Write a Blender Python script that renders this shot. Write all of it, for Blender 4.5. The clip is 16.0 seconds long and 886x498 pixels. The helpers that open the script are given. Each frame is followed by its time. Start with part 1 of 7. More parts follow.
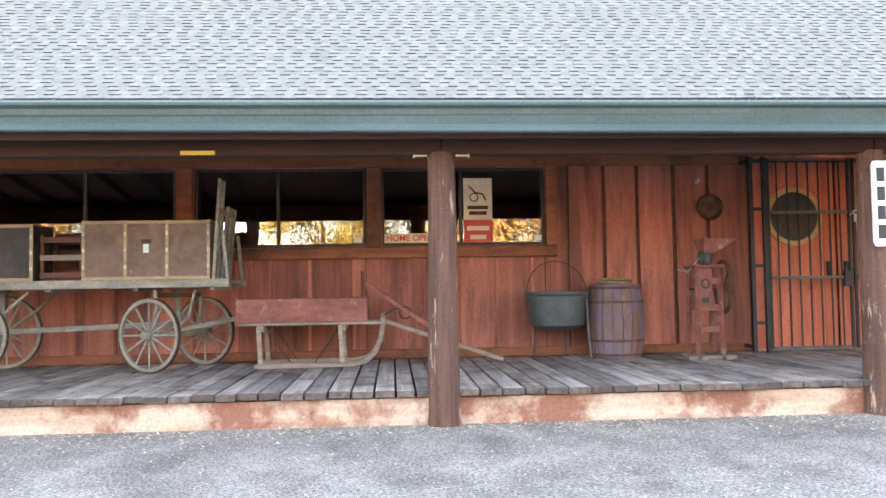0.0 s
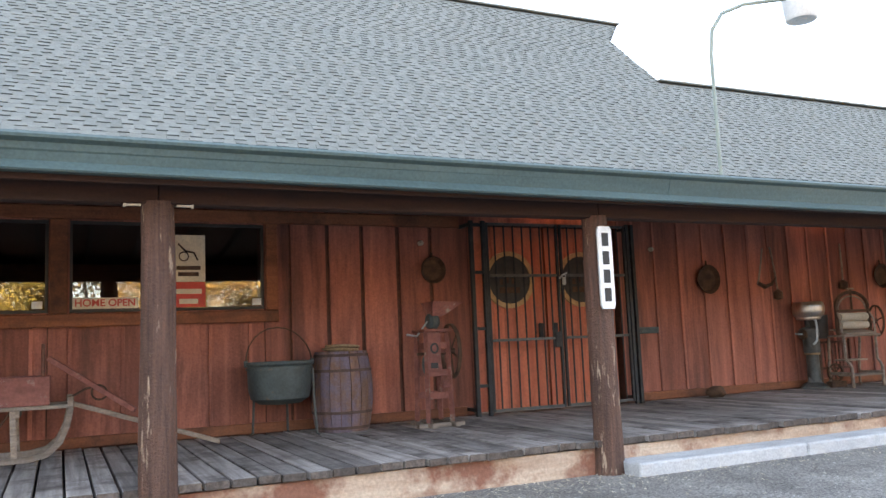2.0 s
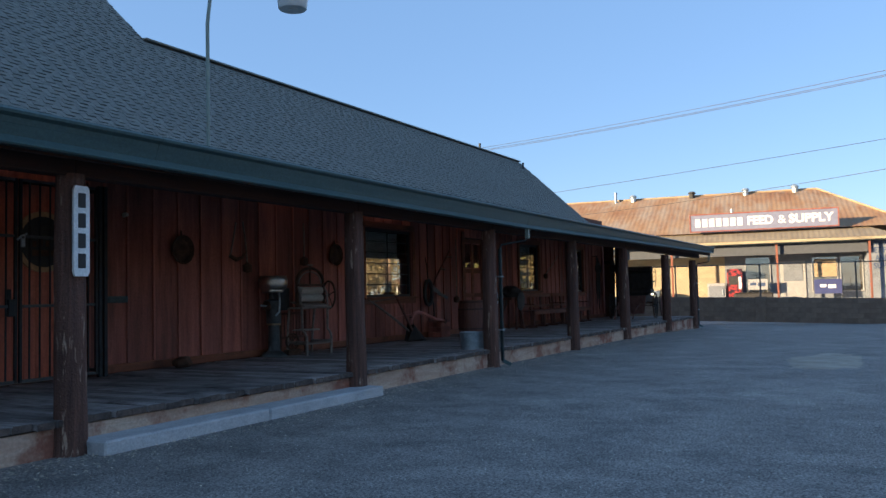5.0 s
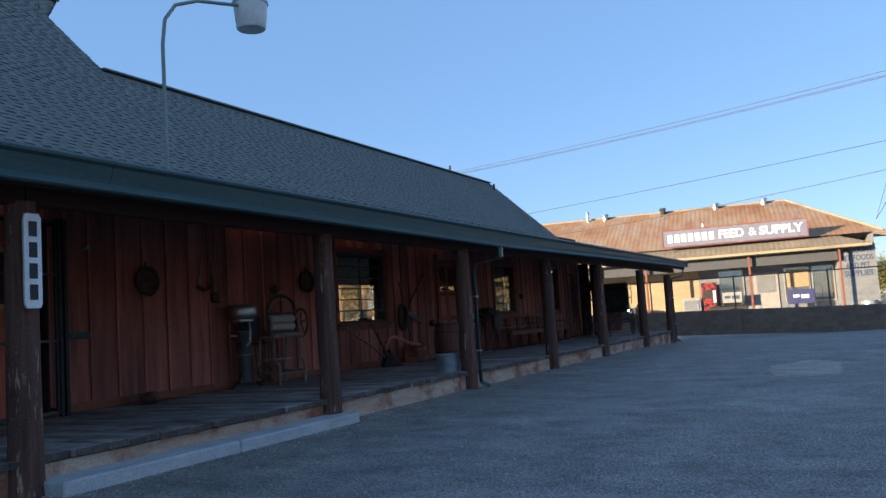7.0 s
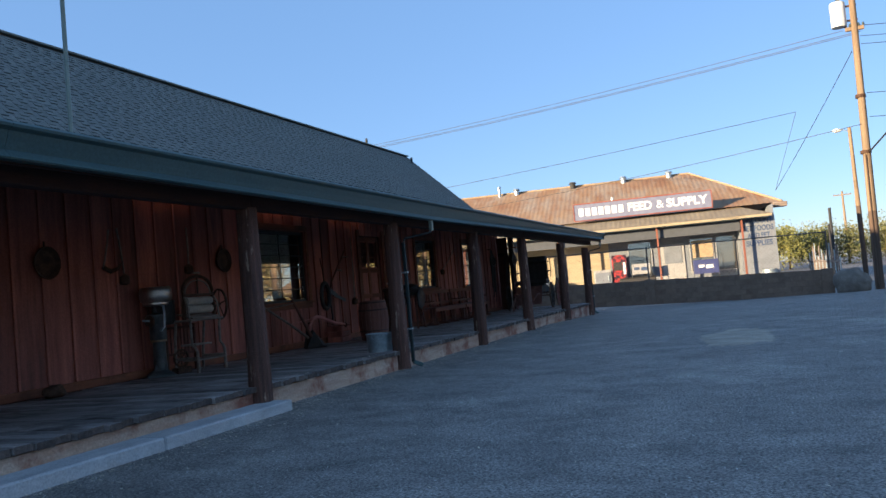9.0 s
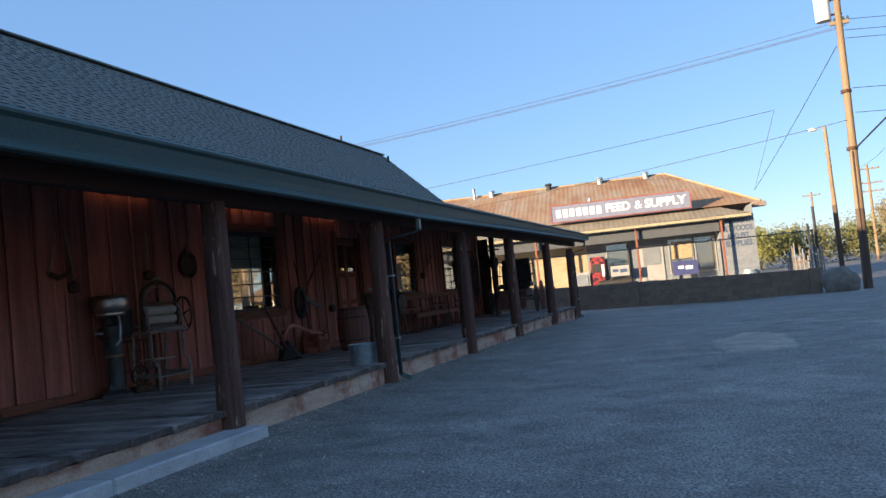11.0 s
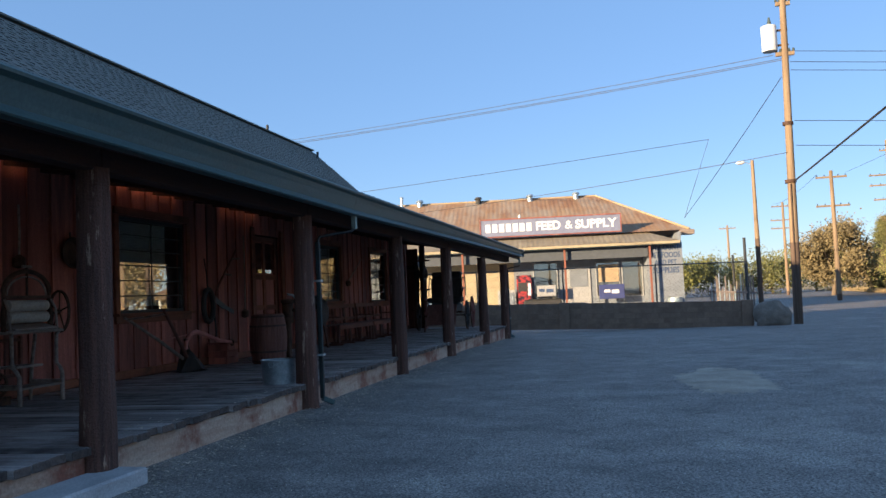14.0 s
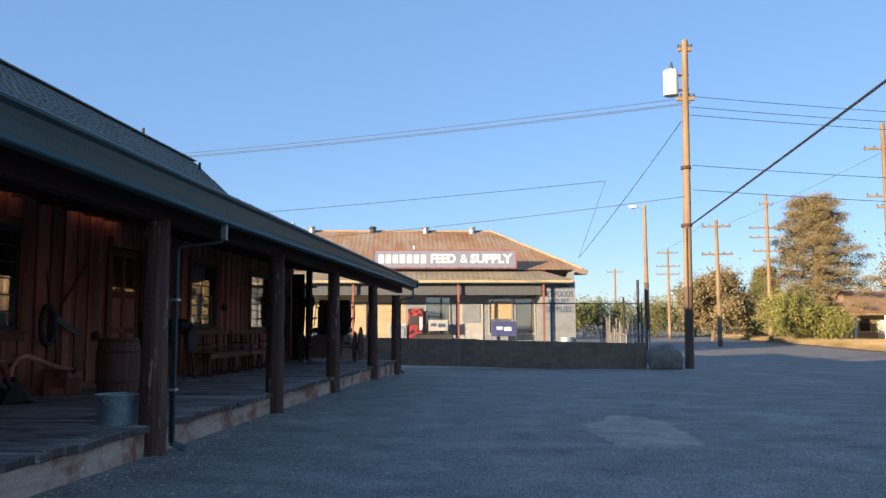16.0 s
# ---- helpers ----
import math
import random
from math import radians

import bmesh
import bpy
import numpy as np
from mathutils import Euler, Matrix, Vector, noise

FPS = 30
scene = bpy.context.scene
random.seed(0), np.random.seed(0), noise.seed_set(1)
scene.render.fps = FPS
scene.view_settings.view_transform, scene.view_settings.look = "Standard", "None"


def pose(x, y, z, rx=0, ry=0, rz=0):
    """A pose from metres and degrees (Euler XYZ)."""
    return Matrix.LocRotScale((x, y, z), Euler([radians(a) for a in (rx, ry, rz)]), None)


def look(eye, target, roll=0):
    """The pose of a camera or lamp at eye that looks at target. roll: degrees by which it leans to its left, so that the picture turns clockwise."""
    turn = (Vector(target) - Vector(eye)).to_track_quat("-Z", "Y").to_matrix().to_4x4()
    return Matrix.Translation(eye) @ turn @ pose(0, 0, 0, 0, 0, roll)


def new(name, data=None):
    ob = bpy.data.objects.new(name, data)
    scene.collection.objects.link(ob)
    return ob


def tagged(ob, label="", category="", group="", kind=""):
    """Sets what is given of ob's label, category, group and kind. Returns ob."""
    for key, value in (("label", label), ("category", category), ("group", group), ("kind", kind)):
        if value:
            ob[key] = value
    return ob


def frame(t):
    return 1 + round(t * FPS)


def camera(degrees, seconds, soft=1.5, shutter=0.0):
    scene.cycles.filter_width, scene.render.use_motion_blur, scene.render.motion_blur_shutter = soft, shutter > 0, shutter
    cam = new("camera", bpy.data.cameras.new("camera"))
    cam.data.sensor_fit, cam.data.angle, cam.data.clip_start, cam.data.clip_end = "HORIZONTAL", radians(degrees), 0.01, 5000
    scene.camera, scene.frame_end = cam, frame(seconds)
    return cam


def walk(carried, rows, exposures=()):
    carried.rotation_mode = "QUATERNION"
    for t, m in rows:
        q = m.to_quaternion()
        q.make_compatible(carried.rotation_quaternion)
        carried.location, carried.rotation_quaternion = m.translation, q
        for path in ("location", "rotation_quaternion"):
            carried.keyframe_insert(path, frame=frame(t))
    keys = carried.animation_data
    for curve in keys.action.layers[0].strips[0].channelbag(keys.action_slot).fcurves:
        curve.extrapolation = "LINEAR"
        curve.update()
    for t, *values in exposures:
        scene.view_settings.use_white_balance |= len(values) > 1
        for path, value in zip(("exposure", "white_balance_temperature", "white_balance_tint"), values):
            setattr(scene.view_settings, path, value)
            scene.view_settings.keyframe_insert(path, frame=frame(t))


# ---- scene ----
cam = camera(56.7, 16.0)

PATH = [
    (0, (-0.304, -6.968, 1.142), (-0.179, -4.975, 1.239), -0.9),
    (0.5, (-0.318, -6.711, 1.172), (-0.1, -4.729, 1.323), 0.9),
    (1, (-0.408, -6.463, 1.202), (0.006, -4.513, 1.36), -2.0),
    (1.5, (-0.494, -6.304, 1.222), (0.166, -4.424, 1.386), -2.9),
    (2, (-0.506, -6.166, 1.206), (0.338, -4.368, 1.434), -2.4),
    (2.5, (-0.462, -5.974, 1.191), (0.697, -4.36, 1.422), -1.3),
    (3, (-0.504, -5.893, 1.205), (0.936, -4.513, 1.354), -0.3),
    (3.5, (-0.54, -5.871, 1.22), (1.038, -4.649, 1.345), 0.2),
    (4, (-0.557, -5.901, 1.232), (1.092, -4.776, 1.36), 0.2),
    (4.5, (-0.546, -5.933, 1.237), (1.155, -4.888, 1.353), -0.4),
    (5, (-0.54, -5.953, 1.229), (1.213, -4.996, 1.34), -1.4),
    (7.5, (-0.251, -5.794, 1.136), (1.54, -4.922, 1.313), -4.6),
    (8, (-0.167, -5.574, 1.18), (1.662, -4.778, 1.332), -5.4),
    (8.5, (-0.01, -5.372, 1.18), (1.864, -4.686, 1.296), -5.4),
    (9, (0.105, -5.279, 1.174), (1.977, -4.581, 1.274), -5.2),
    (11.5, (1.399, -4.371, 1.225), (3.314, -3.808, 1.334), -6.5),
    (12, (1.588, -4.211, 1.27), (3.528, -3.74, 1.399), -6.5),
    (12.5, (1.861, -4.174, 1.264), (3.77, -3.601, 1.424), -3.7),
    (13, (2.129, -4.047, 1.25), (4.029, -3.442, 1.402), -1.9),
    (13.5, (2.397, -3.888, 1.257), (4.327, -3.382, 1.402), -2.1),
    (14, (2.724, -3.812, 1.242), (4.672, -3.373, 1.36), -2.5),
    (14.5, (3.091, -3.717, 1.244), (5.053, -3.343, 1.356), -2.6),
    (15, (3.509, -3.537, 1.27), (5.487, -3.271, 1.402), -3.1),
    (15.5, (3.806, -3.53, 1.254), (5.774, -3.212, 1.42), -2.6),
    (16, (4.146, -3.553, 1.216), (6.128, -3.374, 1.408), -0.2),
]
EXPOSURES = [(0.0, 5.15, 9000, 35), (0.5, 4.98, 9000, 34), (1.0, 4.74, 8900, 33), (1.5, 4.62, 8800, 33), (2.0, 4.38, 8600, 31), (2.5, 4.0, 8400, 30), (3.5, 3.25, 8200, 28), (4.0, 2.74, 7700, 27), (4.5, 2.22, 6400, 23), (5.0, 1.74, 5600, 19), (9.0, 1.68, 5400, 19), (11.5, 1.74, 5450, 19), (12.0, 1.62, 5400, 19), (13.0, 1.57, 5400, 19), (16.0, 1.57, 5450, 19)]
walk(cam, [(t, look(eye, target, roll)) for t, eye, target, roll in PATH], EXPOSURES)

# ---- world, sun, exposure ----
SUN_EL, SUN_AZ = radians(9.5), radians(140.0)      # the sun stands low behind the store, towards -x and +y
world = bpy.data.worlds.new("world")
scene.world = world
world.use_nodes = True
wn = world.node_tree.nodes
sky = wn.new("ShaderNodeTexSky")
sky.sky_type, sky.sun_disc, sky.sun_elevation = "NISHITA", False, SUN_EL
sky.sun_rotation = radians(90) - SUN_AZ
sky.air_density, sky.dust_density, sky.ozone_density = 0.9, 0.05, 1.4
haze = wn.new("ShaderNodeMix")          # an even evening haze over the clear sky
haze.data_type = "RGBA"
haze.inputs[0].default_value, haze.inputs[7].default_value = 0.66, (0.84, 1.44, 2.06, 1)
world.node_tree.links.new(sky.outputs[0], haze.inputs[6])
world.node_tree.links.new(haze.outputs[2], wn["Background"].inputs[0])
wn["Background"].inputs[1].default_value = 0.092
sun = new("sun", bpy.data.lights.new("sun", "SUN"))
sun.data.energy, sun.data.angle, sun.data.color = 4.4, radians(0.6), (1.0, 0.73, 0.36)
SUN_DIR = Vector((math.cos(SUN_AZ) * math.cos(SUN_EL), math.sin(SUN_AZ) * math.cos(SUN_EL), math.sin(SUN_EL)))
sun.matrix_world = look((0, 0, 60), Vector((0, 0, 60)) - SUN_DIR)

# ---- helpers for building ----


def mesh_of(bm, name, material, smooth=False):
    me = bpy.data.meshes.new(name)
    bmesh.ops.recalc_face_normals(bm, faces=bm.faces)
    bm.to_mesh(me)
    bm.free()
    if smooth:
        for f in me.polygons:
            f.use_smooth = True
        me.set_sharp_from_angle(angle=radians(40))
    if material:
        me.materials.append(material)
    return me


def part(name, bm, material, parent=None, label="", smooth=False):
    ob = new(name, mesh_of(bm, name, material, smooth))
    ob.parent = parent
    return tagged(ob, label)


def thing(name, label, category, place=(0, 0, 0), turn=0, group=""):
    ob = new(name)
    ob.empty_display_size = 0.1
    ob.matrix_world = pose(*place, 0, 0, turn)
    return tagged(ob, label, category, group)


def solid(name, bm, material, label, category="", kind="", group="", smooth=False):
    return tagged(part(name, bm, material, None, label, smooth), "", category, group, kind)


def box(bm, x0, x1, y0, y1, z0, z1, bevel=0.0, m=None):
    vs = [bm.verts.new((x, y, z)) for x in (x0, x1) for y in (y0, y1) for z in (z0, z1)]
    fs = [bm.faces.new([vs[i] for i in q]) for q in ((0, 1, 3, 2), (4, 6, 7, 5), (0, 4, 5, 1), (2, 3, 7, 6), (0, 2, 6, 4), (1, 5, 7, 3))]
    if bevel:
        es = list({e for f in fs for e in f.edges})
        got = bmesh.ops.bevel(bm, geom=es, offset=bevel, segments=1, affect="EDGES")
        vs = list({v for v in vs if v.is_valid} | set(got["verts"]))
    if m:
        bmesh.ops.transform(bm, matrix=m, verts=vs)
    return bm


def bx(*a, **k):
    return box(bmesh.new(), *a, **k)


def ring_verts(bm, c, u, v, r, n):
    return [bm.verts.new(c + (u * math.cos(2 * math.pi * i / n) + v * math.sin(2 * math.pi * i / n)) * r) for i in range(n)]


def tube(bm, pts, radii, n=10, caps=True, closed=False):
    """A round bar along points; radii: one number, or one for each point."""
    pts = [Vector(p) for p in pts]
    if not hasattr(radii, "__len__"):
        radii = [radii] * len(pts)
    rings, up = [], None
    for i, p in enumerate(pts):
        a = pts[(i - 1) % len(pts)] if (i or closed) else p
        b = pts[(i + 1) % len(pts)] if (i < len(pts) - 1 or closed) else p
        d = (b - a).normalized()
        if up is None:
            up = Vector((0, 0, 1)) if abs(d.z) < 0.9 else Vector((1, 0, 0))
        u = d.cross(up).normalized()
        v = u.cross(d).normalized()
        up = v
        rings.append(ring_verts(bm, p, u, v, radii[i], n))
    pairs = list(zip(rings, rings[1:])) + ([(rings[-1], rings[0])] if closed else [])
    for r0, r1 in pairs:
        for i in range(n):
            bm.faces.new((r0[i], r0[(i + 1) % n], r1[(i + 1) % n], r1[i]))
    if caps and not closed:
        bm.faces.new(rings[0]), bm.faces.new(rings[-1])
    return bm


def tb(*a, **k):
    return tube(bmesh.new(), *a, **k)


def lathe(bm, prof, n=24, c=(0, 0, 0)):
    """Turned round z from (radius, height) pairs."""
    c = Vector(c)
    rings = [ring_verts(bm, c + Vector((0, 0, z)), Vector((1, 0, 0)), Vector((0, 1, 0)), max(r, 0.001), n) for r, z in prof]
    for r0, r1 in zip(rings, rings[1:]):
        for i in range(n):
            bm.faces.new((r0[i], r0[(i + 1) % n], r1[(i + 1) % n], r1[i]))
    bm.faces.new(rings[0]), bm.faces.new(rings[-1])
    return bm


def ring(bm, c, axis, r, thick, n=28, m=8, wide=None):
    """A hoop round an axis; wide: its width along the axis, where it is flat iron."""
    c, axis = Vector(c), Vector(axis).normalized()
    u = axis.orthogonal().normalized()
    v = axis.cross(u)
    if wide is None:
        return tube(bm, [c + (u * math.cos(2 * math.pi * i / n) + v * math.sin(2 * math.pi * i / n)) * r for i in range(n)], thick, m, closed=True)
    loops = [ring_verts(bm, c + axis * s * wide / 2, u, v, r + q * thick / 2, n) for s, q in ((-1, -1), (1, -1), (1, 1), (-1, 1))]
    for a, b in zip(loops, loops[1:] + loops[:1]):
        for i in range(n):
            bm.faces.new((a[i], a[(i + 1) % n], b[(i + 1) % n], b[i]))
    return bm


def beam(bm, p0, p1, w, h):
    """A square bar from point to point: w across, h upright."""
    p0, p1 = Vector(p0), Vector(p1)
    d = p1 - p0
    q = d.to_track_quat("X", "Z").to_matrix().to_4x4()
    return box(bm, 0, d.length, -w / 2, w / 2, -h / 2, h / 2, min(w, h) * 0.08, Matrix.Translation(p0) @ q)


def bm_beam(*a):
    return beam(bmesh.new(), *a)


def lump(bm, c, size, seed, sub=3, rough=0.25):
    got = bmesh.ops.create_icosphere(bm, subdivisions=sub, radius=1.0)
    for v in got["verts"]:
        k = 1 + rough * noise.fractal(v.co * 1.3 + Vector((seed, seed * 2.3, 0)), 1.0, 2.0, 3)
        v.co = Vector((v.co.x * size[0], v.co.y * size[1], v.co.z * size[2])) * k + Vector(c)
    return bm


# ---- materials ----


def material(name, low, high, scale=(6, 6, 6), rough=(0.7, 0.9), metal=0.0, bump=0.3, fine=60.0, vary=0.0, dirt=None, dirt_at=(0.5, 0.7), dirt_scale=2.0,
             island=False, spec=0.4, bump_dist=0.01, tone=(0.82, 1.15), dirt_dir=(1, 1, 1)):
    """Two colours mixed by stretched noise, fine grain over it, patches of a third colour, tone varied piece by piece."""
    m = bpy.data.materials.new(name)
    m.use_nodes = True
    nt = m.node_tree
    bsdf = nt.nodes["Principled BSDF"]

    def node(kind, **ins):
        n = nt.nodes.new(kind)
        for k, v in ins.items():
            n.inputs[k.replace("_", " ")].default_value = v
        return n

    def wire(a, b):
        nt.links.new(a, b)

    co = node("ShaderNodeTexCoord")
    info = node("ShaderNodeObjectInfo")
    rnd = info.outputs["Random"]
    if island:
        rnd = node("ShaderNodeNewGeometry").outputs["Random Per Island"]
    shift = node("ShaderNodeVectorMath")
    shift.operation = "MULTIPLY_ADD"
    wire(rnd, shift.inputs[0])
    shift.inputs[1].default_value = (31.0, 17.0, 23.0)
    wire(co.outputs["Object"], shift.inputs[2])
    mp = node("ShaderNodeMapping", Scale=scale)
    wire(shift.outputs[0], mp.inputs[0])
    n1 = node("ShaderNodeTexNoise", Scale=1.0, Detail=6.0, Roughness=0.65, Distortion=0.3)
    wire(mp.outputs[0], n1.inputs[0])
    n2 = node("ShaderNodeTexNoise", Scale=fine, Detail=3.0, Roughness=0.6)
    wire(shift.outputs[0], n2.inputs[0])
    ramp = node("ShaderNodeValToRGB")
    ramp.color_ramp.elements[0].position, ramp.color_ramp.elements[1].position = 0.32, 0.68
    ramp.color_ramp.elements[0].color, ramp.color_ramp.elements[1].color = (*low, 1), (*high, 1)
    wire(n1.outputs[0], ramp.inputs[0])
    col = ramp.outputs[0]
    if dirt:
        n3 = node("ShaderNodeTexNoise", Scale=dirt_scale, Detail=5.0, Roughness=0.7)
        md = node("ShaderNodeMapping", Scale=dirt_dir)
        wire(shift.outputs[0], md.inputs[0]), wire(md.outputs[0], n3.inputs[0])
        r3 = node("ShaderNodeMapRange")
        r3.inputs[1].default_value, r3.inputs[2].default_value = dirt_at
        wire(n3.outputs[0], r3.inputs[0])
        mx = node("ShaderNodeMix")
        mx.data_type = "RGBA"
        wire(r3.outputs[0], mx.inputs[0])
        wire(col, mx.inputs[6])
        mx.inputs[7].default_value = (*dirt, 1)
        col = mx.outputs[2]
    grain = node("ShaderNodeMapRange")
    grain.inputs[1].default_value, grain.inputs[2].default_value = 0.3, 0.7
    grain.inputs[3].default_value, grain.inputs[4].default_value = tone
    wire(n2.outputs[0], grain.inputs[0])
    val = grain.outputs[0]
    if vary:
        pv = node("ShaderNodeMapRange")
        pv.inputs[3].default_value, pv.inputs[4].default_value = 1 - vary, 1 + vary
        wire(rnd, pv.inputs[0])
        mu = node("ShaderNodeMath")
        mu.operation = "MULTIPLY"
        wire(val, mu.inputs[0]), wire(pv.outputs[0], mu.inputs[1])
        val = mu.outputs[0]
    hsv = node("ShaderNodeHueSaturation")
    wire(col, hsv.inputs["Color"]), wire(val, hsv.inputs["Value"])
    wire(hsv.outputs[0], bsdf.inputs["Base Color"])
    rr = node("ShaderNodeMapRange")
    rr.inputs[3].default_value, rr.inputs[4].default_value = rough
    wire(n1.outputs[0], rr.inputs[0])
    wire(rr.outputs[0], bsdf.inputs["Roughness"])
    bsdf.inputs["Metallic"].default_value = metal
    bsdf.inputs["Specular IOR Level"].default_value = spec
    if bump:
        ad = node("ShaderNodeMath")
        ad.operation = "ADD"
        wire(n1.outputs[0], ad.inputs[0]), wire(n2.outputs[0], ad.inputs[1])
        bp = node("ShaderNodeBump", Strength=bump, Distance=bump_dist)
        wire(ad.outputs[0], bp.inputs["Height"])
        wire(bp.outputs[0], bsdf.inputs["Normal"])
    return m


def plain(name, colour, rough=0.5, metal=0.0):
    return material(name, [c * 0.85 for c in colour], [min(1, c * 1.1) for c in colour], (5, 5, 5), (rough * 0.85, min(1, rough * 1.15)), metal, 0.1, 90.0)


def glass(name, tint=(0.9, 0.95, 0.95)):
    """Old window glass: a dim room behind it, a clear reflection in front, slightly uneven."""
    m = bpy.data.materials.new(name)
    m.use_nodes = True
    nt = m.node_tree
    for n in list(nt.nodes):
        nt.nodes.remove(n)
    out = nt.nodes.new("ShaderNodeOutputMaterial")
    mix = nt.nodes.new("ShaderNodeMixShader")
    lw = nt.nodes.new("ShaderNodeLayerWeight")
    lw.inputs[0].default_value = 0.5
    fr = nt.nodes.new("ShaderNodeMapRange")
    fr.inputs[3].default_value, fr.inputs[4].default_value = 0.15, 0.60
    nt.links.new(lw.outputs["Facing"], fr.inputs[0])
    tr = nt.nodes.new("ShaderNodeBsdfTransparent")
    tr.inputs[0].default_value = (*tint, 1)
    gl = nt.nodes.new("ShaderNodeBsdfGlossy")
    gl.inputs["Roughness"].default_value = 0.01
    no = nt.nodes.new("ShaderNodeTexNoise")
    no.inputs["Scale"].default_value = 2.5
    co = nt.nodes.new("ShaderNodeTexCoord")
    bp = nt.nodes.new("ShaderNodeBump")
    bp.inputs["Strength"].default_value, bp.inputs["Distance"].default_value = 0.003, 0.01
    nt.links.new(co.outputs["Object"], no.inputs[0])
    nt.links.new(no.outputs[0], bp.inputs["Height"])
    nt.links.new(bp.outputs[0], gl.inputs["Normal"])
    nt.links.new(fr.outputs[0], mix.inputs[0])
    nt.links.new(tr.outputs[0], mix.inputs[1])
    nt.links.new(gl.outputs[0], mix.inputs[2])
    nt.links.new(mix.outputs[0], out.inputs[0])
    return m


M_SIDING = material("redwood_siding", (0.27, 0.086, 0.060), (0.50, 0.168, 0.114), (9, 9, 0.6), (0.6, 0.85), 0, 0.35, 45, 0.36, (0.105, 0.040, 0.030), (0.47, 0.72), 1.5, dirt_dir=(2.0, 2.0, 0.22))
M_TRIM = material("redwood_trim", (0.15, 0.048, 0.023), (0.27, 0.095, 0.046), (0.9, 9, 9), (0.6, 0.85), 0, 0.35, 45, 0.22, (0.05, 0.022, 0.014), (0.5, 0.75), 1.6)
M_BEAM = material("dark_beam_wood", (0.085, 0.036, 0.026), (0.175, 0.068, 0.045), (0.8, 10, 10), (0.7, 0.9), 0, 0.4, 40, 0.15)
# darker copy of the beam wood, with the under-roof shade in its colour
M_RAFTER = material("shade_dark_rafter", (0.045, 0.025, 0.020), (0.09, 0.047, 0.036), (0.8, 10, 10), (0.75, 0.95), 0, 0.4, 40, 0.15)
M_LOG = material("weathered_log", (0.060, 0.031, 0.023), (0.175, 0.086, 0.060), (20, 20, 0.9), (0.75, 0.95), 0, 1.0, 55, 0.15, (0.38, 0.26, 0.18), (0.60, 0.655), 14.0, dirt_dir=(1, 1, 0.16), bump_dist=0.015)
M_DECK = material("grey_deck_plank", (0.20, 0.172, 0.157), (0.47, 0.415, 0.38), (18, 0.8, 18), (0.75, 0.95), 0, 0.6, 60, 0.36, (0.09, 0.070, 0.063), (0.47, 0.68), 1.6)
M_CURB = material("peeling_concrete", (0.40, 0.25, 0.17), (0.60, 0.46, 0.35), (1.2, 4, 9), (0.8, 0.95), 0, 0.8, 35, 0.0, (0.27, 0.11, 0.07), (0.47, 0.60), 1.5)
M_STEP = material("grey_concrete", (0.38, 0.38, 0.38), (0.54, 0.54, 0.53), (3, 6, 6), (0.8, 0.95), 0, 0.3, 60, 0.0, (0.28, 0.26, 0.24), (0.6, 0.8), 2.0)
M_ASPHALT = material("old_asphalt", (0.124, 0.113, 0.102), (0.272, 0.248, 0.222), (1.9, 1.3, 1), (0.6, 0.85), 0, 1.0, 55, 0.0, (0.35, 0.32, 0.28), (0.54, 0.76), 0.5, bump_dist=0.02, tone=(0.15, 2.05), spec=0.5)
M_SHINGLE = material("asphalt_shingle", (0.150, 0.157, 0.141), (0.222, 0.229, 0.206), (3, 3, 3), (0.85, 0.98), 0, 0.6, 160, 0.06, island=True)
M_SHINGLE_ONE = material("asphalt_shingle_tab", (0.150, 0.157, 0.141), (0.222, 0.229, 0.206), (3, 3, 3), (0.85, 0.98), 0, 0.6, 160, 0.06)
M_GUTTER = material("green_gutter_paint", (0.052, 0.092, 0.091), (0.076, 0.126, 0.124), (0.6, 4, 4), (0.35, 0.55), 0, 0.1, 40, 0.0)
M_UNDER = plain("dark_underlay", (0.05, 0.05, 0.05), 0.9)
M_IRON = material("black_iron", (0.020, 0.022, 0.024), (0.045, 0.05, 0.052), (8, 8, 8), (0.45, 0.7), 0.6, 0.2, 70)
M_GALV = material("galvanised_steel", (0.34, 0.40, 0.42), (0.52, 0.58, 0.60), (7, 7, 7), (0.35, 0.6), 0.7, 0.2, 40)
M_GLASS = glass("window_glass")
# beam and fascia timber: the shade under the gutter is in this dark colour
M_FASCIA = material("shade_dark_timber", (0.022, 0.010, 0.008), (0.055, 0.022, 0.015), (0.8, 10, 10), (0.7, 0.9), 0, 0.4, 40, 0.15)
M_DARKFRAME = plain("dark_window_frame", (0.035, 0.032, 0.03), 0.5)
# rooms behind glass: their dimness is put into a dark base colour
M_ROOM = plain("room_dimness_brown", (0.10, 0.085, 0.07), 0.9)
M_WHITE = plain("white_paint", (0.78, 0.78, 0.76), 0.45)
M_BLACK = plain("black_paint", (0.02, 0.02, 0.02), 0.5)

# ---- ground ----


def ground_z(x):
    return -0.02 * max(0.0, min(x, 36.0) - 22.0)


bm = bmesh.new()
gx = [-900, -300, -60, -20, -8, 0, 8, 16, 22, 25, 28, 30, 32, 34, 36, 45, 60, 90, 150, 300, 900]
gy = [-900, -300, -100, -50, -30, -20, -12, -6, 0, 6, 12, 30, 80, 300, 900]
grid = [[bm.verts.new((x, y, ground_z(x))) for y in gy] for x in gx]
for i in range(len(gx) - 1):
    for j in range(len(gy) - 1):
        bm.faces.new((grid[i][j], grid[i + 1][j], grid[i + 1][j + 1], grid[i][j + 1]))
solid("ground", bm, M_ASPHALT, "worn grey asphalt yard with pale aggregate", "ground", "structure")

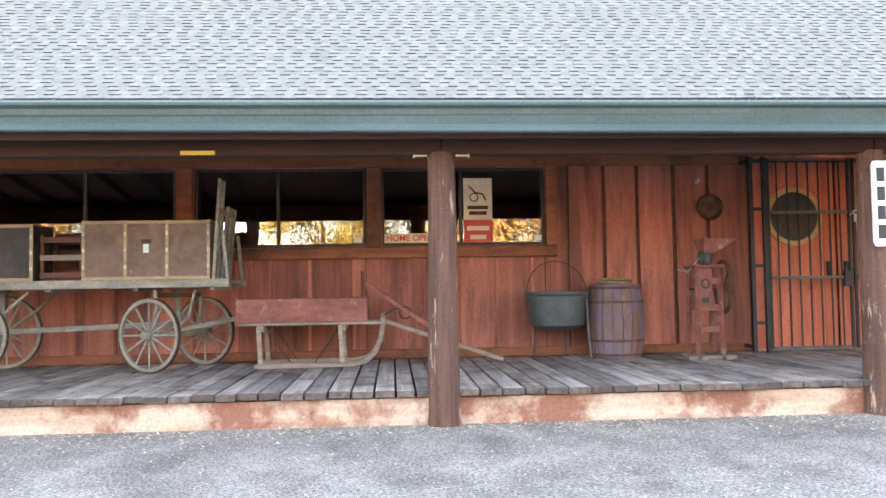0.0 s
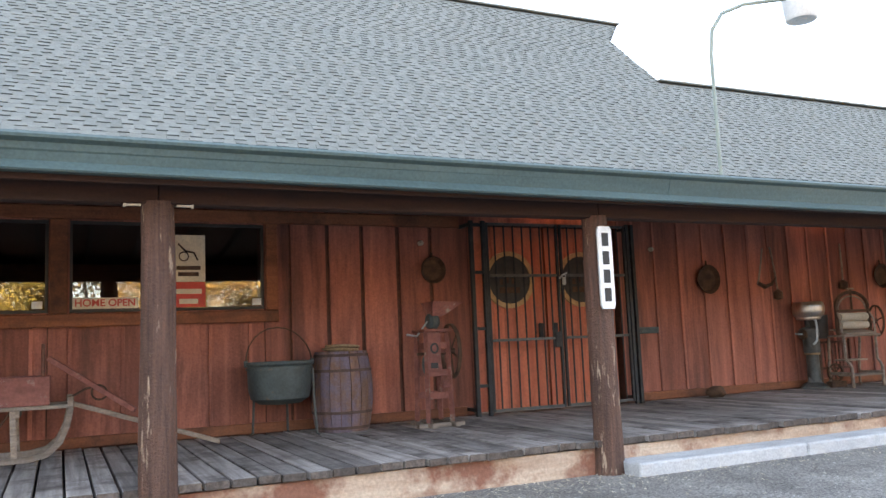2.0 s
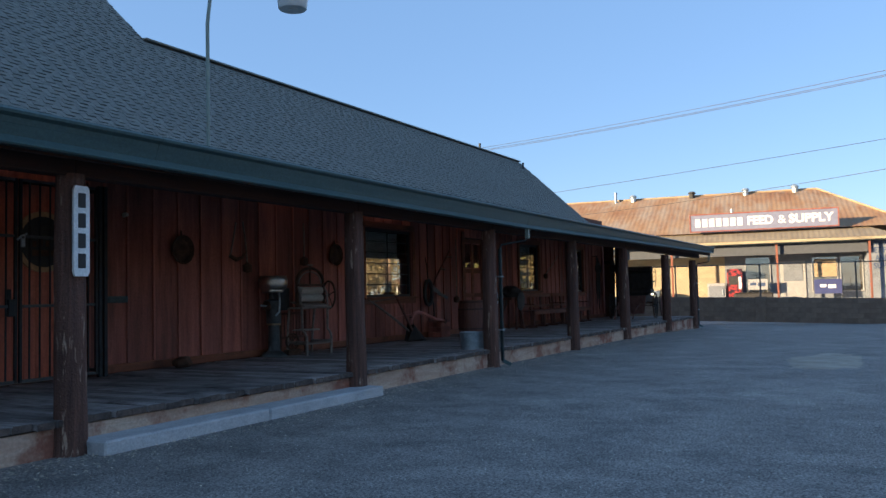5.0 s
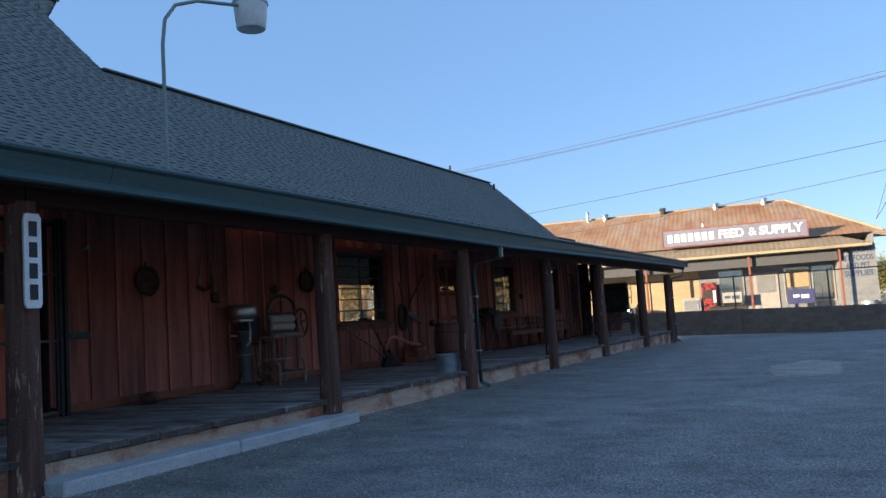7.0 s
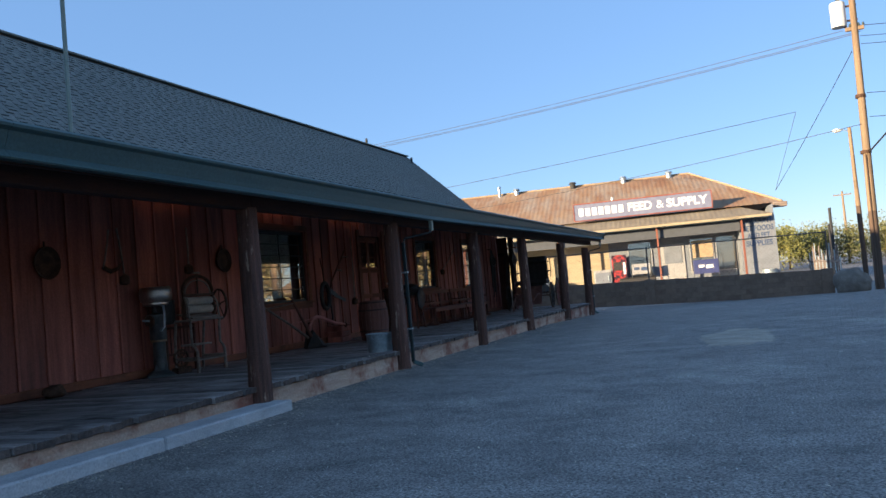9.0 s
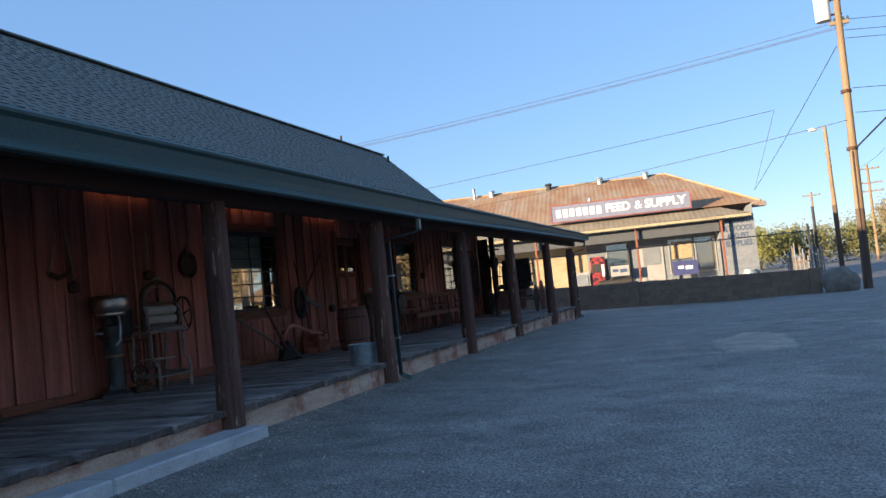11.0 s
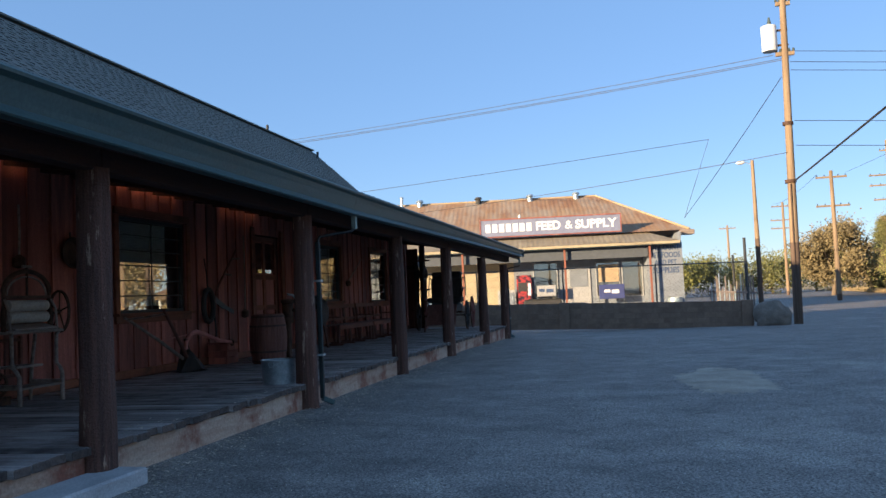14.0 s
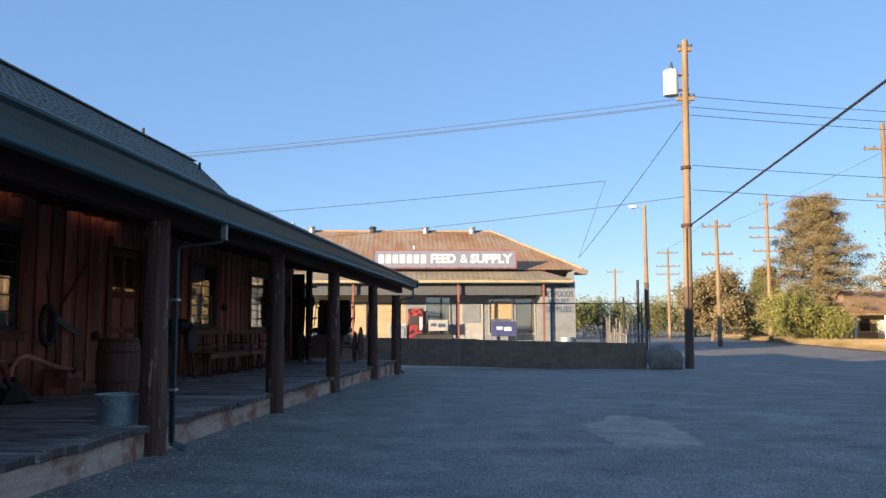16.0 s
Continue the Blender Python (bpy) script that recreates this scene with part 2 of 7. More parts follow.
# ---- store: sizes ----
XL = -26.0                   # unseen end of the store, carried on to keep the yard in shade
X0, X1 = -9.0, 28.4          # ends of the porch
WALL, DECK = 3.2, 0.296      # face of the wall, top of the deck
POSTS = [-3.72, 0.125, 3.93, 8.02, 11.98, 16.02, 19.85, 24.2, 28.0]
RIDGE_Y, RIDGE_Z, BREAK_Y, BREAK_Z = 5.07, 5.70, 2.56, 3.37
HIGH_Y, HIGH_Z, KINK_X, GABLE_X = 7.17, 7.63, 9.13, 25.13
SLOPE = (RIDGE_Z - BREAK_Z) / (RIDGE_Y - BREAK_Y)

# ---- wall with its openings ----
OPEN = [(-5.9, -2.93, 1.68, 2.65), (-2.70, -0.62, 1.68, 2.65), (-0.42, 1.61, 1.68, 2.65), (4.25, 6.6, DECK, 2.72),
        (12.96, 14.76, 1.19, 2.62), (17.25, 18.45, DECK, 2.62), (20.6, 22.05, 1.25, 2.62), (24.45, 25.95, 1.2, 2.62)]
bm = bmesh.new()
xs = sorted({X0, X1, *[o[0] for o in OPEN], *[o[1] for o in OPEN]})
for a, b in zip(xs, xs[1:]):
    hole = [o for o in OPEN if o[0] <= a and b <= o[1]]
    if hole:
        _, _, zb, zt = hole[0]
        if zb > DECK:
            box(bm, a, b, WALL + 0.03, WALL + 0.34, 0, zb)
        box(bm, a, b, WALL + 0.03, WALL + 0.34, zt, 3.75)
    else:
        box(bm, a, b, WALL + 0.03, WALL + 0.34, 0, 3.75)
wall_front = solid("wall_south", bm, M_BEAM, "reddish-brown redwood board wall under the porch", "wall", "structure")
bm = bmesh.new()
box(bm, X1 - 0.3, X1, WALL + 0.35, 11.0, 0, 3.72)
box(bm, X0, X0 + 0.3, WALL + 0.35, 11.0, 0, 3.72)
box(bm, XL + 0.5, X1, 11.0, 11.3, 0, 3.72)
# wall of the unseen wing, added with its roof to block the low sun
box(bm, XL + 0.5, X0 - 0.01, WALL + 0.03, WALL + 0.34, 0, 3.6)
solid("wall_north", bm, M_TRIM, "plain brown board outer walls of the store and its added unseen wing", "wall", "structure")
bm = bx(X0 + 0.35, X1 - 0.35, WALL + 0.36, 10.95, 0.24, 0.29)
solid("floor", bm, M_ROOM, "floor inside the store, coloured dark for the dim room", "floor", "structure")
solid("ceiling", bx(X0 + 0.35, X1 - 0.35, WALL + 0.36, 10.95, 3.0, 3.06), M_ROOM, "ceiling inside the store, coloured dark for the dim room", "ceiling", "structure")

# ---- porch roof and main roof ----


def roof_sheet(name, pts, thick=0.014):
    bm = bmesh.new()
    top = [bm.verts.new(p) for p in pts]
    low = [bm.verts.new((p[0], p[1], p[2] - thick)) for p in pts]
    bm.faces.new(top), bm.faces.new(low[::-1])
    for i in range(len(pts)):
        bm.faces.new((top[i], top[(i + 1) % len(pts)], low[(i + 1) % len(pts)], low[i]))
    return bm


EAVE_Y, EAVE_Z = -0.49, 2.635
XE = 29.2
roof = thing("roof", "grey-green asphalt shingle roof with a taller gabled part", "roof")
roof["kind"] = "structure"
# the sheets run on unseen to XL so that they shade the yard
part("porch_sheet", roof_sheet("s", [(XL, EAVE_Y, EAVE_Z), (XE, EAVE_Y, EAVE_Z), (XE, BREAK_Y, BREAK_Z), (XL, BREAK_Y, BREAK_Z)]), M_UNDER, roof)
part("main_sheet", roof_sheet("s", [(XL, BREAK_Y, BREAK_Z), (GABLE_X, BREAK_Y, BREAK_Z), (GABLE_X, RIDGE_Y, RIDGE_Z), (KINK_X, RIDGE_Y, RIDGE_Z), (KINK_X, 6.35, 6.87),
                                      (KINK_X + 0.84, HIGH_Y, HIGH_Z), (XL, HIGH_Y, HIGH_Z)]), M_UNDER, roof)
part("back_sheet", roof_sheet("s", [(XL, HIGH_Y, HIGH_Z), (KINK_X + 0.84, HIGH_Y, HIGH_Z), (KINK_X, 11.8, 3.4), (XL, 11.8, 3.4)]), M_UNDER, roof)
part("back_low_sheet", roof_sheet("s", [(KINK_X, RIDGE_Y, RIDGE_Z), (GABLE_X, RIDGE_Y, RIDGE_Z), (GABLE_X, 8.0, 3.4), (KINK_X, 8.0, 3.4)]), M_UNDER, roof)
part("end_sheet", roof_sheet("s", [(GABLE_X, BREAK_Y, BREAK_Z - 0.01), (XE, BREAK_Y, BREAK_Z - 0.01), (XE, 11.8, BREAK_Z - 0.03), (GABLE_X, 11.8, BREAK_Z - 0.03)]), M_UNDER, roof)
bm = bmesh.new()
for tri in (((GABLE_X - 0.3, BREAK_Y + 0.1, BREAK_Z), (GABLE_X - 0.3, RIDGE_Y, RIDGE_Z - 0.1), (GABLE_X - 0.3, 7.9, BREAK_Z)),
            ((KINK_X - 0.3, BREAK_Y + 0.1, BREAK_Z), (KINK_X - 0.3, HIGH_Y, HIGH_Z - 0.1), (KINK_X - 0.3, 11.7, BREAK_Z))):
    a = [bm.verts.new(p) for p in tri]
    b = [bm.verts.new((p[0] + 0.1, p[1], p[2])) for p in tri]
    bm.faces.new(a), bm.faces.new(b[::-1])
    for i in range(3):
        bm.faces.new((a[i], a[(i + 1) % 3], b[(i + 1) % 3], b[i]))
part("gable_wall", bm, M_TRIM, roof, "brown board gable")
part("ridge_cap", beam(bm_beam((KINK_X, RIDGE_Y, RIDGE_Z + 0.0), (GABLE_X + 0.02, RIDGE_Y, RIDGE_Z + 0.0), 0.2, 0.03), (XL, HIGH_Y, HIGH_Z + 0.015),
                       (KINK_X + 0.84, HIGH_Y, HIGH_Z + 0.015), 0.2, 0.03), M_SHINGLE_ONE, roof)

# soffit, rafters, beam, fascia and gutter
bm = bmesh.new()
vs = [bm.verts.new((x, y, z)) for x in (X0, XE - 0.3) for y, z in ((0.08, 2.66), (WALL + 0.028, 3.13), (WALL + 0.028, 3.15), (0.08, 2.68))]
for f in ((0, 1, 2, 3), (7, 6, 5, 4), (0, 4, 5, 1), (1, 5, 6, 2), (2, 6, 7, 3), (3, 7, 4, 0)):
    bm.faces.new([vs[i] for i in f])
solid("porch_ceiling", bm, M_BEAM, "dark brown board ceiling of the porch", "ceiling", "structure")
beams = thing("porch_beam", "dark brown timber beam along the porch posts", "beam")
for a, b in zip([X0] + POSTS[1:], POSTS[1:] + [XE - 0.3]):
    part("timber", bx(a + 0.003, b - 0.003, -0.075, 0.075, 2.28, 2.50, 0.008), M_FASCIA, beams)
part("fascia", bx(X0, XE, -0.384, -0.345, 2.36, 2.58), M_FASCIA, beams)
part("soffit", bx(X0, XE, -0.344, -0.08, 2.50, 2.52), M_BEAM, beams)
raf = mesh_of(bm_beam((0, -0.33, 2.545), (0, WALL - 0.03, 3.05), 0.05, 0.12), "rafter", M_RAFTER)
x = X0 + 0.3
while x < X1:
    ob = new("rafter", raf)
    ob.parent, ob.location = beams, (x, 0, 0)
    x += 0.61

gut = thing("gutter", "teal green painted metal rain gutter along the eave", "gutter")


def gutter_fall(x):
    """The gutter falls gently to its outlet."""
    return 0.03 - 0.115 * ((x + 9.5) / 22.1 if x < 12.6 else (29.2 - x) / 16.6)


prof = [(-0.385, 2.655), (-0.385, 2.418), (-0.497, 2.412), (-0.508, 2.424), (-0.452, 2.486), (-0.486, 2.540), (-0.500, 2.582), (-0.546, 2.602), (-0.552, 2.622), (-0.534, 2.643), (-0.505, 2.636),
        (-0.488, 2.600), (-0.47, 2.540), (-0.440, 2.486), (-0.47, 2.43), (-0.395, 2.43), (-0.395, 2.655)]
gx0 = X0 - 0.5
for a, b in ((gx0, 4.42), (4.424, 12.6), (12.604, 22.3), (22.304, XE)):
    bm = bmesh.new()
    ra = [bm.verts.new((a, y, z + gutter_fall(a) * (1.0 if z < 2.5 else 0.2))) for y, z in prof]
    rb = [bm.verts.new((b, y, z + gutter_fall(b) * (1.0 if z < 2.5 else 0.2))) for y, z in prof]
    for i in range(len(prof)):
        bm.faces.new((ra[i], ra[(i + 1) % len(prof)], rb[(i + 1) % len(prof)], rb[i]))
    bm.faces.new(ra), bm.faces.new(rb)
    part("gutter_length", bm, M_GUTTER, gut)
part("gutter_end", bx(XE, XE + 0.004, -0.52, -0.385, 2.455, 2.685), M_GUTTER, gut)

# ---- posts ----


def log_post(x, seed):
    post = thing("porch_post", "weathered round log porch post with worn bark", "post", (x, 0, -0.02 + ground_z(x)), 0, "porch posts")
    rnd = random.Random(seed)
    bm = bmesh.new()
    n, rings = 22, []
    for k in range(19):
        z = 2.32 * k / 18
        r = 0.132 - 0.018 * k / 18 + (0.012 if k == 0 else 0)
        row = []
        for i in range(n):
            a = 2 * math.pi * i / n
            w = noise.noise(Vector((math.cos(a) * 2.2, math.sin(a) * 2.2, z * 0.9 + seed * 7))) * 0.016 + noise.noise(Vector((math.cos(a) * 9, math.sin(a) * 9, z * 0.6 + seed * 3))) * 0.005
            row.append(bm.verts.new((math.cos(a) * (r + w), math.sin(a) * (r + w), z)))
        rings.append(row)
    for r0, r1 in zip(rings, rings[1:]):
        for i in range(n):
            bm.faces.new((r0[i], r0[(i + 1) % n], r1[(i + 1) % n], r1[i]))
    bm.faces.new(rings[0]), bm.faces.new(rings[-1])
    part("trunk", bm, M_LOG, post, smooth=True)
    return post


for i, x in enumerate(POSTS):
    log_post(x, i + 1)

# ---- deck, curb and step ----
bm = bmesh.new()
box(bm, X0, X1, 0.02, WALL + 0.02, -0.3, 0.225)
curb = solid("porch_base", bm, M_CURB, "pale peeling concrete base under the porch edge", "foundation", "structure")
step = thing("concrete_step", "long grey concrete step in front of the gate", "step", (4.0, 0, 0))
for a, b in ((0.0, 1.996), (2.004, 4.12)):
    part("step_slab", bx(a, b, -0.34, 0.015, -0.05, 0.115, 0.015), M_STEP, step)

# ---- siding boards, battens, trim ----
siding_x = [-9.0, -8.55, -8.1, -7.65, -7.2, -6.75, -6.3, -5.9, -5.45, -5.0, -4.56, -4.11, -3.64, -3.2, -2.7, -2.19, -1.76, -1.31, -0.77, -0.41, 0.1, 0.56, 1.0, 1.44, 1.9, 2.37, 2.8, 3.27, 3.71,
            4.25, 6.6, 6.85, 7.22, 7.67, 8.13, 8.58, 9.02, 9.44, 9.88, 10.3, 10.75, 11.2, 11.62, 12.06, 12.5, 12.96]
x = 12.96
while x < X1 - 0.2:
    x += 0.36
    siding_x.append(round(x, 2))
siding_x.append(X1)


def cuts(a, b):
    """The upright stretches of wall left between a and b."""
    spans = []
    for o0, o1, zb, zt in OPEN:
        lo, hi = max(a, o0), min(b, o1)
        if hi - lo > 0.02:
            spans.append((lo, hi, zb, zt))
    return spans


rnd = random.Random(4)
for a, b in zip(siding_x, siding_x[1:]):
    edges = sorted({a, b, *[s[0] for s in cuts(a, b)], *[s[1] for s in cuts(a, b)]})
    for c, d in zip(edges, edges[1:]):
        s = cuts(c, d)
        for z0, z1 in ([(DECK + 0.01, 3.12)] if not s else [(DECK + 0.01, s[0][2]), (s[0][3], 3.12)]):
            if z1 - z0 > 0.05 and d - c > 0.03:
                gap = 0.026 if 1.7 < a < 4.0 else 0.006
                part("board", bx(c + gap, d - gap, WALL + rnd.uniform(-0.004, 0.006), WALL + 0.029, z0, z1), M_SIDING, wall_front)
    s = cuts(a - 0.02, a + 0.02)
    for z0, z1 in ([(DECK + 0.12, 3.10)] if not s else [(DECK + 0.12, s[0][2] - 0.16), (s[0][3] + 0.12, 3.10)]):
        if z1 - z0 > 0.15 and not 1.7 < a < 4.0:
            part("batten", bx(a - 0.02, a + 0.02, WALL - 0.024, WALL - 0.006, z0, z1, 0.004), M_SIDING, wall_front)
solid("baseboard", bx(X0, 4.12, WALL - 0.05, WALL - 0.008, DECK + 0.005, DECK + 0.115, 0.006), M_TRIM, "brown baseboard along the porch wall", "trim", "structure")
solid("baseboard", bx(6.72, 17.2, WALL - 0.05, WALL - 0.008, DECK + 0.005, DECK + 0.115, 0.006), M_TRIM, "brown baseboard along the porch wall", "trim", "structure")
solid("baseboard", bx(18.5, X1, WALL - 0.05, WALL - 0.008, DECK + 0.005, DECK + 0.115, 0.006), M_TRIM, "brown baseboard along the porch wall", "trim", "structure")
solid("trim_header", bx(X0, 4.1, WALL - 0.07, WALL - 0.008, 2.66, 2.80, 0.008), M_TRIM, "brown header board above the windows", "trim", "structure")
solid("trim_sill", bx(X0, 1.76, WALL - 0.075, WALL - 0.008, 1.53, 1.665, 0.01), M_TRIM, "brown sill board below the windows", "trim", "structure")
for a, b in ((-2.915, -2.715), (-0.605, -0.435), (1.625, 1.76)):
    solid("trim_mullion", bx(a, b, WALL - 0.055, WALL - 0.008, 1.668, 2.657, 0.008), M_TRIM, "brown board between the windows", "trim", "structure")

# ---- windows ----


def front_window(index, o):
    x0, x1, z0, z1 = o
    xm = {0: -4.01, 1: -1.69, 2: 0.56}[index]
    w = thing("window_%d" % (index + 1), "wide sliding window in a dark frame reflecting trees", "window")
    w["kind"] = "structure"
    for n, a in (("frame_bar", (x0, x1, z0, z0 + 0.035)), ("frame_bar", (x0, x1, z1 - 0.035, z1)), ("frame_bar", (x0, x0 + 0.03, z0 + 0.036, z1 - 0.036)),
                 ("frame_bar", (x1 - 0.03, x1, z0 + 0.036, z1 - 0.036)), ("slider_bar", (xm - 0.02, xm + 0.02, z0 + 0.036, z1 - 0.036))):
        part(n, bx(a[0], a[1], WALL + 0.005, WALL + 0.06, a[2], a[3], 0.003), M_DARKFRAME, w)
    for a, b in ((x0 + 0.031, xm - 0.021), (xm + 0.021, x1 - 0.031)):
        pane = part("pane", bx(a, b, WALL + 0.030, WALL + 0.034, z0 + 0.037, z1 - 0.037), M_GLASS, w)
        pane.visible_shadow = False
    return w


M_CREAMSLAT = plain("cream_blind_slat", (0.82, 0.80, 0.72), 0.6)


def deep_window(index, o):
    x0, x1, z0, z1 = o
    w = thing("window_%d" % index, "deep-set old window with narrow muntins in a brown surround", "window")
    w["kind"] = "structure"
    y = WALL + 0.05
    for a in ((x0 - 0.1, x1 + 0.1, z0 - 0.12, z0 - 0.004), (x0 - 0.1, x1 + 0.1, z1 + 0.004, z1 + 0.11), (x0 - 0.1, x0 - 0.004, z0, z1), (x1 + 0.004, x1 + 0.1, z0, z1)):
        part("surround", bx(a[0], a[1], WALL - 0.05, WALL - 0.007, a[2], a[3], 0.006), M_TRIM, w)
    part("sill", bx(x0 - 0.12, x1 + 0.12, WALL - 0.11, WALL + 0.018, z0 - 0.02, z0 + 0.02, 0.006), M_TRIM, w)
    part("reveal", bx(x1 - 0.02, x1 - 0.001, WALL - 0.005, y, z0 + 0.022, z1), M_BEAM, w)
    part("reveal", bx(x0 + 0.001, x0 + 0.02, WALL - 0.005, y, z0 + 0.022, z1), M_BEAM, w)
    part("reveal", bx(x0 + 0.021, x1 - 0.021, WALL - 0.005, y, z1 - 0.02, z1 - 0.001), M_BEAM, w)
    for a in ((x0 + 0.02, x1 - 0.02, z0 + 0.022, z0 + 0.07), (x0 + 0.02, x1 - 0.02, z1 - 0.07, z1 - 0.022), (x0 + 0.02, x0 + 0.06, z0 + 0.071, z1 - 0.071), (x1 - 0.06, x1 - 0.02, z0 + 0.071, z1 - 0.071)):
        part("frame_bar", bx(a[0], a[1], y - 0.03, y + 0.03, a[2], a[3], 0.003), M_DARKFRAME, w)
    pane = part("pane", bx(x0 + 0.061, x1 - 0.061, y, y + 0.004, z0 + 0.072, z1 - 0.072), M_GLASS, w)
    pane.visible_shadow = False
    xs = x1 - 0.42
    blind = part("blind_rail", bx(x0 + 0.07, xs, y + 0.032, y + 0.062, z1 - 0.12, z1 - 0.08), M_CREAMSLAT, w, "pale slatted window blind")
    for k in range(24):
        z = z1 - 0.14 - (z1 - z0 - 0.24) * k / 24
        part("blind_slat", box(bmesh.new(), x0 + 0.07, xs, -0.029, 0.029, -0.001, 0.001, 0, Matrix.Translation((0, y + 0.045, z)) @ pose(0, 0, 0, 80, 0, 0)), M_CREAMSLAT, blind)
    for k in range(1, 6):
        z = z0 + 0.05 + (z1 - z0 - 0.1) * k / 6
        part("muntin", bx(x0 + 0.062, x1 - 0.062, y - 0.012, y - 0.001, z - 0.009, z + 0.009), M_DARKFRAME, w)
    xm = (x0 + x1) / 2
    part("muntin", bx(xm - 0.012, xm + 0.012, y - 0.026, y - 0.013, z0 + 0.072, z1 - 0.072), M_DARKFRAME, w)
    return w


for i in range(3):
    front_window(i, OPEN[i])
for i, k in ((4, 4), (5, 6), (6, 7)):
    deep_window(i, OPEN[k])

# ---- shingles: thin tabs laid row on row on the steep slope and the porch slope ----


def shingle_rows():
    """Place, width and row of every tab, from the eave up."""
    out = []
    rnd = random.Random(11)
    length = math.hypot(EAVE_Y - BREAK_Y, EAVE_Z - BREAK_Z)
    for k in range(int(length / 0.095)):
        s = k * 0.095 / length
        x = X0 - 0.5 - (k % 2) * 0.118 - rnd.uniform(0, 0.04)
        while x < XE:
            w = 0.118 + rnd.uniform(-0.014, 0.014)
            out.append((x, min(w, XE - x), EAVE_Y + (BREAK_Y - EAVE_Y) * s, EAVE_Z + (BREAK_Z - EAVE_Z) * s, 0))
            x += w
    rows = int((HIGH_Z - BREAK_Z) / SLOPE * math.hypot(1, SLOPE) / 0.095)
    for k in range(rows):
        y = BREAK_Y + k * 0.095 / math.hypot(1, SLOPE)
        z = BREAK_Z + (y - BREAK_Y) * SLOPE
        end = GABLE_X + 0.05 if z < RIDGE_Z - 0.08 else KINK_X + 0.03 + (max(0, y - 6.35) * 1.02)
        x = X0 - 0.5 - (k % 2) * 0.118 - rnd.uniform(0, 0.04)
        while x < end:
            w = 0.118 + rnd.uniform(-0.014, 0.014)
            out.append((x, min(w, end - x), y, z, 1))
            x += w
    return out


def tab_verts(x, w, y, z, steep, lift):
    g = SLOPE if steep else (BREAK_Z - EAVE_Z) / (BREAK_Y - EAVE_Y)
    n = Vector((0, -g, 1)).normalized()
    up = Vector((0, 1, g)).normalized() * 0.112
    p = Vector((x + 0.0005, y, z))
    d = Vector((w - 0.001, 0, 0))
    low, high = n * lift, n * 0.003
    return [p + n * 0.002, p + d + n * 0.002, p + d + low, p + low, p + up + high, p + d + up + high]


# tab butts are near black to draw a shadow line below each tab
M_EDGE = plain("shadow_line_edge", (0.026, 0.028, 0.028), 0.95)
TAB_FACES = [(0, 1, 2, 3), (3, 2, 5, 4), (0, 3, 4), (1, 5, 2)]
rnd = random.Random(5)
tv, tf, single, flip, row_y = [], [], 0, False, None
for x, w, y, z, steep in shingle_rows():
    if w < 0.04:
        continue
    flip = not flip if y == row_y else False
    row_y = y
    lift = rnd.uniform(0.011, 0.016) if flip else rnd.uniform(0.003, 0.005)
    if steep and 0.0 < x < 3.6 and BREAK_Y + 0.2 < y < BREAK_Y + 0.9 and single < 290:
        p = Vector((x, y, z))
        me = bpy.data.meshes.new("shingle")
        me.from_pydata([v - p for v in tab_verts(x, w, y, z, steep, lift)], [], TAB_FACES)
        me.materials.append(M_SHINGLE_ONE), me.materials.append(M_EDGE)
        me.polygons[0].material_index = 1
        ob = new("shingle", me)
        ob.parent, ob.location = roof, p
        single += 1
        continue
    k = len(tv)
    tv += tab_verts(x, w, y, z, steep, lift)
    tf += [tuple(i + k for i in f) for f in TAB_FACES]
me = bpy.data.meshes.new("shingle_field")
me.from_pydata(tv, [], tf)
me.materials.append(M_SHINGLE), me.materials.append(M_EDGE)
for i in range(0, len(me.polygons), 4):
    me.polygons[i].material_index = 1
ob = new("shingle_field", me)
ob.parent = roof
tagged(ob, "", "", "", "stuff")

# ---- deck planks ----
M_ENDGRAIN = material("dark_end_grain", (0.055, 0.040, 0.033), (0.15, 0.115, 0.095), (20, 20, 20), (0.8, 0.95), 0, 0.8, 60, 0.3)
deck = thing("deck", "weathered grey plank deck of the porch", "deck")
deck["kind"] = "structure"
# dark sheet below the planks gives the shade seen in their gaps
solid_dark = part("joists", bx(X0, X1, 0.05, WALL, 0.226, 0.235), M_UNDER, deck)
rnd = random.Random(8)
x = X0
while x < X1 - 0.1:
    w = rnd.uniform(0.165, 0.20)
    front = -0.035 + rnd.uniform(-0.035, 0.03)
    dz = rnd.uniform(-0.006, 0.004)
    me = mesh_of(bx(-w / 2 + 0.010, w / 2 - 0.010, front, WALL - 0.052, 0.238, DECK, 0.005), "plank", M_DECK)
    me.materials.append(M_ENDGRAIN)
    for f in me.polygons:
        if f.normal.y < -0.6:
            f.material_index = 1
    ob = new("plank", me)
    ob.parent, ob.location = deck, (x + w / 2, 0, dz)
    ob.rotation_euler = (0, 0, rnd.uniform(-0.002, 0.002))
    x += w

# ---- materials of the things ----
M_OLDRED = material("faded_red_paint", (0.16, 0.050, 0.040), (0.30, 0.11, 0.085), (3, 8, 8), (0.65, 0.9), 0, 0.4, 40, 0.1, (0.30, 0.24, 0.20), (0.58, 0.70), 6.0)
M_GREYWOOD = material("grey_weathered_wood", (0.16, 0.12, 0.095), (0.34, 0.27, 0.22), (2, 14, 14), (0.75, 0.95), 0, 0.5, 50, 0.2)
M_GREYGREEN = material("worn_grey_green_paint", (0.15, 0.15, 0.125), (0.30, 0.29, 0.245), (3, 9, 9), (0.65, 0.9), 0, 0.4, 45, 0.1, (0.20, 0.13, 0.09), (0.56, 0.68), 5.0)
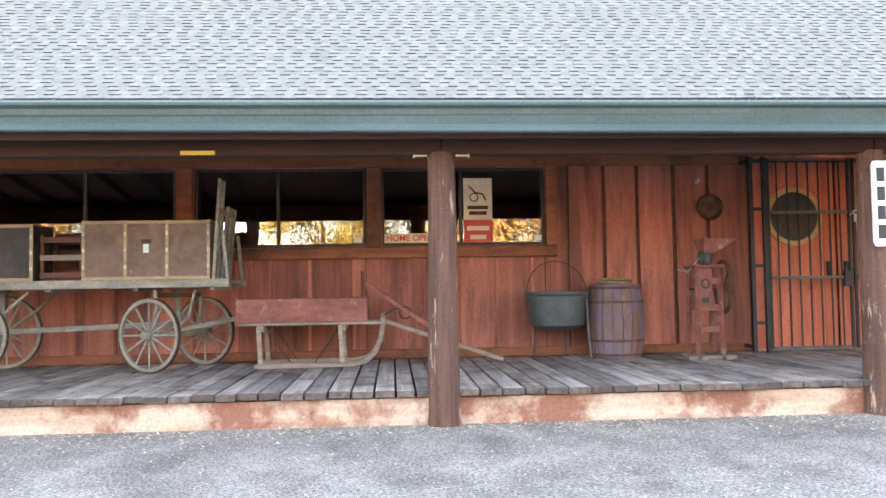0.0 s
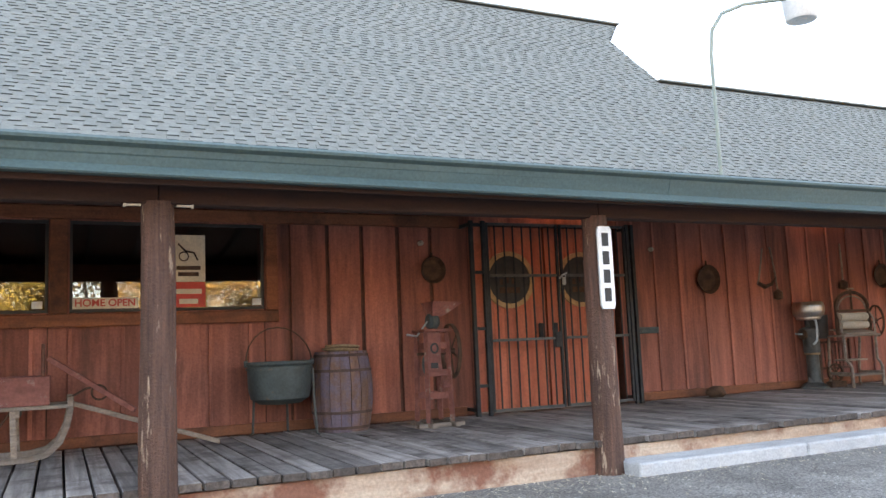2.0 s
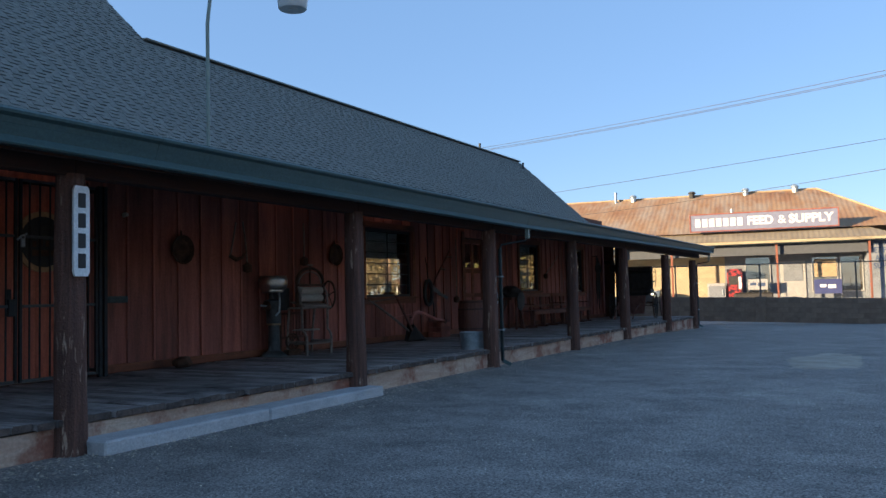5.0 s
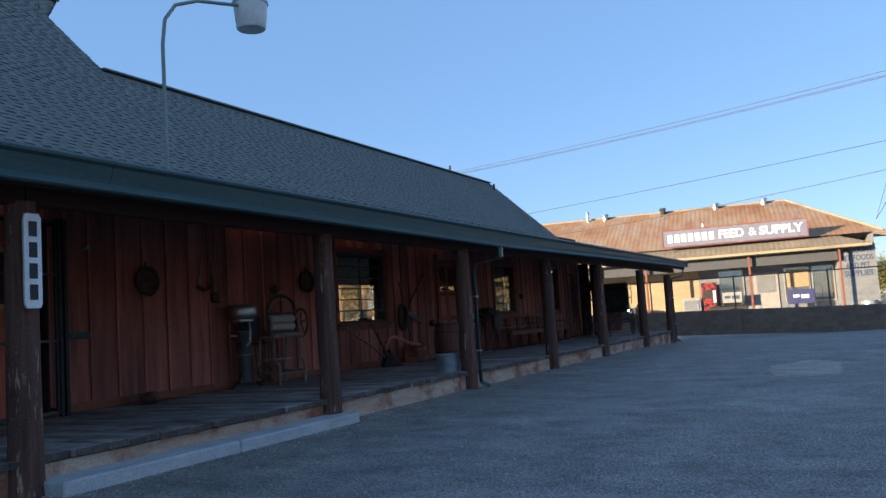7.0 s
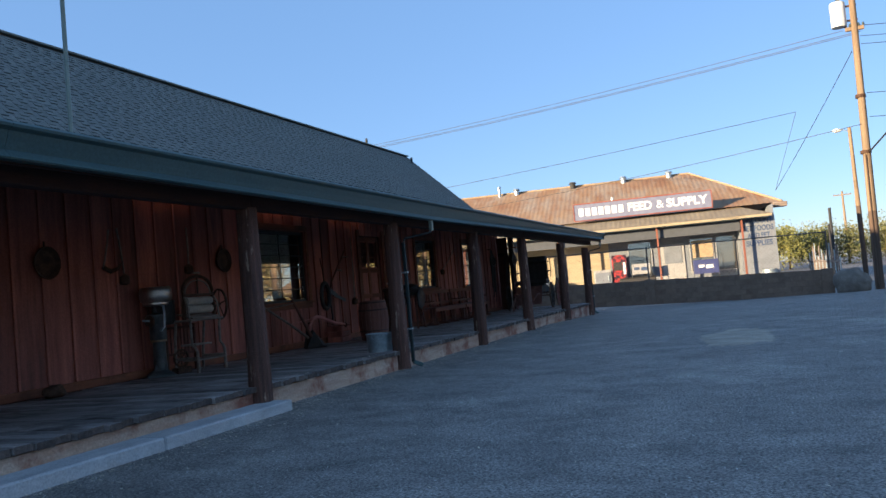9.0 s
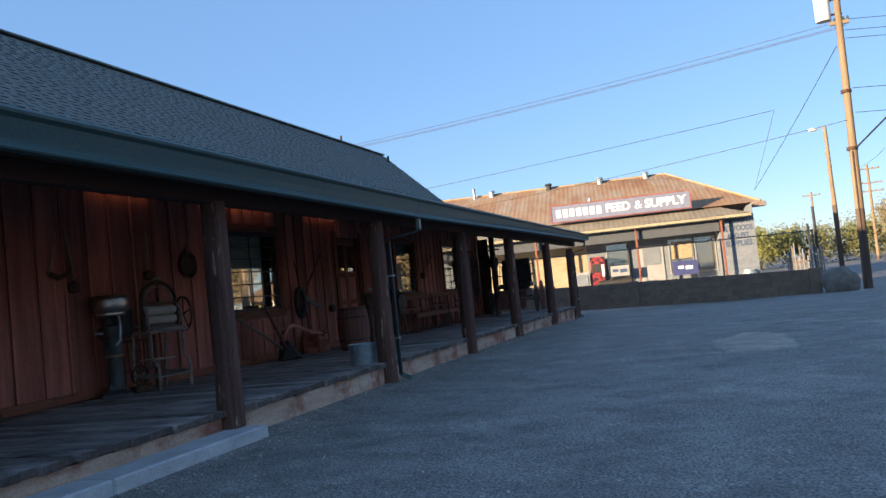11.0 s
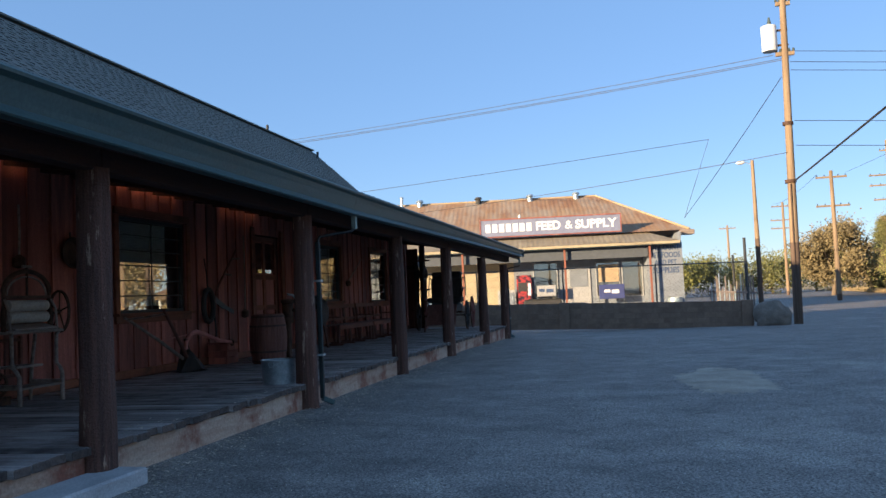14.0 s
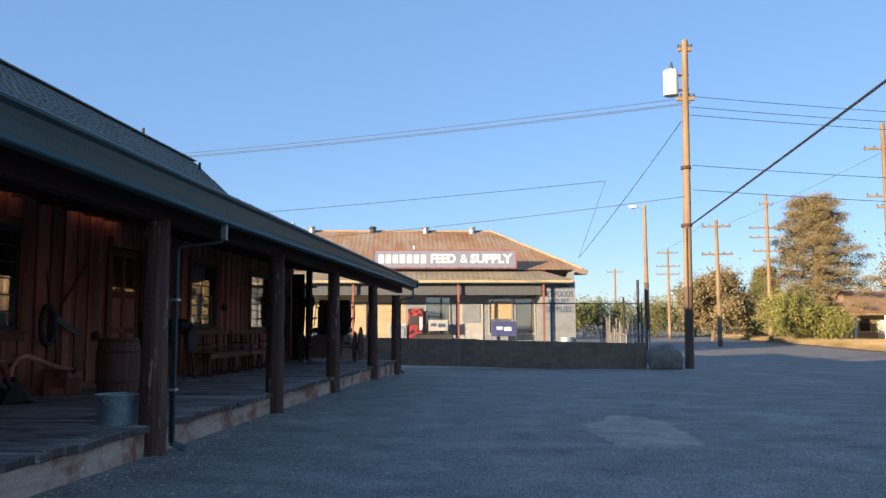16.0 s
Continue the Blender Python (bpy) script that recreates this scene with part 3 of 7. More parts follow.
M_TRUNKCLOTH = material("brown_trunk_canvas", (0.13, 0.085, 0.065), (0.22, 0.155, 0.12), (5, 5, 5), (0.7, 0.9), 0, 0.3, 80, 0.0, (0.36, 0.30, 0.25), (0.64, 0.72), 7.0)
M_TRUNKDARK = material("black_trunk_canvas", (0.025, 0.024, 0.024), (0.06, 0.055, 0.05), (5, 5, 5), (0.6, 0.85), 0, 0.3, 80)
M_TANWOOD = material("tan_wood_slat", (0.28, 0.20, 0.115), (0.44, 0.33, 0.20), (3, 10, 10), (0.6, 0.85), 0, 0.3, 50, 0.1)
M_KETTLE = material("blue_grey_kettle", (0.045, 0.062, 0.064), (0.09, 0.118, 0.12), (4, 4, 4), (0.5, 0.75), 0.35, 0.3, 40, 0.0, (0.16, 0.10, 0.06), (0.6, 0.72), 4.0)
M_BARREL = material("old_barrel_stave", (0.12, 0.065, 0.048), (0.25, 0.14, 0.10), (10, 10, 1.2), (0.7, 0.9), 0, 0.5, 50, 0.12, (0.15, 0.115, 0.15), (0.44, 0.58), 1.8)
M_REDBARREL = material("reddish_barrel_stave", (0.13, 0.055, 0.042), (0.24, 0.11, 0.082), (10, 10, 1.2), (0.7, 0.9), 0, 0.5, 50, 0.12)
M_RUST = material("rusty_iron", (0.055, 0.030, 0.020), (0.15, 0.085, 0.055), (9, 9, 9), (0.7, 0.9), 0.4, 0.4, 70, 0.1)
M_ROPE = material("hemp_rope", (0.20, 0.13, 0.075), (0.36, 0.25, 0.15), (30, 30, 30), (0.85, 0.95), 0, 0.5, 120)
M_DOOR = material("orange_red_door_wood", (0.46, 0.10, 0.05), (0.66, 0.18, 0.095), (9, 9, 0.9), (0.4, 0.65), 0, 0.25, 45, 0.14, (0.2, 0.06, 0.025), (0.56, 0.76), 1.8)
M_NICKEL = material("dull_nickel_bowl", (0.40, 0.36, 0.32), (0.56, 0.52, 0.47), (4, 4, 4), (0.28, 0.45), 0.9, 0.1, 40)
M_ROLLER = material("pale_wood_roller", (0.34, 0.29, 0.23), (0.50, 0.44, 0.36), (2, 8, 8), (0.7, 0.9), 0, 0.3, 40)
M_PLOWRED = material("pink_red_plow_paint", (0.42, 0.13, 0.10), (0.60, 0.24, 0.19), (4, 4, 4), (0.6, 0.8), 0, 0.2, 40)
M_LEATHER = material("black_leather", (0.018, 0.015, 0.013), (0.05, 0.04, 0.034), (6, 6, 6), (0.5, 0.75), 0, 0.4, 60)
M_RING = material("golden_wood_ring", (0.42, 0.24, 0.10), (0.60, 0.38, 0.18), (6, 6, 6), (0.4, 0.6), 0, 0.2, 50)
M_HOOP = material("dark_barrel_hoop", (0.06, 0.035, 0.03), (0.13, 0.08, 0.065), (9, 9, 9), (0.7, 0.9), 0.2, 0.4, 60)
M_STEEL = material("worn_steel_rail", (0.06, 0.065, 0.065), (0.13, 0.135, 0.13), (8, 8, 8), (0.45, 0.7), 0.5, 0.2, 70)
M_RED = plain("red_print", (0.62, 0.08, 0.06), 0.6)
M_CREAM = plain("cream_paper", (0.75, 0.66, 0.50), 0.7)
M_YELLOW = plain("yellow_paint", (0.62, 0.42, 0.06), 0.6)
M_PIPE = plain("pale_green_downpipe", (0.22, 0.26, 0.22), 0.45)
M_DARKPIPE = plain("dark_green_downpipe", (0.022, 0.034, 0.034), 0.6)
M_LENS = plain("frosted_lamp_lens", (0.70, 0.71, 0.70), 0.35)


def spoked_wheel(name, parent, c, axis, r, material_rim, spokes=12, wide=0.04, label="spoked wooden wheel with an iron tyre"):
    """A wagon wheel under a thing: rim, tyre, hub and spokes as parts of the wheel."""
    c, axis = Vector(c), Vector(axis).normalized()
    u = axis.orthogonal().normalized()
    v = axis.cross(u)
    wheel = part(name, ring(bmesh.new(), c, axis, r - 0.03, 0.035, 32, wide=wide), material_rim, parent, label)
    part("tyre", ring(bmesh.new(), c, axis, r - 0.006, 0.011, 32, wide=wide + 0.006), M_RUST, wheel)
    part("hub", tb([c - axis * 0.09, c - axis * 0.05, c + axis * 0.05, c + axis * 0.09], [0.04, 0.06, 0.06, 0.04], 14), material_rim, wheel)
    for k in range(spokes):
        a = 2 * math.pi * k / spokes + 0.2
        d = u * math.cos(a) + v * math.sin(a)
        part("spoke", tb([c + d * 0.05, c + d * (r * 0.5), c + d * (r - 0.045)], [0.015, 0.013, 0.010], 6), material_rim, wheel)
    return wheel


# ---- baggage wagon with its trunks ----
wagon = thing("baggage_wagon", "old grey-green high-bed baggage wagon with spoked wheels", "wagon", (-3.6, 2.3, DECK))
W0 = Vector((-3.6, 2.3, DECK))


def wl(x, y, z):
    return Vector((x, y, z)) - W0


for k in range(9):
    y = 1.86 + k * 0.105
    part("bed_plank", bx(-5.30 + 3.6, -2.05 + 3.6, y - 2.3, y - 2.3 + 0.098, 1.245 - DECK, 1.285 - DECK, 0.004), M_GREYGREEN, wagon)
for y in (1.845, 2.81):
    part("side_rail", bx(-5.33 + 3.6, -2.02 + 3.6, y - 2.32, y - 2.285, 1.20 - DECK, 1.29 - DECK, 0.006), M_GREYGREEN, wagon)
for x in (-5.1, -4.7, -3.9, -3.0, -2.2):
    part("cross_bar", bx(x + 3.57, x + 3.63, 1.87 - 2.3, 2.79 - 2.3, 1.17 - DECK, 1.243 - DECK), M_GREYGREEN, wagon)
for yy in (1.93, 2.13, 2.36, 2.58, 2.75):
    part("rack_slat", bm_beam(wl(-2.20, yy, 1.29), wl(-2.13, yy, 2.36 if yy < 2.2 else 2.1), 0.05, 0.035), M_GREYGREEN, wagon)
for z in (1.62, 2.02):
    part("rack_rail", bm_beam(wl(-2.15, 1.88, z), wl(-2.15, 2.80, z), 0.03, 0.05), M_GREYGREEN, wagon)
part("rack_brace", bm_beam(wl(-2.04, 1.90, 1.22), wl(-2.10, 1.90, 1.80), 0.035, 0.035), M_GREYGREEN, wagon)
part("rack_brace", bm_beam(wl(-2.04, 2.75, 1.22), wl(-2.10, 2.75, 1.80), 0.035, 0.035), M_GREYGREEN, wagon)
AX = (Vector((-2.50, 2.85, 0)) - Vector((-2.89, 1.98, 0))).normalized()
spoked_wheel("front_wheel", wagon, wl(-2.89, 1.98, DECK + 0.40), AX, 0.40, M_GREYGREEN)
spoked_wheel("front_wheel", wagon, wl(-2.50, 2.85, DECK + 0.40), AX, 0.40, M_GREYGREEN)
spoked_wheel("rear_wheel", wagon, wl(-4.75, 1.95, DECK + 0.42), (0, 1, 0), 0.42, M_GREYGREEN)
spoked_wheel("rear_wheel", wagon, wl(-4.75, 2.80, DECK + 0.42), (0, 1, 0), 0.42, M_GREYGREEN)
part("front_axle", bm_beam(wl(-2.89, 1.98, DECK + 0.40), wl(-2.50, 2.85, DECK + 0.40), 0.06, 0.07), M_GREYGREEN, wagon)
part("rear_axle", bm_beam(wl(-4.75, 1.95, DECK + 0.42), wl(-4.75, 2.80, DECK + 0.42), 0.06, 0.07), M_GREYGREEN, wagon)
part("king_post", tb([wl(-2.70, 2.41, DECK + 0.42), wl(-2.70, 2.41, 0.95), wl(-2.70, 2.40, 1.18)], [0.05, 0.035, 0.06], 12), M_GREYGREEN, wagon)
part("turn_ring", ring(bmesh.new(), wl(-2.70, 2.41, 1.12), (0, 0, 1), 0.24, 0.02, 24, wide=0.05), M_RUST, wagon)
for s in ((-2.85, 2.05), (-2.55, 2.8)):
    part("fork", tb([wl(s[0], s[1], 1.18), wl(s[0] + 0.02, s[1], 0.98), wl(s[0] - 0.02, s[1], 0.80), wl(s[0] + 0.05, s[1], 0.72)], 0.024, 8), M_GREYGREEN, wagon)
part("tongue", bm_beam(wl(-2.75, 2.35, 0.72), wl(-1.98, 2.62, 0.86), 0.06, 0.05), M_GREYGREEN, wagon)
part("reach", bm_beam(wl(-4.75, 2.38, 0.74), wl(-2.72, 2.40, 0.80), 0.06, 0.06), M_GREYGREEN, wagon)
part("brace_rod", tb([wl(-2.40, 1.95, 1.18), wl(-2.48, 1.98, 0.88), wl(-2.62, 2.05, 0.78)], 0.014, 6), M_GREYGREEN, wagon)
for y in (2.0, 2.75):
    part("rear_stand", bm_beam(wl(-4.75, y, 0.72), wl(-4.75, y, 1.17), 0.07, 0.07), M_GREYGREEN, wagon)
    part("rear_stay", tb([wl(-4.70, y, 0.74), wl(-4.40, y, 0.95), wl(-4.15, y, 1.18)], 0.016, 6), M_GREYGREEN, wagon)


def trunk(x0, x1, y0, y1, z0, z1, panels, cloth, label):
    t = thing("steamer_trunk", label, "trunk", ((x0 + x1) / 2, (y0 + y1) / 2, z0), 0, "trunks on the wagon")
    hx, hy, h = (x1 - x0) / 2, (y1 - y0) / 2, z1 - z0
    part("body", bx(-hx + 0.012, hx - 0.012, -hy + 0.012, hy - 0.012, 0.004, h - 0.006, 0.01), cloth, t)
    for z in (0.0, h - 0.035):
        part("edge_slat", bx(-hx, hx, -hy, -hy + 0.011, z, z + 0.035, 0.004), M_TANWOOD, t)
        part("edge_slat", bx(-hx, hx, hy - 0.011, hy, z, z + 0.035, 0.004), M_TANWOOD, t)
    for k in range(panels + 1):
        x = -hx + 0.018 + (2 * hx - 0.036) * k / panels
        part("upright_slat", bx(x - 0.018, x + 0.018, -hy, -hy + 0.011, 0.036, h - 0.036, 0.003), M_TANWOOD, t)
        part("top_slat", bx(x - 0.018, x + 0.018, -hy + 0.012, hy - 0.012, h - 0.005, h + 0.006, 0.003), M_TANWOOD, t)
        for z in (0.22 * h, 0.5 * h, 0.78 * h):
            part("rivet_plate", bx(x - 0.012, x + 0.012, -hy - 0.006, -hy - 0.001, z - 0.02, z + 0.02, 0.002), M_GALV, t)
    part("latch", bx(-0.03, 0.03, -hy - 0.008, -hy + 0.012, h * 0.45, h * 0.60, 0.004), M_GALV, t, "worn steel latch")
    part("hasp", bx(-0.05, 0.05, -hy - 0.004, -hy + 0.012, h * 0.62, h * 0.68, 0.003), M_RUST, t)
    part("side_handle", ring(bmesh.new(), (hx + 0.005, 0, h * 0.55), (1, 0, 0), 0.06, 0.010, 14, 6), M_LEATHER, t)
    return t


trunk(-3.58, -2.24, 1.93, 2.55, 1.289, 1.92, 3, M_TRUNKCLOTH, "brown canvas steamer trunk with tan wooden slats")
trunk(-5.25, -4.08, 1.93, 2.50, 1.289, 1.89, 3, M_TRUNKDARK, "black steamer trunk with tan wooden edges")
cr = thing("wooden_crate", "dark open wooden crate between the trunks", "crate", (-3.83, 2.25, 1.289))
for z in (0.03, 0.22, 0.41):
    part("slat", bx(-0.22, 0.22, -0.22, -0.20, z, z + 0.06, 0.003), M_GREYWOOD if z == 0.22 else M_BEAM, cr)
    part("slat", bx(-0.22, 0.22, 0.20, 0.22, z, z + 0.13, 0.003), M_BEAM, cr)
part("bottom", bx(-0.22, 0.22, -0.198, 0.198, 0.0, 0.02), M_BEAM, cr)
for x in (-0.22, 0.19):
    for y in (-0.198, 0.168):
        part("corner_post", bx(x, x + 0.03, y, y + 0.03, 0.021, 0.50), M_BEAM, cr)

# ---- sled ----
S0 = Vector((-1.2, 2.45, DECK))
sled = thing("sled", "faded red wooden freight sled with curved grey runners", "sled", S0)


def sl(x, y, z):
    return Vector((x, y, z)) - S0


for y in (2.17, 2.73):
    pts = [sl(-1.82, y, DECK + 0.03), sl(-1.2, y, DECK + 0.03), sl(-0.75, y, DECK + 0.035), sl(-0.60, y, DECK + 0.07), sl(-0.50, y, DECK + 0.16), sl(-0.44, y, DECK + 0.30), sl(-0.41, y, DECK + 0.46), sl(-0.41, y, DECK + 0.56)]
    bm = bmesh.new()
    for a, b in zip(pts, pts[1:]):
        beam(bm, a, b + (b - a).normalized() * 0.01, 0.045, 0.055)
    part("runner", bm, M_GREYWOOD, sled)
    part("side_board", bx(-2.02 + 1.2, -0.58 + 1.2, y - 2.45 - 0.016, y - 2.45 + 0.016, 0.80 - DECK, 1.06 - DECK, 0.006), M_OLDRED, sled)
    part("top_rail", bx(-2.0 + 1.2, -0.40 + 1.2, y - 2.45 - 0.03, y - 2.45 + 0.03, 0.765 - DECK, 0.799 - DECK, 0.005), M_GREYWOOD, sled)
    for x in (-1.75, -0.86):
        part("stanchion", bm_beam(sl(x, y, DECK + 0.05), sl(x - 0.02, y, 0.765), 0.045, 0.05), M_GREYWOOD, sled)
    part("brace_rod", tb([sl(-1.70, y, 0.76), sl(-1.42, y, DECK + 0.06)], 0.008, 6), M_RUST, sled)
    part("brace_rod", tb([sl(-0.90, y, 0.76), sl(-1.16, y, DECK + 0.06)], 0.008, 6), M_RUST, sled)
for x in (-1.75, -0.86):
    part("bolster", bx(x + 1.16, x + 1.24, -0.30, 0.30, 0.70 - DECK, 0.764 - DECK, 0.006), M_GREYWOOD, sled)
for k in range(5):
    y = -0.255 + k * 0.104
    part("floor_plank", bx(-0.80, 0.60, y, y + 0.098, 0.80 - DECK, 0.822 - DECK, 0.003), M_GREYWOOD, sled)
part("nose_bar", bm_beam(sl(-0.41, 2.13, 0.80), sl(-0.41, 2.77, 0.80), 0.05, 0.05), M_GREYWOOD, sled)
part("head_board", bx(-0.66 + 1.2, -0.63 + 1.2, 0.0, 0.18, 0.8 - DECK, 1.36 - DECK, 0.005), M_BEAM, sled)
part("pole", bm_beam(sl(-0.60, 2.5, 1.22), sl(0.15, 2.25, 0.70), 0.05, 0.045), M_OLDRED, sled)
part("pole", bm_beam(sl(-0.42, 2.42, 0.80), sl(0.95, 2.35, DECK + 0.035), 0.05, 0.045), M_GREYWOOD, sled)
part("draw_ring", ring(bmesh.new(), sl(-0.16, 2.36, 0.88), (0.3, 1, 0.2), 0.07, 0.009, 18, 6), M_RUST, sled)
part("draw_link", tb([sl(-0.42, 2.40, 0.84), sl(-0.28, 2.38, 0.92), sl(-0.16, 2.36, 0.95)], 0.012, 6), M_RUST, sled)

# ---- kettle on a stand ----
kettle = thing("wash_kettle", "blue-grey iron wash kettle with a bail on a leg stand", "kettle", (1.65, 2.70, DECK))
part("bowl", lathe(bmesh.new(), [(0.05, 0.33), (0.22, 0.345), (0.31, 0.40), (0.335, 0.50), (0.345, 0.74), (0.372, 0.765), (0.372, 0.79), (0.345, 0.79), (0.32, 0.74), (0.31, 0.50), (0.2, 0.38), (0.02, 0.37)], 32), M_KETTLE, kettle, smooth=True)
part("rim_band", ring(bmesh.new(), (0, 0, 0.715), (0, 0, 1), 0.352, 0.012, 32, wide=0.02), M_KETTLE, kettle)
for a in (-32, 65, 125):
    d = Vector((math.cos(radians(a)), math.sin(radians(a)), 0))
    part("leg", tb([d * 0.365 + Vector((0, 0, 0.70)), d * 0.375 + Vector((0, 0, 0.40)), d * 0.40 + Vector((0, 0, 0.02)), d * 0.43], 0.014, 8), M_STEEL, kettle)
part("bail", tb([Vector((0.36 * math.cos(radians(a)), 0.10 * math.sin(radians(a)), 0.78 + 0.38 * math.sin(radians(a)))) for a in range(0, 181, 15)], 0.008, 6), M_RUST, kettle)
for s in (-1, 1):
    part("ear", bx(s * 0.36 - 0.02, s * 0.36 + 0.02, -0.012, 0.012, 0.74, 0.81, 0.004), M_KETTLE, kettle)

# ---- barrels: staves, hoops, head ----


def barrel(x, y, h, r, turn, label, wood):
    b = thing("barrel", label, "barrel", (x, y, DECK), turn, "barrels on the porch")
    n = 18
    prof = [(r * (0.80 + 0.20 * math.sin(math.pi * (0.06 + 0.88 * k / 8))), h * k / 8) for k in range(9)]
    bm = bmesh.new()
    a0, a1 = 0.012, 2 * math.pi / n - 0.012
    cols = [[bm.verts.new((q * math.cos(a), q * math.sin(a), z)) for q, z in ((rr - d, zz) for rr, zz in prof)] for a, d in ((a0, 0.004), ((a0 + a1) / 2, 0.0), (a1, 0.004))]
    inner = [[bm.verts.new(((rr - 0.03) * math.cos(a), (rr - 0.03) * math.sin(a), zz)) for rr, zz in prof] for a in (a0, a1)]
    loop = [inner[0], cols[0], cols[1], cols[2], inner[1]]
    for c0, c1 in zip(loop, loop[1:]):
        for i in range(8):
            bm.faces.new((c0[i], c1[i], c1[i + 1], c0[i + 1]))
    bm.faces.new([c[-1] for c in loop]), bm.faces.new([c[0] for c in loop])
    me = mesh_of(bm, "stave", wood)
    for k in range(n):
        ob = new("stave", me)
        ob.parent, ob.rotation_euler = b, (0, 0, 2 * math.pi * k / n)
    part("core", lathe(bmesh.new(), [(q * 0.9, z) for q, z in prof[:-1]], 18), M_BEAM, b)
    for z in (0.05, 0.24, 0.76, 0.95):
        q = r * (0.80 + 0.20 * math.sin(math.pi * (0.06 + 0.88 * z)))
        part("hoop", ring(bmesh.new(), (0, 0, z * h), (0, 0, 1), q + 0.002, 0.005, 36, wide=0.03), M_HOOP, b)
    part("head", lathe(bmesh.new(), [(r * 0.78, h - 0.05), (r * 0.78, h - 0.03)], 24), wood, b)
    return b


barrel(2.36, 2.76, 0.87, 0.35, 10, "old wooden barrel with purplish stains and a rope coil on top", M_BARREL)
barrel(15.35, 2.05, 0.80, 0.31, 35, "dark reddish wooden barrel with iron hoops", M_REDBARREL)
coil = thing("rope_coil", "coil of old hemp rope lying on a barrel", "rope", (2.36, 2.76, DECK + 0.87))
for k, (r, z) in enumerate(((0.19, 0.018), (0.15, 0.018), (0.18, 0.05), (0.14, 0.05))):
    part("turn", ring(bmesh.new(), (0.01 * k, 0, z), (0.05, 0.02 * k, 1), r, 0.018, 24, 7), M_ROPE, coil)

# ---- grist mill ----
mill = thing("grist_mill", "faded red cast-iron grist mill with hopper and flywheel", "mill", (3.31, 2.36, DECK))
for x in (-0.17, 0.17):
    for y in (-0.13, 0.13):
        part("leg", bm_beam((x * 1.05, y * 1.2, 0.05), (x * 0.92, y, 1.04), 0.055, 0.055), M_OLDRED, mill)
for x in (-0.17, 0.17):
    part("foot", bx(x - 0.04, x + 0.04, -0.32, 0.30, 0, 0.05, 0.008), M_GREYWOOD, mill)
part("foot_bar", bx(-0.34, 0.34, -0.20, -0.13, 0.0, 0.045, 0.006), M_GREYWOOD, mill)
for z in (0.30, 0.55, 0.85):
    part("rail", bx(-0.17, 0.17, -0.15, -0.115, z, z + 0.075, 0.006), M_OLDRED, mill)
    part("rail", bx(-0.17, 0.17, 0.115, 0.15, z, z + 0.075, 0.006), M_OLDRED, mill)
part("front_panel", bx(-0.165, 0.04, -0.165, -0.151, 0.60, 1.035, 0.006), M_OLDRED, mill)
part("panel_slot", ring(bmesh.new(), (-0.06, -0.168, 0.86), (0, 1, 0), 0.05, 0.022, 20, wide=0.012), M_BLACK, mill)
part("panel_slot", bx(-0.12, -0.01, -0.171, -0.166, 0.64, 0.70, 0.002), M_BLACK, mill)
part("brace", bx(0.05, 0.16, -0.168, -0.151, 0.42, 0.50, 0.006), M_OLDRED, mill)
part("table", bx(-0.21, 0.21, -0.18, 0.18, 1.04, 1.075, 0.008), M_OLDRED, mill)
part("grinding_case", tb([(-0.06, 0, 1.16), (-0.02, 0, 1.16), (0.05, 0, 1.16), (0.10, 0, 1.16)], [0.07, 0.105, 0.105, 0.06], 20), M_KETTLE, mill, "grey-green cast-iron grinding case", True)
bm = bmesh.new()
low = [bm.verts.new(p) for p in ((-0.03, -0.09, 1.22), (0.14, -0.09, 1.22), (0.14, 0.09, 1.22), (-0.03, 0.09, 1.22))]
top = [bm.verts.new(p) for p in ((-0.06, -0.17, 1.38), (0.42, -0.17, 1.37), (0.42, 0.17, 1.37), (-0.06, 0.17, 1.38))]
inn = [bm.verts.new(v.co * 0.94 + Vector((0.01, 0, 0.082))) for v in top]
ilow = [bm.verts.new(v.co * 0.94 + Vector((0.004, 0, 0.09))) for v in low]
for a, b in ((low, top), (top, inn), (inn, ilow)):
    for i in range(4):
        bm.faces.new((a[i], a[(i + 1) % 4], b[(i + 1) % 4], b[i]))
bm.faces.new(low), bm.faces.new(ilow)
part("hopper", bm, M_OLDRED, mill)
part("spout", bx(0.10, 0.17, -0.05, 0.05, 0.80, 1.04, 0.008), M_OLDRED, mill)
fly = part("flywheel", ring(bmesh.new(), (0.27, -0.02, 0.82), (1, -0.12, 0), 0.30, 0.024, 32, wide=0.045), M_RUST, mill, "rusty iron flywheel", True)
part("flywheel_hub", tb([(0.22, -0.02, 0.82), (0.32, -0.02, 0.82)], 0.035, 12), M_RUST, fly)
for k in range(6):
    a = math.pi * k / 3 + 0.3
    d = Vector((0.12 * math.cos(a), math.cos(a), math.sin(a)))
    part("flywheel_spoke", tb([Vector((0.27, -0.02, 0.82)) + d * 0.03, Vector((0.27, -0.02, 0.82)) + d * 0.285], 0.011, 6), M_RUST, fly)
part("shaft", tb([(-0.24, -0.02, 0.80), (0.29, -0.02, 0.80)], 0.016, 8), M_RUST, mill)
part("crank", tb([(-0.06, 0, 1.16), (-0.24, -0.03, 1.0), (-0.40, -0.06, 1.02)], 0.012, 8), M_GALV, mill)
part("gear", ring(bmesh.new(), (-0.10, -0.02, 0.68), (1, 0, 0), 0.10, 0.03, 20, wide=0.03), M_KETTLE, mill)

mill.scale = (0.82, 1, 1)

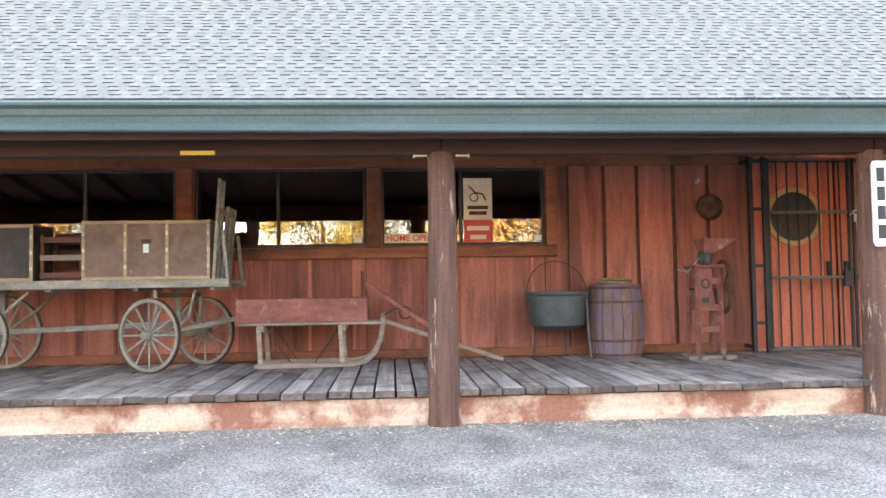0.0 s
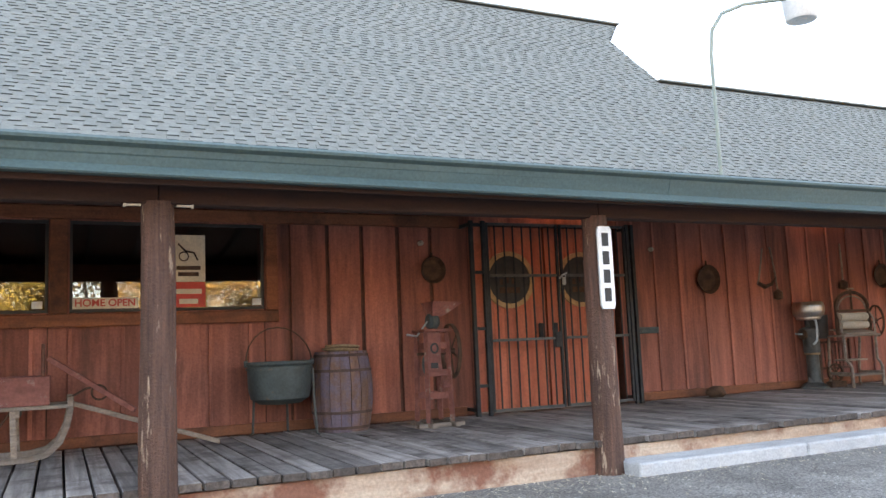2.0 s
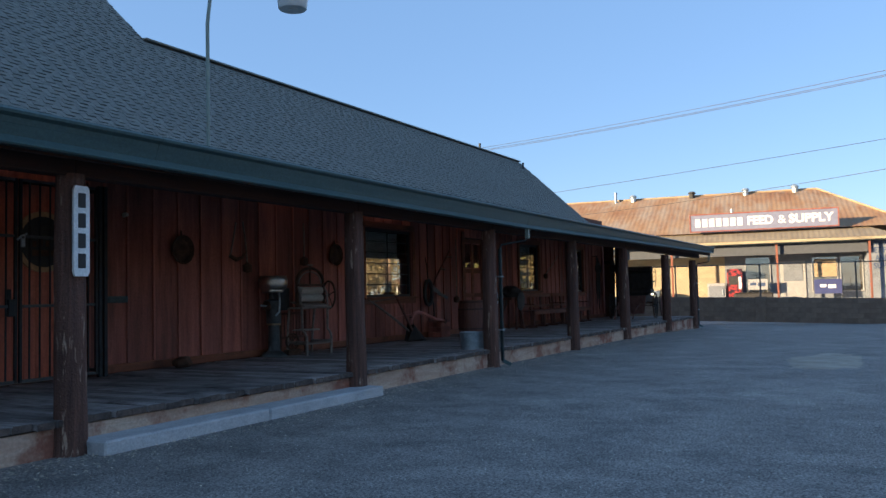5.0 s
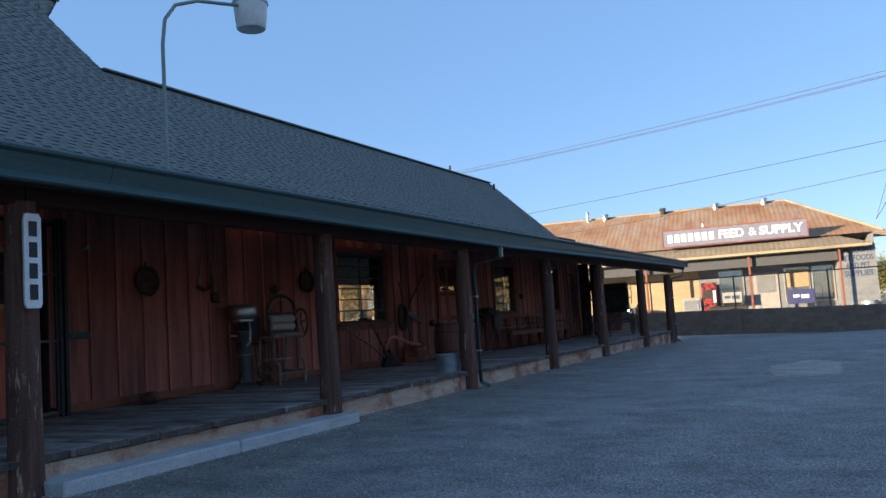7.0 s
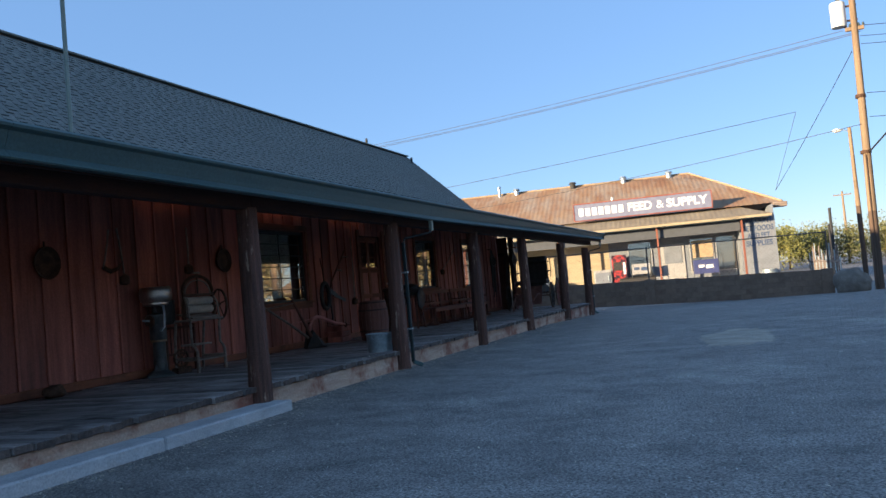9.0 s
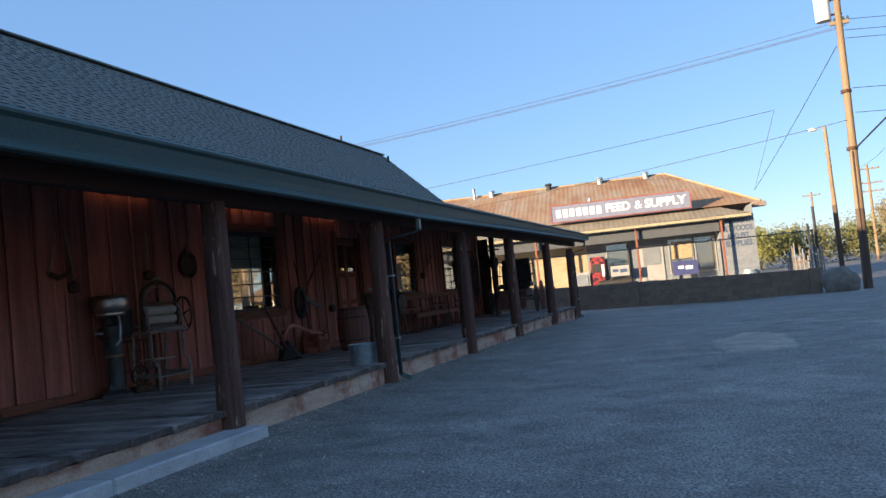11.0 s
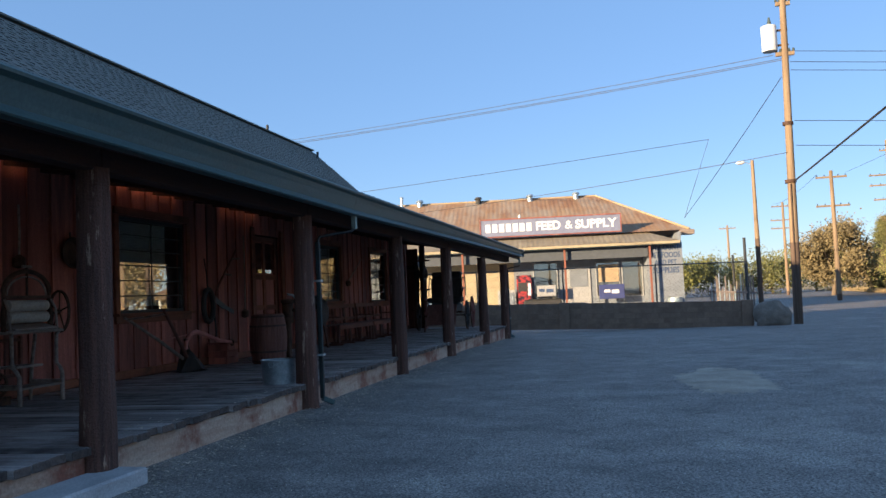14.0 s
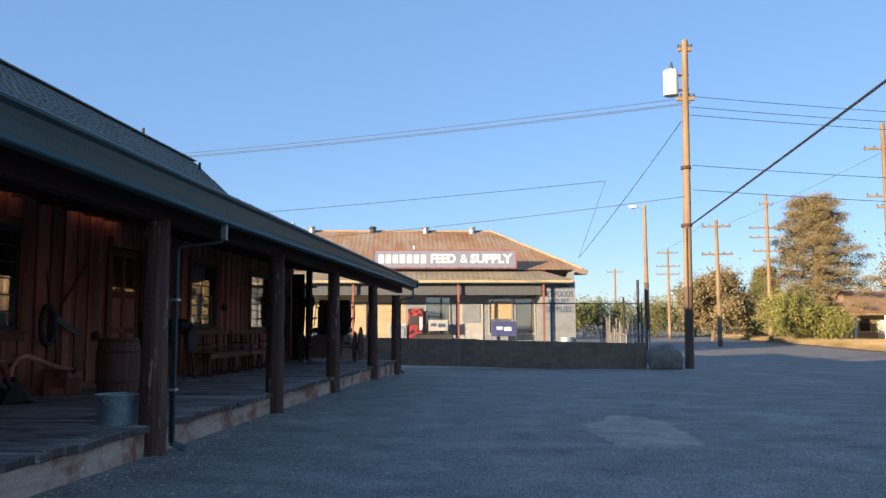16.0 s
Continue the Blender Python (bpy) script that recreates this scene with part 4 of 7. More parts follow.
# ---- double doors and iron gate ----
door = thing("door_1", "pair of orange-red plank doors with round windows", "door")
door["kind"] = "structure"
for x0, x1, cx in ((4.30, 5.40, 4.85), (5.43, 6.53, 5.98)):
    n = 7
    for k in range(n):
        a, b = x0 + (x1 - x0) * k / n, x0 + (x1 - x0) * (k + 1) / n
        part("door_plank", bx(a + 0.003, b - 0.003, WALL + 0.06, WALL + 0.10, DECK + 0.02, 2.70), M_DOOR, door)
    rim = part("round_frame", ring(bmesh.new(), (cx, WALL + 0.045, 2.0), (0, 1, 0), 0.345, 0.06, 36, wide=0.05), M_RING, door, "round tan wooden window frame", True)
    part("round_pane", tb([(cx, WALL + 0.035, 2.0), (cx, WALL + 0.055, 2.0)], 0.318, 36), M_TRUNKDARK, door, "dark round window")
    for dx, dz, w in ((-0.12, -0.02, 0.05), (-0.04, 0.0, 0.06), (0.06, -0.01, 0.05), (0.0, -0.13, 0.3)):
        part("lettering_bar", bx(cx + dx - w / 2, cx + dx + w / 2, WALL + 0.030, WALL + 0.034, 2.0 + dz - 0.045, 2.0 + dz + 0.03), M_RUST, door)
    part("door_pull", bx(cx + (0.42 if cx < 5 else -0.48), cx + (0.48 if cx < 5 else -0.42), WALL + 0.02, WALL + 0.059, 1.20, 1.42, 0.008), M_IRON, door)
part("threshold", bx(4.26, 6.58, WALL - 0.02, WALL + 0.12, DECK + 0.001, DECK + 0.02), M_GREYWOOD, door)
gate = thing("iron_gate", "black iron double security gate with upright bars", "gate", (5.4, 2.88, DECK))
for x in (-1.27, -1.10, 1.12, 1.20):
    part("gate_post", bx(x - 0.025, x + 0.025, -0.025, 0.025, 0.0, 2.42, 0.004), M_IRON, gate)
for z in (0.35, 1.05, 1.75, 2.35):
    part("side_rail", bx(-1.245, -1.126, -0.012, 0.012, z, z + 0.04), M_IRON, gate)
part("wall_tie", bx(-1.29, -1.25, 0.026, 0.31, 2.36, 2.40), M_IRON, gate)
part("wall_tie", bx(-1.29, -1.25, 0.026, 0.31, 0.06, 0.10), M_IRON, gate)
part("wall_tie", bx(1.18, 1.22, 0.026, 0.31, 2.36, 2.40), M_IRON, gate)
part("wall_tie", bx(1.18, 1.22, 0.026, 0.31, 0.06, 0.10), M_IRON, gate)
for x0, x1 in ((-1.07, -0.005), (0.02, 1.085)):
    leaf = part("gate_leaf", bx(x0, x0 + 0.035, -0.018, 0.018, 0.04, 2.40, 0.003), M_IRON, gate)
    part("stile", bx(x1 - 0.035, x1, -0.018, 0.018, 0.04, 2.40, 0.003), M_IRON, leaf)
    for z in (0.04, 0.90, 1.71, 2.365):
        part("leaf_rail", bx(x0 + 0.036, x1 - 0.036, -0.014, 0.014, z, z + 0.035, 0.003), M_STEEL, leaf)
    for k in range(1, 8):
        x = x0 + (x1 - x0) * k / 8
        for za, zb in ((0.076, 0.899), (0.936, 1.709), (1.746, 2.364)):
            part("bar", bx(x - 0.008, x + 0.008, -0.008, 0.008, za, zb), M_IRON, leaf)
part("lock_box", bx(-0.12, -0.04, -0.03, 0.03, 0.80, 1.00, 0.006), M_IRON, gate)
part("padlock", bx(0.02, 0.07, -0.05, -0.022, 1.60, 1.70, 0.008), M_GALV, gate, "bright steel padlock")
part("shackle", ring(bmesh.new(), (0.045, -0.036, 1.715), (0, 1, 0), 0.025, 0.006, 14, 6), M_GALV, gate)
part("chain", tb([(-0.02, -0.03, 1.68), (0.02, -0.04, 1.73), (0.06, -0.03, 1.74), (0.10, -0.03, 1.76)], 0.012, 6), M_GALV, gate)

# ---- number board on a post: characters as plain bars ----

nb = thing("number_board", "white board with four dark characters on a porch post", "sign", (3.915, -0.165, 1.45))
bm = bmesh.new()
pts = [(-0.075, 0.035), (-0.058, 0), (0.058, 0), (0.075, 0.035), (0.075, 0.705), (0.058, 0.74), (-0.058, 0.74), (-0.075, 0.705)]
fr_ = [bm.verts.new((x, 0, z)) for x, z in pts]
bk_ = [bm.verts.new((x, 0.022, z)) for x, z in pts]
bm.faces.new(fr_), bm.faces.new(bk_[::-1])
for i in range(8):
    bm.faces.new((fr_[i], fr_[(i + 1) % 8], bk_[(i + 1) % 8], bk_[i]))
part("board", bm, M_WHITE, nb)
for k in range(4):
    part("character_bar", bx(-0.036, 0.036, -0.005, -0.001, 0.065 + 0.165 * k, 0.185 + 0.165 * k, 0.001), M_BLACK, nb)

# ---- small wall things ----


def hung_pan(x, z, r, label):
    p = thing("pan", label, "pan", (x, WALL - 0.03, z), 0, "pans on the wall")
    part("dish", ring(lathe(bmesh.new(), [(r * 0.05, 0.0), (r * 0.75, 0.004), (r * 0.97, 0.05), (r, 0.05), (r * 0.78, 0.0), (r * 0.05, -0.004)], 28), (0, 0, 0.05), (0, 0, 1), r, 0.006, 28, 6),
         M_RUST, p, "", True).matrix_basis = pose(0, 0, 0, 90, 0, 0)
    part("handle", bx(-0.015, 0.015, -0.012, 0.0, r * 0.95, r * 1.35, 0.003), M_RUST, p)
    return p


hung_pan(3.71, 2.12, 0.165, "rusty round pan hung on the wall")
hung_pan(8.16, 1.98, 0.21, "large rusty round pan hung on the wall")
hung_pan(11.93, 2.02, 0.20, "large rusty round pan hung on the wall")
for x, z in ((3.57, 2.46), (7.16, 2.42)):
    b = thing("wall_light", "small white round wall fitting", "light fitting", (x, WALL - 0.03, z))
    part("base", tb([(0, 0.02, 0), (0, -0.02, 0)], 0.034, 16), M_ROLLER, b)
    part("cap", tb([(0, -0.021, 0), (0, -0.05, 0)], [0.03, 0.02], 14), M_ROLLER, b)
slot = thing("mail_slot", "dull grey metal mail slot on the wall", "mail slot", (7.03, WALL - 0.03, 1.27))
part("plate", bx(-0.17, 0.17, -0.012, 0.004, -0.045, 0.045, 0.004), M_KETTLE, slot)
part("flap", bx(-0.15, 0.15, -0.022, -0.013, -0.03, 0.03, 0.003), M_KETTLE, slot)
ys = thing("yellow_strip", "yellow strip fixed to the porch beam", "strip", (-1.90, -0.098, 2.283))
part("strip", bx(-0.14, 0.14, -0.005, 0.022, 0.0, 0.035, 0.004), M_YELLOW, ys)
for s in (-1, 1):
    c = thing("post_clip", "small white bracket at the top of a post", "bracket", (0.125 + s * 0.17, -0.09, 2.265), 0, "post brackets")
    part("arm", bx(-0.05, 0.05, -0.012, 0.013, -0.008, 0.008, 0.002), M_ROLLER, c)
    part("tip", bx(s * 0.06 - 0.009, s * 0.06 + 0.009, -0.02, 0.01, -0.018, 0.010, 0.002), M_ROLLER, c)
stone = thing("door_stone", "rough brown stone on the deck by the wall", "stone", (7.85, 2.83, DECK))
part("stone_body", lump(bmesh.new(), (0, 0, 0.07), (0.16, 0.11, 0.085), 3.0, 3), M_RUST, stone, "", True)

# ---- posters behind the glass ----
pb = thing("poster", "cream and red paper poster behind the window glass", "poster", (0.78, WALL + 0.022, 1.72))
part("upper_sheet", bx(-0.18, 0.18, 0, 0.004, 0.28, 0.80), M_CREAM, pb)
part("lower_sheet", bx(-0.18, 0.18, 0, 0.004, 0.0, 0.276), M_RED, pb)
part("emblem", ring(tube(bmesh.new(), [(-0.11, -0.004, 0.70), (-0.03, -0.004, 0.62), (0.06, -0.004, 0.60), (0.10, -0.004, 0.52)], 0.010, 6), (-0.05, -0.004, 0.56), (0, 1, 0), 0.05, 0.007, 14, 5), M_RUST, pb, "red abstract emblem")
for z, w in ((0.43, 0.13), (0.36, 0.11)):
    part("lettering_bar", bx(-w, w, -0.004, -0.001, z - 0.02, z + 0.025), M_RUST, pb)
for z, w in ((0.17, 0.14), (0.06, 0.10)):
    part("lettering_bar", bx(-w, w, -0.004, -0.001, z - 0.025, z + 0.03), M_CREAM, pb)


def words(name, text, size, mat, parent, m, label="", bold=0.0):
    cu = bpy.data.curves.new(name, "FONT")
    cu.body, cu.size, cu.align_x, cu.align_y, cu.extrude, cu.offset = text, size, "CENTER", "CENTER", 0.004, bold
    tmp = bpy.data.objects.new(name, cu)
    scene.collection.objects.link(tmp)
    me = bpy.data.meshes.new_from_object(tmp.evaluated_get(bpy.context.evaluated_depsgraph_get()))
    bpy.data.objects.remove(tmp)
    me.materials.clear()
    me.materials.append(mat)
    ob = new(name, me)
    ob.parent, ob.matrix_basis = parent, m
    return tagged(ob, label)


hb = thing("window_notice", "white strip reading HOME OPEN behind the window glass", "notice", (-0.07, WALL + 0.022, 1.72))
part("strip", bx(-0.32, 0.32, 0, 0.004, 0, 0.115), M_CREAM, hb)
words("lettering", "HOME OPEN", 0.105, M_RED, hb, pose(0, -0.005, 0.058, 90, 0, 0), "red lettering", 0.002)
for x in (-0.72, 1.53):
    n = thing("window_sticker", "small white sticker on the window glass", "sticker", (x, WALL + 0.026, 1.73), 0, "stickers")
    part("paper", bx(-0.05, 0.05, 0, 0.003, 0, 0.075), M_WHITE, n)

# ---- cream separator ----
sep = thing("cream_separator", "cast-iron cream separator with a dull nickel bowl", "separator", (9.90, 2.92, DECK))
part("foot", lathe(bmesh.new(), [(0.27, 0), (0.27, 0.025), (0.23, 0.05), (0.14, 0.09), (0.105, 0.17)], 4), M_STEEL, sep)
part("column", lathe(bmesh.new(), [(0.10, 0.10), (0.095, 0.2), (0.09, 0.5), (0.105, 0.52), (0.12, 0.55), (0.12, 0.74), (0.15, 0.80), (0.15, 0.90), (0.06, 0.93), (0.05, 1.04)], 24), M_STEEL, sep, "", True)
part("band", ring(bmesh.new(), (0, 0, 0.52), (0, 0, 1), 0.108, 0.012, 24, wide=0.03), M_ROPE, sep)
part("bowl", lathe(bmesh.new(), [(0.10, 1.03), (0.17, 1.035), (0.185, 1.05), (0.185, 1.075), (0.215, 1.10), (0.232, 1.16), (0.232, 1.24), (0.215, 1.29), (0.20, 1.305), (0.19, 1.30), (0.20, 1.24), (0.17, 1.1), (0.02, 1.08)], 32), M_NICKEL, sep, "dull nickel supply bowl", True)
part("gear_case", tb([(-0.16, 0.02, 0.82), (-0.06, 0.02, 0.82)], [0.08, 0.10], 20), M_RUST, sep)
part("pipe", tb([(-0.02, -0.10, 1.04), (-0.06, -0.17, 1.02), (-0.08, -0.20, 0.92), (-0.10, -0.20, 0.72), (-0.16, -0.18, 0.66)], 0.016, 8), M_GALV, sep)
part("crank_arm", tb([(-0.20, -0.02, 0.82), (-0.34, -0.03, 0.83)], 0.014, 8), M_GALV, sep)

# ---- wringer washer ----
wr = thing("wringer_washer", "antique wringer with pale rollers on a grey wooden stand", "wringer", (10.46, 2.60, DECK))
for s in (-1, 1):
    part("front_leg", tube(bmesh.new(), [(s * 0.33, -0.17, 0), (s * 0.33, -0.17, 0.30), (s * 0.335, -0.14, 0.36), (s * 0.34, -0.09, 0.41), (s * 0.345, -0.09, 0.72), (s * 0.38, -0.11, 0.79)], [0.026, 0.022, 0.020, 0.020, 0.020, 0.024], 8), M_GREYWOOD, wr)
    part("back_leg", tube(bmesh.new(), [(s * 0.32, 0.24, 0), (s * 0.33, 0.22, 0.42), (s * 0.34, 0.18, 0.74)], 0.020, 8), M_GREYWOOD, wr)
    part("side_stretcher", bx(s * 0.325 - 0.012, s * 0.325 + 0.012, -0.15, 0.22, 0.19, 0.23, 0.003), M_GREYWOOD, wr)
part("lower_shelf", bx(-0.31, 0.31, -0.19, 0.12, 0.17, 0.195, 0.004), M_GREYWOOD, wr)
part("step_shelf", bx(-0.31, 0.08, -0.13, 0.14, 0.395, 0.42, 0.004), M_GREYWOOD, wr)
part("top_board", bx(-0.40, 0.40, -0.15, 0.23, 0.755, 0.785, 0.008), M_GREYWOOD, wr)
part("drip_board", bm_beam((0, -0.13, 0.80), (0, 0.16, 0.87), 0.66, 0.02), M_GREYWOOD, wr)
for z in (0.93, 1.055):
    part("roller", tb([(-0.31, 0, z), (-0.30, 0, z), (0.28, 0, z), (0.29, 0, z)], [0.045, 0.062, 0.062, 0.045], 20), M_ROLLER, wr, "pale wooden roller", True)
for s in (-1, 1):
    part("side_frame", tb([(s * 0.35, 0, 0.785), (s * 0.36, -0.01, 0.95), (s * 0.34, 0, 1.08), (s * 0.35, 0, 1.24)], [0.026, 0.032, 0.024, 0.020], 8), M_RUST, wr)
    part("clamp_post", tb([(s * 0.36, -0.09, 0.785), (s * 0.365, -0.07, 1.02), (s * 0.35, -0.02, 1.12)], 0.014, 8), M_GREYWOOD, wr)
part("arch", tb([(0.35 * math.cos(radians(a)), 0.0, 1.20 + 0.23 * math.sin(radians(a))) for a in range(0, 181, 12)], 0.026, 8), M_RUST, wr)
part("arch_strap", tb([(0.30 * math.cos(radians(a)), 0.0, 1.17 + 0.20 * math.sin(radians(a))) for a in range(0, 181, 15)], 0.011, 6), M_GREYWOOD, wr)
part("cross_bar", bx(-0.34, 0.34, -0.03, 0.03, 1.13, 1.165, 0.006), M_RUST, wr)
part("screw", tb([(0, 0, 1.16), (0, 0, 1.48)], 0.014, 8), M_RUST, wr)
part("screw_grip", tb([(-0.07, 0, 1.48), (0.07, 0, 1.48)], 0.016, 8), M_GREYWOOD, wr)
dw = part("drive_wheel", ring(bmesh.new(), (0.54, 0.02, 0.98), (1, -0.5, 0), 0.235, 0.020, 32, wide=0.028), M_RUST, wr, "rusty iron drive wheel")
for k in range(5):
    a = 2 * math.pi * k / 5 + 0.4
    d = Vector((0.447 * math.cos(a), 0.894 * math.cos(a), math.sin(a)))
    part("wheel_spoke", tb([Vector((0.54, 0.02, 0.98)), Vector((0.54, 0.02, 0.98)) + d * 0.23], 0.009, 6), M_RUST, dw)
part("wheel_axle", tb([(0.29, 0, 0.95), (0.56, 0.01, 0.98)], 0.014, 8), M_RUST, wr)
part("side_tub", lathe(bmesh.new(), [(0.13, 0.74), (0.16, 0.78), (0.17, 1.10), (0.15, 1.10), (0.14, 0.78)], 20, (-0.44, 0.30, 0.0)), M_LEATHER, wr, "dark side tub", True)
part("tub_leg", tb([(-0.44, 0.30, 0.0), (-0.44, 0.30, 0.75)], 0.03, 8), M_RUST, wr)
rk = thing("spindle_rack", "low dark spindle rack standing against the wall", "rack", (10.35, 3.04, DECK))
for x in (-0.28, 0.52):
    part("rack_post", bx(x - 0.02, x + 0.02, -0.02, 0.02, 0, 0.72, 0.004), M_BEAM, rk)
for z in (0.26, 0.66):
    part("rack_rail", bx(-0.259, 0.499, -0.015, 0.015, z, z + 0.035, 0.003), M_BEAM, rk)
for k in range(9):
    part("spindle", tb([(-0.20 + 0.08 * k, 0, 0.296), (-0.20 + 0.08 * k, 0, 0.48), (-0.20 + 0.08 * k, 0, 0.659)], [0.008, 0.013, 0.008], 6), M_BEAM, rk)
cog = thing("gear_wheel", "small iron gear wheel leaning at the wall", "gear", (10.22, 2.80, DECK))
part("rim", ring(bmesh.new(), (0, 0, 0.22), (0.2, 1, 0), 0.13, 0.02, 24, wide=0.03), M_RUST, cog)
for k in range(4):
    a = math.pi * k / 4
    part("spoke", tb([Vector((0, 0, 0.22)) - Vector((math.cos(a), -0.2 * math.cos(a), math.sin(a))) * 0.125, Vector((0, 0, 0.22)) + Vector((math.cos(a), -0.2 * math.cos(a), math.sin(a))) * 0.125], 0.010, 6), M_RUST, cog)
part("base", bx(-0.16, 0.16, -0.06, 0.06, 0, 0.09, 0.01), M_RUST, cog)


def hung_tool(x, z0, z1, lean, label, head):
    t = thing("hung_tool", label, "tool", (x, WALL - 0.05, z0), 0, "tools on the wall")
    part("shaft", tb([(0, 0, 0), (lean * 0.5, -0.01, (z1 - z0) * 0.5), (lean, 0, z1 - z0)], 0.014, 8), M_GREYWOOD, t)
    if head == "blade":
        part("blade", tb([(0, 0, 0.02), (0.12, -0.02, -0.04), (0.26, -0.02, 0.0), (0.36, -0.02, 0.10)], [0.03, 0.035, 0.026, 0.006], 6), M_RUST, t)
    else:
        part("head", lathe(bmesh.new(), [(0.02, -0.12), (0.07, -0.1), (0.07, 0.0), (0.02, 0.04)], 14), M_RUST, t, "", True)
    return t


hung_tool(9.55, 1.78, 2.48, -0.10, "long wooden tool hung on the wall", "bulb")
hung_tool(9.15, 1.90, 2.45, 0.14, "dark hay knife hung on the wall", "blade")
hung_tool(11.0, 1.92, 2.55, 0.0, "dark iron rod tool hung on the wall", "bulb")
sc = thing("scythe", "old scythe with a long curved snath hung on the wall", "scythe", (15.53, WALL - 0.06, 1.20))
part("snath", tb([(0.92, 0, 1.08), (0.72, -0.01, 0.90), (0.42, -0.02, 0.64), (0.15, -0.02, 0.38), (0.0, -0.02, 0.12), (-0.04, 0, -0.05)], [0.016, 0.018, 0.018, 0.02, 0.02, 0.016], 8), M_BEAM, sc, "", True)
part("grip", tb([(0.40, -0.02, 0.62), (0.44, -0.14, 0.60)], 0.014, 8), M_GREYWOOD, sc)
part("grip", tb([(0.72, -0.01, 0.90), (0.78, -0.13, 0.90)], 0.014, 8), M_GREYWOOD, sc)
part("blade", beam(bm_beam((-0.03, -0.02, 0.22), (0.30, -0.05, 0.05), 0.012, 0.10), (0.29, -0.05, 0.055), (0.66, -0.05, -0.05), 0.010, 0.07), M_STEEL, sc, "dull steel blade")
hc = thing("horse_collar", "black leather horse collar with hames hung on the wall", "collar", (15.30, WALL - 0.10, 1.02))
part("collar_pad", tube(bmesh.new(), [(0.16 * math.sin(2 * math.pi * k / 20), -0.01, 0.26 - 0.27 * math.cos(2 * math.pi * k / 20)) for k in range(20)], 0.045, 8, closed=True), M_LEATHER, hc, "", True)
part("strap", tb([(0, 0, 0.53), (0.01, 0.02, 0.80), (0, 0.05, 1.05)], 0.012, 6), M_LEATHER, hc)
part("trace", tb([(0.16, -0.02, 0.2), (0.22, -0.02, -0.2), (0.20, 0.0, -0.45)], 0.014, 6), M_LEATHER, hc)
hung_tool(16.75, 1.15, 2.55, 0.02, "long wooden pole tool on the wall", "bulb")
hung_tool(22.5, 1.75, 2.35, 1.1, "long wooden yoke beam hung slanting on the wall", "bulb")
wing = thing("wing_panel", "dark plank panel standing out from the end of the porch wall", "panel", (28.30, WALL, DECK))
for k in range(2):
    part("plank", bx(-0.02, 0.02, -0.205 - 0.19 * k, -0.02 - 0.19 * k, 0, 2.55, 0.004), M_BEAM, wing)
part("batten", bx(-0.05, -0.021, -0.39, -0.03, 1.9, 2.0), M_FASCIA, wing)
end_post = thing("rack_post", "dark square timber post at the end of the porch wall", "post", (28.15, 2.62, DECK))
part("timber", bx(-0.08, 0.08, -0.08, 0.08, 0, 2.74, 0.01), M_FASCIA, end_post)
for z in (1.2, 2.12):
    part("arm", bx(-0.14, -0.081, -0.26, 0.26, z, z + 0.05, 0.006), M_BEAM, end_post)
for k, (x, y, n, low) in enumerate(((28.0, 2.58, 5, 0.42), (28.02, 2.84, 6, 0.40), (27.1, WALL - 0.12, 5, 0.60))):
    hs = thing("harness", "black leather harness straps hanging from a wooden peg", "harness", (x, y, 2.42), 0, "harness on the wall")
    part("peg", tb([(0, 0.115, 0.0), (0, -0.08, 0.03)], 0.016, 8), M_BEAM, hs)
    for q in range(n):
        w = (q - (n - 1) / 2) * 0.055
        z = -(2.42 - low) * (0.62 + 0.38 * ((q * 7 + k * 3) % 5) / 4)
        part("strap", tb([(w * 0.2, -0.03, 0.02), (w, -0.05 - 0.01 * q, -0.3), (w * 1.5, -0.05, z * 0.6), (w * 1.2, -0.03, z)], [0.012, 0.022, 0.02, 0.016], 6), M_LEATHER, hs)
    part("loop", ring(bmesh.new(), (0.0, -0.07, -0.42), (0.2, 1, 0), 0.17, 0.03, 20, 7), M_LEATHER, hs)

# ---- walking plough ----
pl = thing("walking_plough", "old walking plough with wooden handles and pink-red beam", "plough", (13.95, 2.66, DECK))
part("handle", tb([(-1.20, 0.30, 0.86), (-1.10, 0.28, 0.81), (-0.60, 0.14, 0.50), (-0.15, 0.03, 0.20), (0.0, 0.0, 0.10)], [0.02, 0.022, 0.024, 0.028, 0.03], 8), M_GREYWOOD, pl)
part("handle", tb([(-1.20, -0.30, 0.95), (-1.10, -0.28, 0.87), (-0.60, -0.15, 0.52), (-0.15, -0.03, 0.22), (0.0, 0.0, 0.12)], [0.02, 0.022, 0.024, 0.028, 0.03], 8), M_BEAM, pl)
part("cross_rung", tb([(-1.14, -0.29, 0.89), (-1.14, 0.29, 0.83)], 0.015, 8), M_GREYWOOD, pl)
part("brace_rod", tb([(-0.60, 0.14, 0.50), (-0.12, -0.01, 0.56)], 0.009, 6), M_PLOWRED, pl)
part("standard", tb([(-0.14, 0, 0.50), (-0.10, 0, 0.36), (-0.04, 0, 0.2), (0.0, 0, 0.06)], [0.03, 0.035, 0.04, 0.05], 8), M_RUST, pl)
part("plough_beam", tb([(-0.14, 0, 0.28), (-0.14, -0.01, 0.46), (-0.02, -0.02, 0.57), (0.14, -0.02, 0.59), (0.40, -0.03, 0.53), (0.80, -0.04, 0.42), (1.18, -0.05, 0.37)], [0.026, 0.03, 0.034, 0.036, 0.034, 0.032, 0.028], 10), M_PLOWRED, pl, "pink-red painted iron beam", True)
part("clevis", ring(bmesh.new(), (1.22, -0.05, 0.36), (0, 1, 0), 0.045, 0.012, 14, 6), M_RUST, pl)
bm = bmesh.new()
